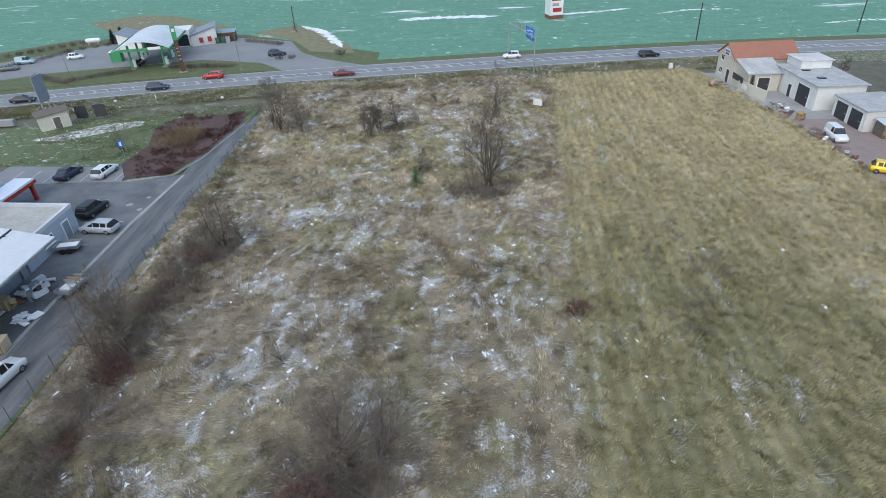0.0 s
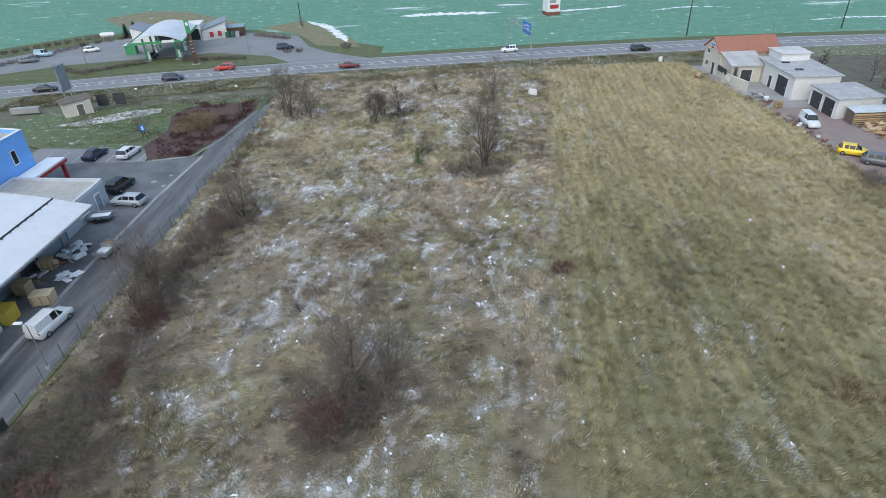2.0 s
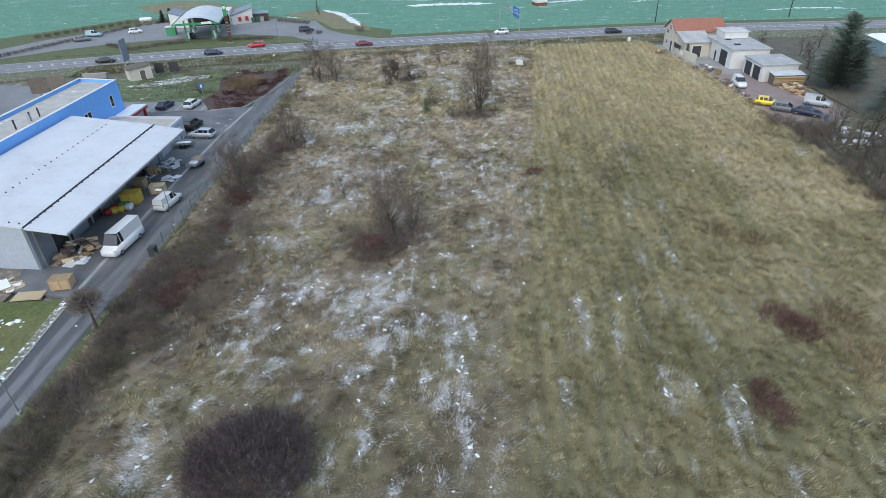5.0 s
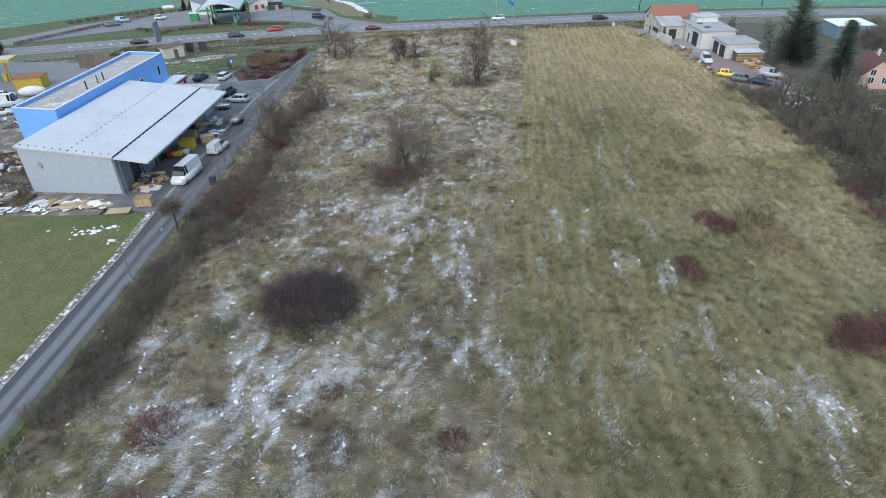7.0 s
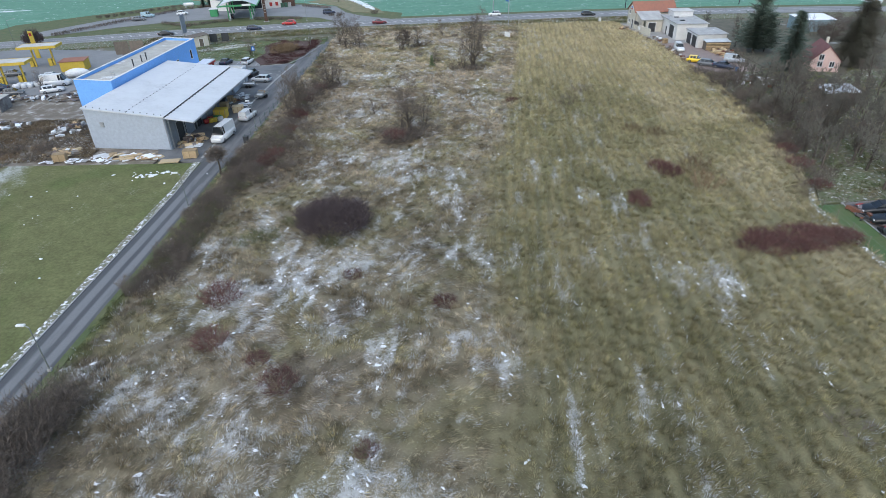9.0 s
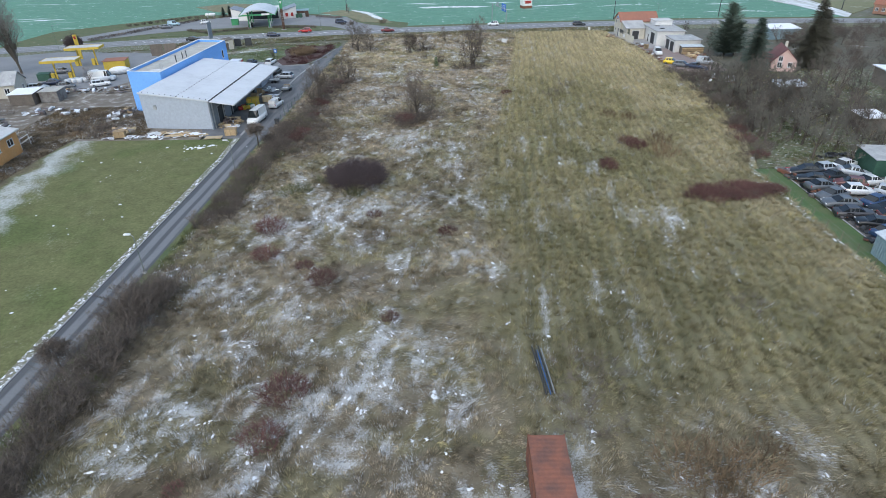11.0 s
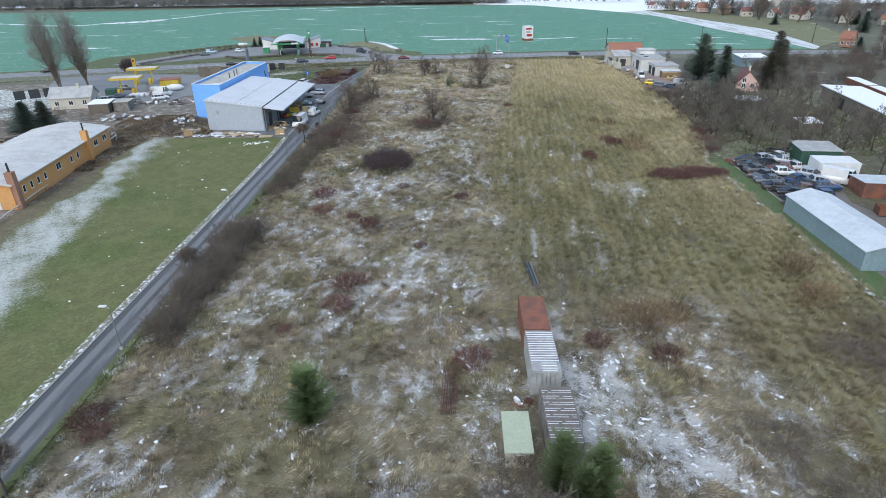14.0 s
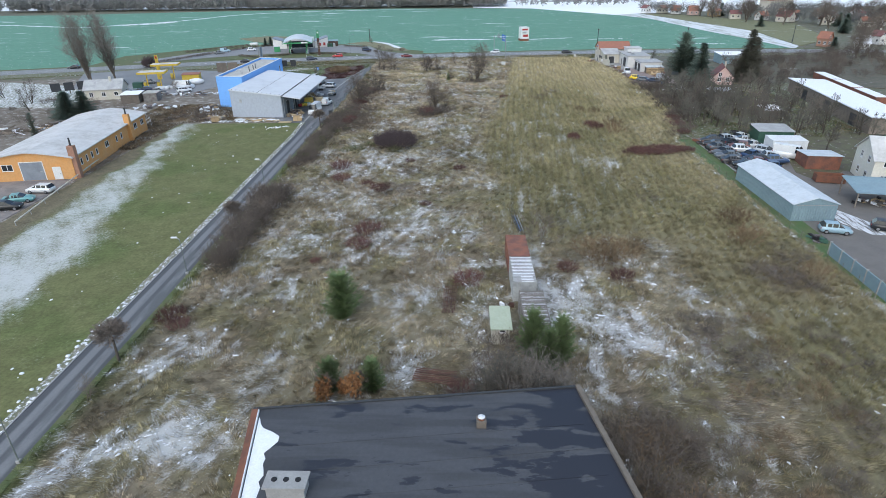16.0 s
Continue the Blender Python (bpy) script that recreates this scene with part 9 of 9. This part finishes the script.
for k in range(3):
    tube("flue", (-13.05 + 0.75 * k, -98.85, 4.99), (-13.05 + 0.75 * k, -98.85, 5.03), 0.19, 0.19, "tyre", chm, n=14)
c2 = box("chimney", -0.35, 0.35, -93.2, -92.5, 3.985, 4.55, "grey_wood", fb, "small stone chimney with a metal cowl", bevel=0.04)
tube("cowl", (0, -92.85, 4.56), (0, -92.85, 4.75), 0.24, 0.22, "rust", c2)
tube("cowl_cap", (0, -92.85, 4.76), (0, -92.85, 4.88), 0.27, 0.12, "plastic_white", c2, n=14)
for x in (-14.0, -9.5, -5.0, -0.5, 4.0):
    wall_window(fb, (x, -91.7 + (x + 16.6) * 0.1165, 2.0), (-1, -0.117), 1.3, 1.2)
bl = thing("beam", "long weathered timber beam in the thicket", "beam", (9.6, -93.0, 0.3), 10)
box("beam", -0.12, 0.12, -4.5, 4.5, 0.0, 0.22, "grey_wood", bl)

# ---- lamps, signs, posts and fences ----
MAT["lamp_post"] = plain("dull_lamp_post", (0.17, 0.19, 0.17), 0.7, big=1.0, fine=6)


def street_lamp(x, y, h, arm, turn, label, head="white_paint"):
    t = thing("street_lamp", label, "lamp", (x, y, 0), turn, "street lamps")
    tube("post", (0, 0, 0), (0, 0, h), 0.06, 0.04, "lamp_post", t)
    box("base", -0.15, 0.15, -0.15, 0.15, 0, 0.3, "concrete", t)
    if arm:
        tube("arm", (0, 0, h - 0.02), (arm, 0, h + 0.25), 0.04, 0.035, "steel", t)
        box("lamp_head", arm - 0.05, arm + 0.65, -0.14, 0.14, h + 0.18, h + 0.32, head, t, bevel=0.04)
    else:
        bm = bmesh.new()
        bmesh.ops.create_uvsphere(bm, u_segments=12, v_segments=8, radius=0.24, matrix=pose(0, 0, h + 0.2) @ Matrix.Diagonal((1.2, 1.2, 0.75, 1)))
        part("lamp_head", bm, head, t)
    return t


for y in (29.2, -1.0, -31.4, -62.8, -93.0):
    street_lamp(-35.0, y, 4.7, 0.3, 180, "grey street lamp with white head beside the track")
street_lamp(-58.3, 98.0, 4.5, 0, 0, "park lamp with white globe by the parking lot")
street_lamp(-39.6, 97.6, 4.5, 0, 0, "park lamp with white globe at the lane")
street_lamp(-87.7, 133.2, 8.0, 1.6, 150, "tall curved lamp on the station lawn", "steel")
street_lamp(-48.7, 134.8, 8.0, 1.6, 40, "tall curved lamp on the station lawn", "steel")
street_lamp(-122.0, 98.0, 8.0, 1.6, 40, "tall lamp at the yellow station", "steel")
street_lamp(66.0, 119.5, 8.0, 1.5, 90, "tall lamp by the main road", "steel")

ps = thing("parking_sign", "blue and white parking sign on a post", "sign", (-51.1, 83.4, 0), 10)
tube("post", (0, 0, 0), (0, 0, 2.6), 0.04, 0.04, "steel", ps)
box("plate", -0.4, 0.4, -0.06, -0.03, 1.8, 2.8, "sign_blue", ps)
box("plate_mark", -0.15, 0.15, -0.08, -0.061, 2.0, 2.6, "white_paint", ps)
gp = thing("signboard", "tall grey back of a signboard beside the road", "signboard", (-79.2, 110.2, 0), 95)
box("board", -1.8, 1.8, -0.1, 0.1, 1.6, 6.6, "hall_wall_dark", gp, "grey board back with braces")
for x in (-1.2, 1.2):
    box("post", x - 0.1, x + 0.1, 0.101, 0.3, 0, 6.4, "steel", gp)
dl = thing("billboard", "dark weathered boards on posts near the verge", "billboard", (-66.4, 103.6, 0), 12)
for i in range(2):
    box("panel", -3.0 + 3.2 * i, -1.0 + 3.2 * i, -0.08, 0.08, 0.3, 2.5, "dark_gate", dl)
    box("post", -1.8 + 3.2 * i, -1.6 + 3.2 * i, 0.081, 0.25, 0, 2.4, "grey_wood", dl)
db = thing("billboard", "dark weathered billboard behind the blue building", "billboard", (-84.0, 86.5, 0), 12)
for i in range(2):
    box("panel", -3.6 + 3.7 * i, -0.2 + 3.7 * i, -0.08, 0.08, 1.0, 4.2, "grey_wood", db)
    box("post", -2.1 + 3.7 * i, -1.9 + 3.7 * i, 0.081, 0.25, 0, 4.1, "grey_wood", db)

ga = thing("sign_gantry", "grey road gantry carrying a blue direction sign", "road sign")
A, B2 = Vector((16.7, 123.4)), Vector((13.0, 140.6))
for p in (A, B2):
    tube("post", (p.x, p.y, 0), (p.x, p.y, 7.0), 0.16, 0.14, "steel", ga)
tube("beam", (A.x, A.y, 6.85), (B2.x, B2.y, 6.85), 0.13, 0.13, "steel", ga)
d = (B2 - A).normalized()
m = Matrix.Translation((A.x, A.y, 0)) @ Matrix.Rotation(math.atan2(d.y, d.x), 4, "Z")
sg = box("sign_panel", 1.4, 6.2, -0.30, -0.16, 5.9, 8.3, "sign_blue", ga, "blue direction sign with white marks", m=m)
for q in ((1.8, 4.2, 7.6, 7.8), (1.8, 3.6, 7.0, 7.2), (2.6, 2.8, 6.2, 6.9), (4.4, 5.8, 7.3, 7.5), (4.4, 5.4, 6.6, 6.8)):
    box("sign_mark", q[0], q[1], -0.325, -0.301, q[2], q[3], "white_paint", sg, m=m)
    box("sign_mark", q[0], q[1], -0.159, -0.135, q[2], q[3], "white_paint", sg, m=m)
for k in (9.6, 10.8, 12.0):
    box("back_plate", k, k + 0.8, -0.2, -0.16, 6.5, 8.0, "steel", ga, m=m)
tw = thing("advertising_tower", "white boxy advertising tower with red marks in the field", "billboard", (29.9, 182.6, -0.05), 14)
box("tower", -2.0, 2.0, -2.0, 2.0, 1.0, 6.4, "white_paint", tw)
box("footing", -2.0, 2.0, -2.0, 2.0, 0.0, 0.99, "rust", tw)
for q, mt in (((-1.6, 1.2, 4.9, 5.7), "red"), ((-1.2, 1.5, 1.9, 3.0), "red"), ((-1.4, 0.6, 3.5, 4.3), "steel")):
    box("poster_mark", q[0], q[1], -2.03, -2.004, q[2], q[3], mt, tw)
wb = thing("notice_board", "small white board on legs in the meadow", "sign", (14.4, 99.7, 0), -38)
box("board", -0.85, 0.85, -0.04, 0.04, 0.6, 1.7, "white_paint", wb)
for x in (-0.7, 0.7):
    box("leg", x - 0.05, x + 0.05, 0.041, 0.12, 0, 1.6, "grey_wood", wb)
for x, y, h in ((-46.8, 181.0, 6.5), (58.6, 146.4, 8.5), (98.0, 148.5, 8.5), (150.0, 160.0, 8.0)):
    up = thing("utility_pole", "dark wooden utility pole at the field edge", "pole", (x, y, -0.05), 10, "utility poles")
    tube("post", (0, 0, 0), (0, 0, h), 0.16, 0.11, "dark_gate", up)
    box("crossarm", -0.7, 0.7, -0.06, 0.06, h - 0.5, h - 0.38, "grey_wood", up)
mk = thing("marker_post", "white concrete marker post on the verge", "post", (44.6, 122.0, 0), 0)
box("post", -0.35, 0.35, -0.25, 0.25, 0, 1.1, "white_paint", mk, bevel=0.05)
for x, y in ((-59.8, 114.6), (-8.0, 122.4), (30.0, 126.0)):
    rp = thing("reflector_post", "white roadside reflector post", "post", (x, y, 0), 0, "reflector posts")
    box("post", -0.06, 0.06, -0.05, 0.05, 0, 1.0, "white_paint", rp)
    box("reflector", -0.065, 0.065, -0.055, 0.055, 0.75, 0.85, "dark_gate", rp)


def wire_fence(label, pts, step, h, post, wires=3):
    t = thing("wire_fence", label, "fence")
    for a, b in zip(pts, pts[1:]):
        a, b = Vector(a), Vector(b)
        n = max(1, round((b - a).length / step))
        for i in range(n + 1):
            p = a.lerp(b, i / n)
            tube("post", (p.x, p.y, 0), (p.x, p.y, h), 0.03, 0.03, post, t, n=6)
        for k in range(wires):
            z = h * (k + 0.7) / wires
            tube("wire", (a.x, a.y, z), (b.x, b.y, z), 0.004, 0.004, "steel", t, n=4)
    return t


wire_fence("rusty wire fence along the parking lot", [(-34.5, 22), (-34.3, 62), (-34.0, 92)], 2.8, 1.6, "green_metal")
wire_fence("thin wire fence beside the scrapyard strip", [(43.5, -72), (43.7, -35), (44.2, -4), (60, -1.0)], 3.2, 1.5, "grey_wood")
wire_fence("wire fence at the green plot", [(-84, 90), (-72, 91), (-66, 96)], 2.5, 1.5, "green_metal")
wire_fence("wire fence behind the garden", [(47.8, -2.0), (51.0, 20), (53.4, 42), (54.6, 60)], 3.0, 1.4, "grey_wood")
fp = thing("pipe_rail", "pale low pipe rail along the warehouse", "rail")
PA, PB = Vector((-66.9, -48)), Vector((-77.4, 15.0))
n = 14
for i in range(n + 1):
    p = PA.lerp(PB, i / n)
    tube("post", (p.x, p.y, 0), (p.x, p.y, 0.65), 0.05, 0.05, "steel", fp, n=6)
tube("rail", (PA.x, PA.y, 0.72), (PB.x, PB.y, 0.72), 0.11, 0.11, "cream", fp, n=8)
gl = thing("goal_frame", "white football goal frame by the warehouse", "goal", (-75.8, 11.0, 0), 98)
tube("post", (-1.5, 0, 0), (-1.5, 0, 2.0), 0.06, 0.06, "white_paint", gl)
tube("post", (1.5, 0, 0), (1.5, 0, 2.0), 0.06, 0.06, "white_paint", gl)
tube("crossbar", (-1.5, 0, 2.0), (1.5, 0, 2.0), 0.06, 0.06, "white_paint", gl)

# ---- lumps of snow and stones ----
def lump(name, label, x, y, s, mat, group, z=0.03, seed=0):
    rng = random.Random(seed)
    bm = bmesh.new()
    bmesh.ops.create_icosphere(bm, subdivisions=1, radius=1.0)
    for v in bm.verts:
        v.co *= rng.uniform(0.7, 1.2)
        v.co = Vector((v.co.x * s * rng.uniform(0.9, 1.2), v.co.y * s * 0.8, max(-0.1, v.co.z) * s * 0.45))
    for f in bm.faces:
        f.smooth = True
    t = part(name, bm, mat)
    t.matrix_world = pose(x, y, z, 0, 0, rng.uniform(0, 360))
    return tagged(t, label, "snow" if "snow" in name else "stone", group)


random.seed(9)
for i in range(34):
    lump("snow_lump", "lump of snow on the lawn near the hall", -45.0 + random.gauss(0, 2.4), 10.0 + random.gauss(0, 0.9), random.uniform(0.12, 0.42), "snow", "snow lumps on the lawn", 0.05, i)
for i in range(46):
    lump("snow_lump", "scattered lump of old snow on the lawn", random.uniform(-62, -41), random.uniform(-85, 8), random.uniform(0.08, 0.26), "snow", "scattered snow on the lawn", 0.05, 100 + i)
for i in range(16):
    lump("boundary_stone", "white stone along the edge of the track", -39.7 + random.uniform(-0.3, 0.3), -74 - 1.5 * i + random.uniform(-0.4, 0.4), random.uniform(0.2, 0.32), "snow", "stones along the track", 0.1, 200 + i)
for k, (x, y, s) in enumerate(((18.2, 1.1, 0.35), (11.0, -23.0, 0.35), (2.2, 40.6, 0.5), (14.3, 33.6, 0.5), (-16.5, 12.6, 0.9), (10.9, -22.8, 0.4), (28.4, -20.0, 0.35), (-18.2, -39.6, 0.3), (32.8, -56.0, 0.4), (-5.0, 19.8, 0.5), (4.5, 21.0, 0.3), (9.6, 18.9, 0.3),
                               (15.7, 17.0, 0.3), (21.3, 12.3, 0.35), (-1.0, -46.0, 0.6), (16.0, -64.0, 0.7), (14.3, -67.3, 0.7), (18.0, -70.0, 0.6), (-6.3, -77.0, 0.5), (-1.2, -69.5, 0.5), (7.4, -52.6, 0.4), (23.0, -50.0, 0.3), (6.2, 10.5, 0.35), (-3.0, 5.9, 0.35), (2.6, 5.9, 0.3))):
    lump("snow_lump", "small clump of old snow in the grass", x, y, s * 0.32, "snow", "snow clumps in the meadow", 0.10, 300 + k)

# ---- village ----
random.seed(21)
vill = [(151, 354, 10, "cream", "red_tiles"), (141, 362, 9, "white_wall", "dark_tiles"), (166, 332, 10, "pink", "red_tiles"), (175, 316, 11, "wood", "red_tiles"), (158, 344, 9, "white_wall", "red_tiles"), (180, 294, 10, "cream", "dark_tiles"), (192, 282, 10, "white_wall", "red_tiles"),
        (200, 268, 13, "cream", "dark_tiles"), (208, 276, 10, "white_wall", "red_tiles"), (213, 248, 10, "cream", "red_tiles"), (222, 258, 10, "white_wall", "dark_tiles"), (226, 230, 10, "cream", "red_tiles"), (240, 238, 11, "white_wall", "red_tiles"), (244, 264, 10, "cream", "dark_tiles"), (254, 286, 10, "white_wall", "red_tiles"),
        (232, 292, 10, "cream", "red_tiles"), (216, 302, 11, "white_wall", "red_tiles"), (262, 262, 10, "cream", "red_tiles"), (157, 147, 7, "brick", "red_tiles"), (167, 137, 7, "white_wall", "hall_roof"), (184, 153, 9, "white_wall", "dark_tiles"), (197, 143, 9, "cream", "red_tiles"), (206, 172, 9, "white_wall", "red_tiles"), (219, 194, 10, "cream", "dark_tiles")]
for x, y, s, w, r in vill:
    gable_house("house", {"white_wall": "white", "cream": "cream", "wood": "ochre", "pink": "pink", "brick": "brick"}[w] + " village house with " + {"red_tiles": "red tiled", "dark_tiles": "dark tiled", "hall_roof": "snow-covered"}[r] + " roof", x, y, s * 0.66, s * 0.52, random.uniform(0, 180), random.choice((2.6, 3.2, 3.6)), random.choice((5.2, 5.6, 6.0)), w, r, group="village houses", wins=2)
ch = thing("church", "small cream church with pointed dark spire", "church", (232, 352, 0), 20)
box("nave", -9, 9, -4.5, 4.5, 0, 8, "cream", ch)
prism("tower", [(9.1, -3), (15, -3), (15, 3), (9.1, 3)], 0, 15, "cream", ch)
tube("spire", (12, 0, 15), (12, 0, 26), 3.6, 0.1, "dark_gate", ch, n=8)
prism("nave_roof", [(-9.5, -5), (9.5, -5), (9.5, 5), (-9.5, 5)], 8, 8.6, "red_tiles", ch)
hut("garden_hut", "small garden hut with snowy roof", 70.0, 74.0, 14.0, 18.0, 2.2, 2.5, "grey_wood", "snow")
hut("garden_hut", "low hut with blue-grey snowy roof", 66.0, 72.0, 36.0, 40.0, 2.2, 2.6, "grey_wood", "shed_roof")

# bay lines and manhole covers in the parking lot
for x in (-64.5, -61.8, -59.0, -53.6, -48.6):
    tagged(box("bay_line", x, x + 0.12, 74.9, 79.4, 0.071, 0.076, "white_line"), "worn white parking bay line", "road marking", "", "structure")
tagged(box("bay_line", -46.2, -41.2, 62.3, 62.42, 0.063, 0.068, "white_line"), "worn white parking bay line", "road marking", "", "structure")
for k, (x, y, r) in enumerate(((-42.6, 67.0, 0.45), (-44.6, 57.8, 0.4), (-41.0, 69.0, 0.3), (-40.6, 65.5, 0.35))):
    m = tube("manhole_cover", (x, y, 0.055), (x, y, 0.072), r, r, "concrete", n=16)
    tagged(m, "round grey manhole cover in the asphalt", "manhole", "manhole covers")
heap("rubble_heap", "snowy rubble and weeds along the gravel yard", 53.2, 78.0, 0.7, 7.0, 40, ["concrete", "snow", "grey_wood", "rust"], 71, (0.3, 0.9), 0.25)
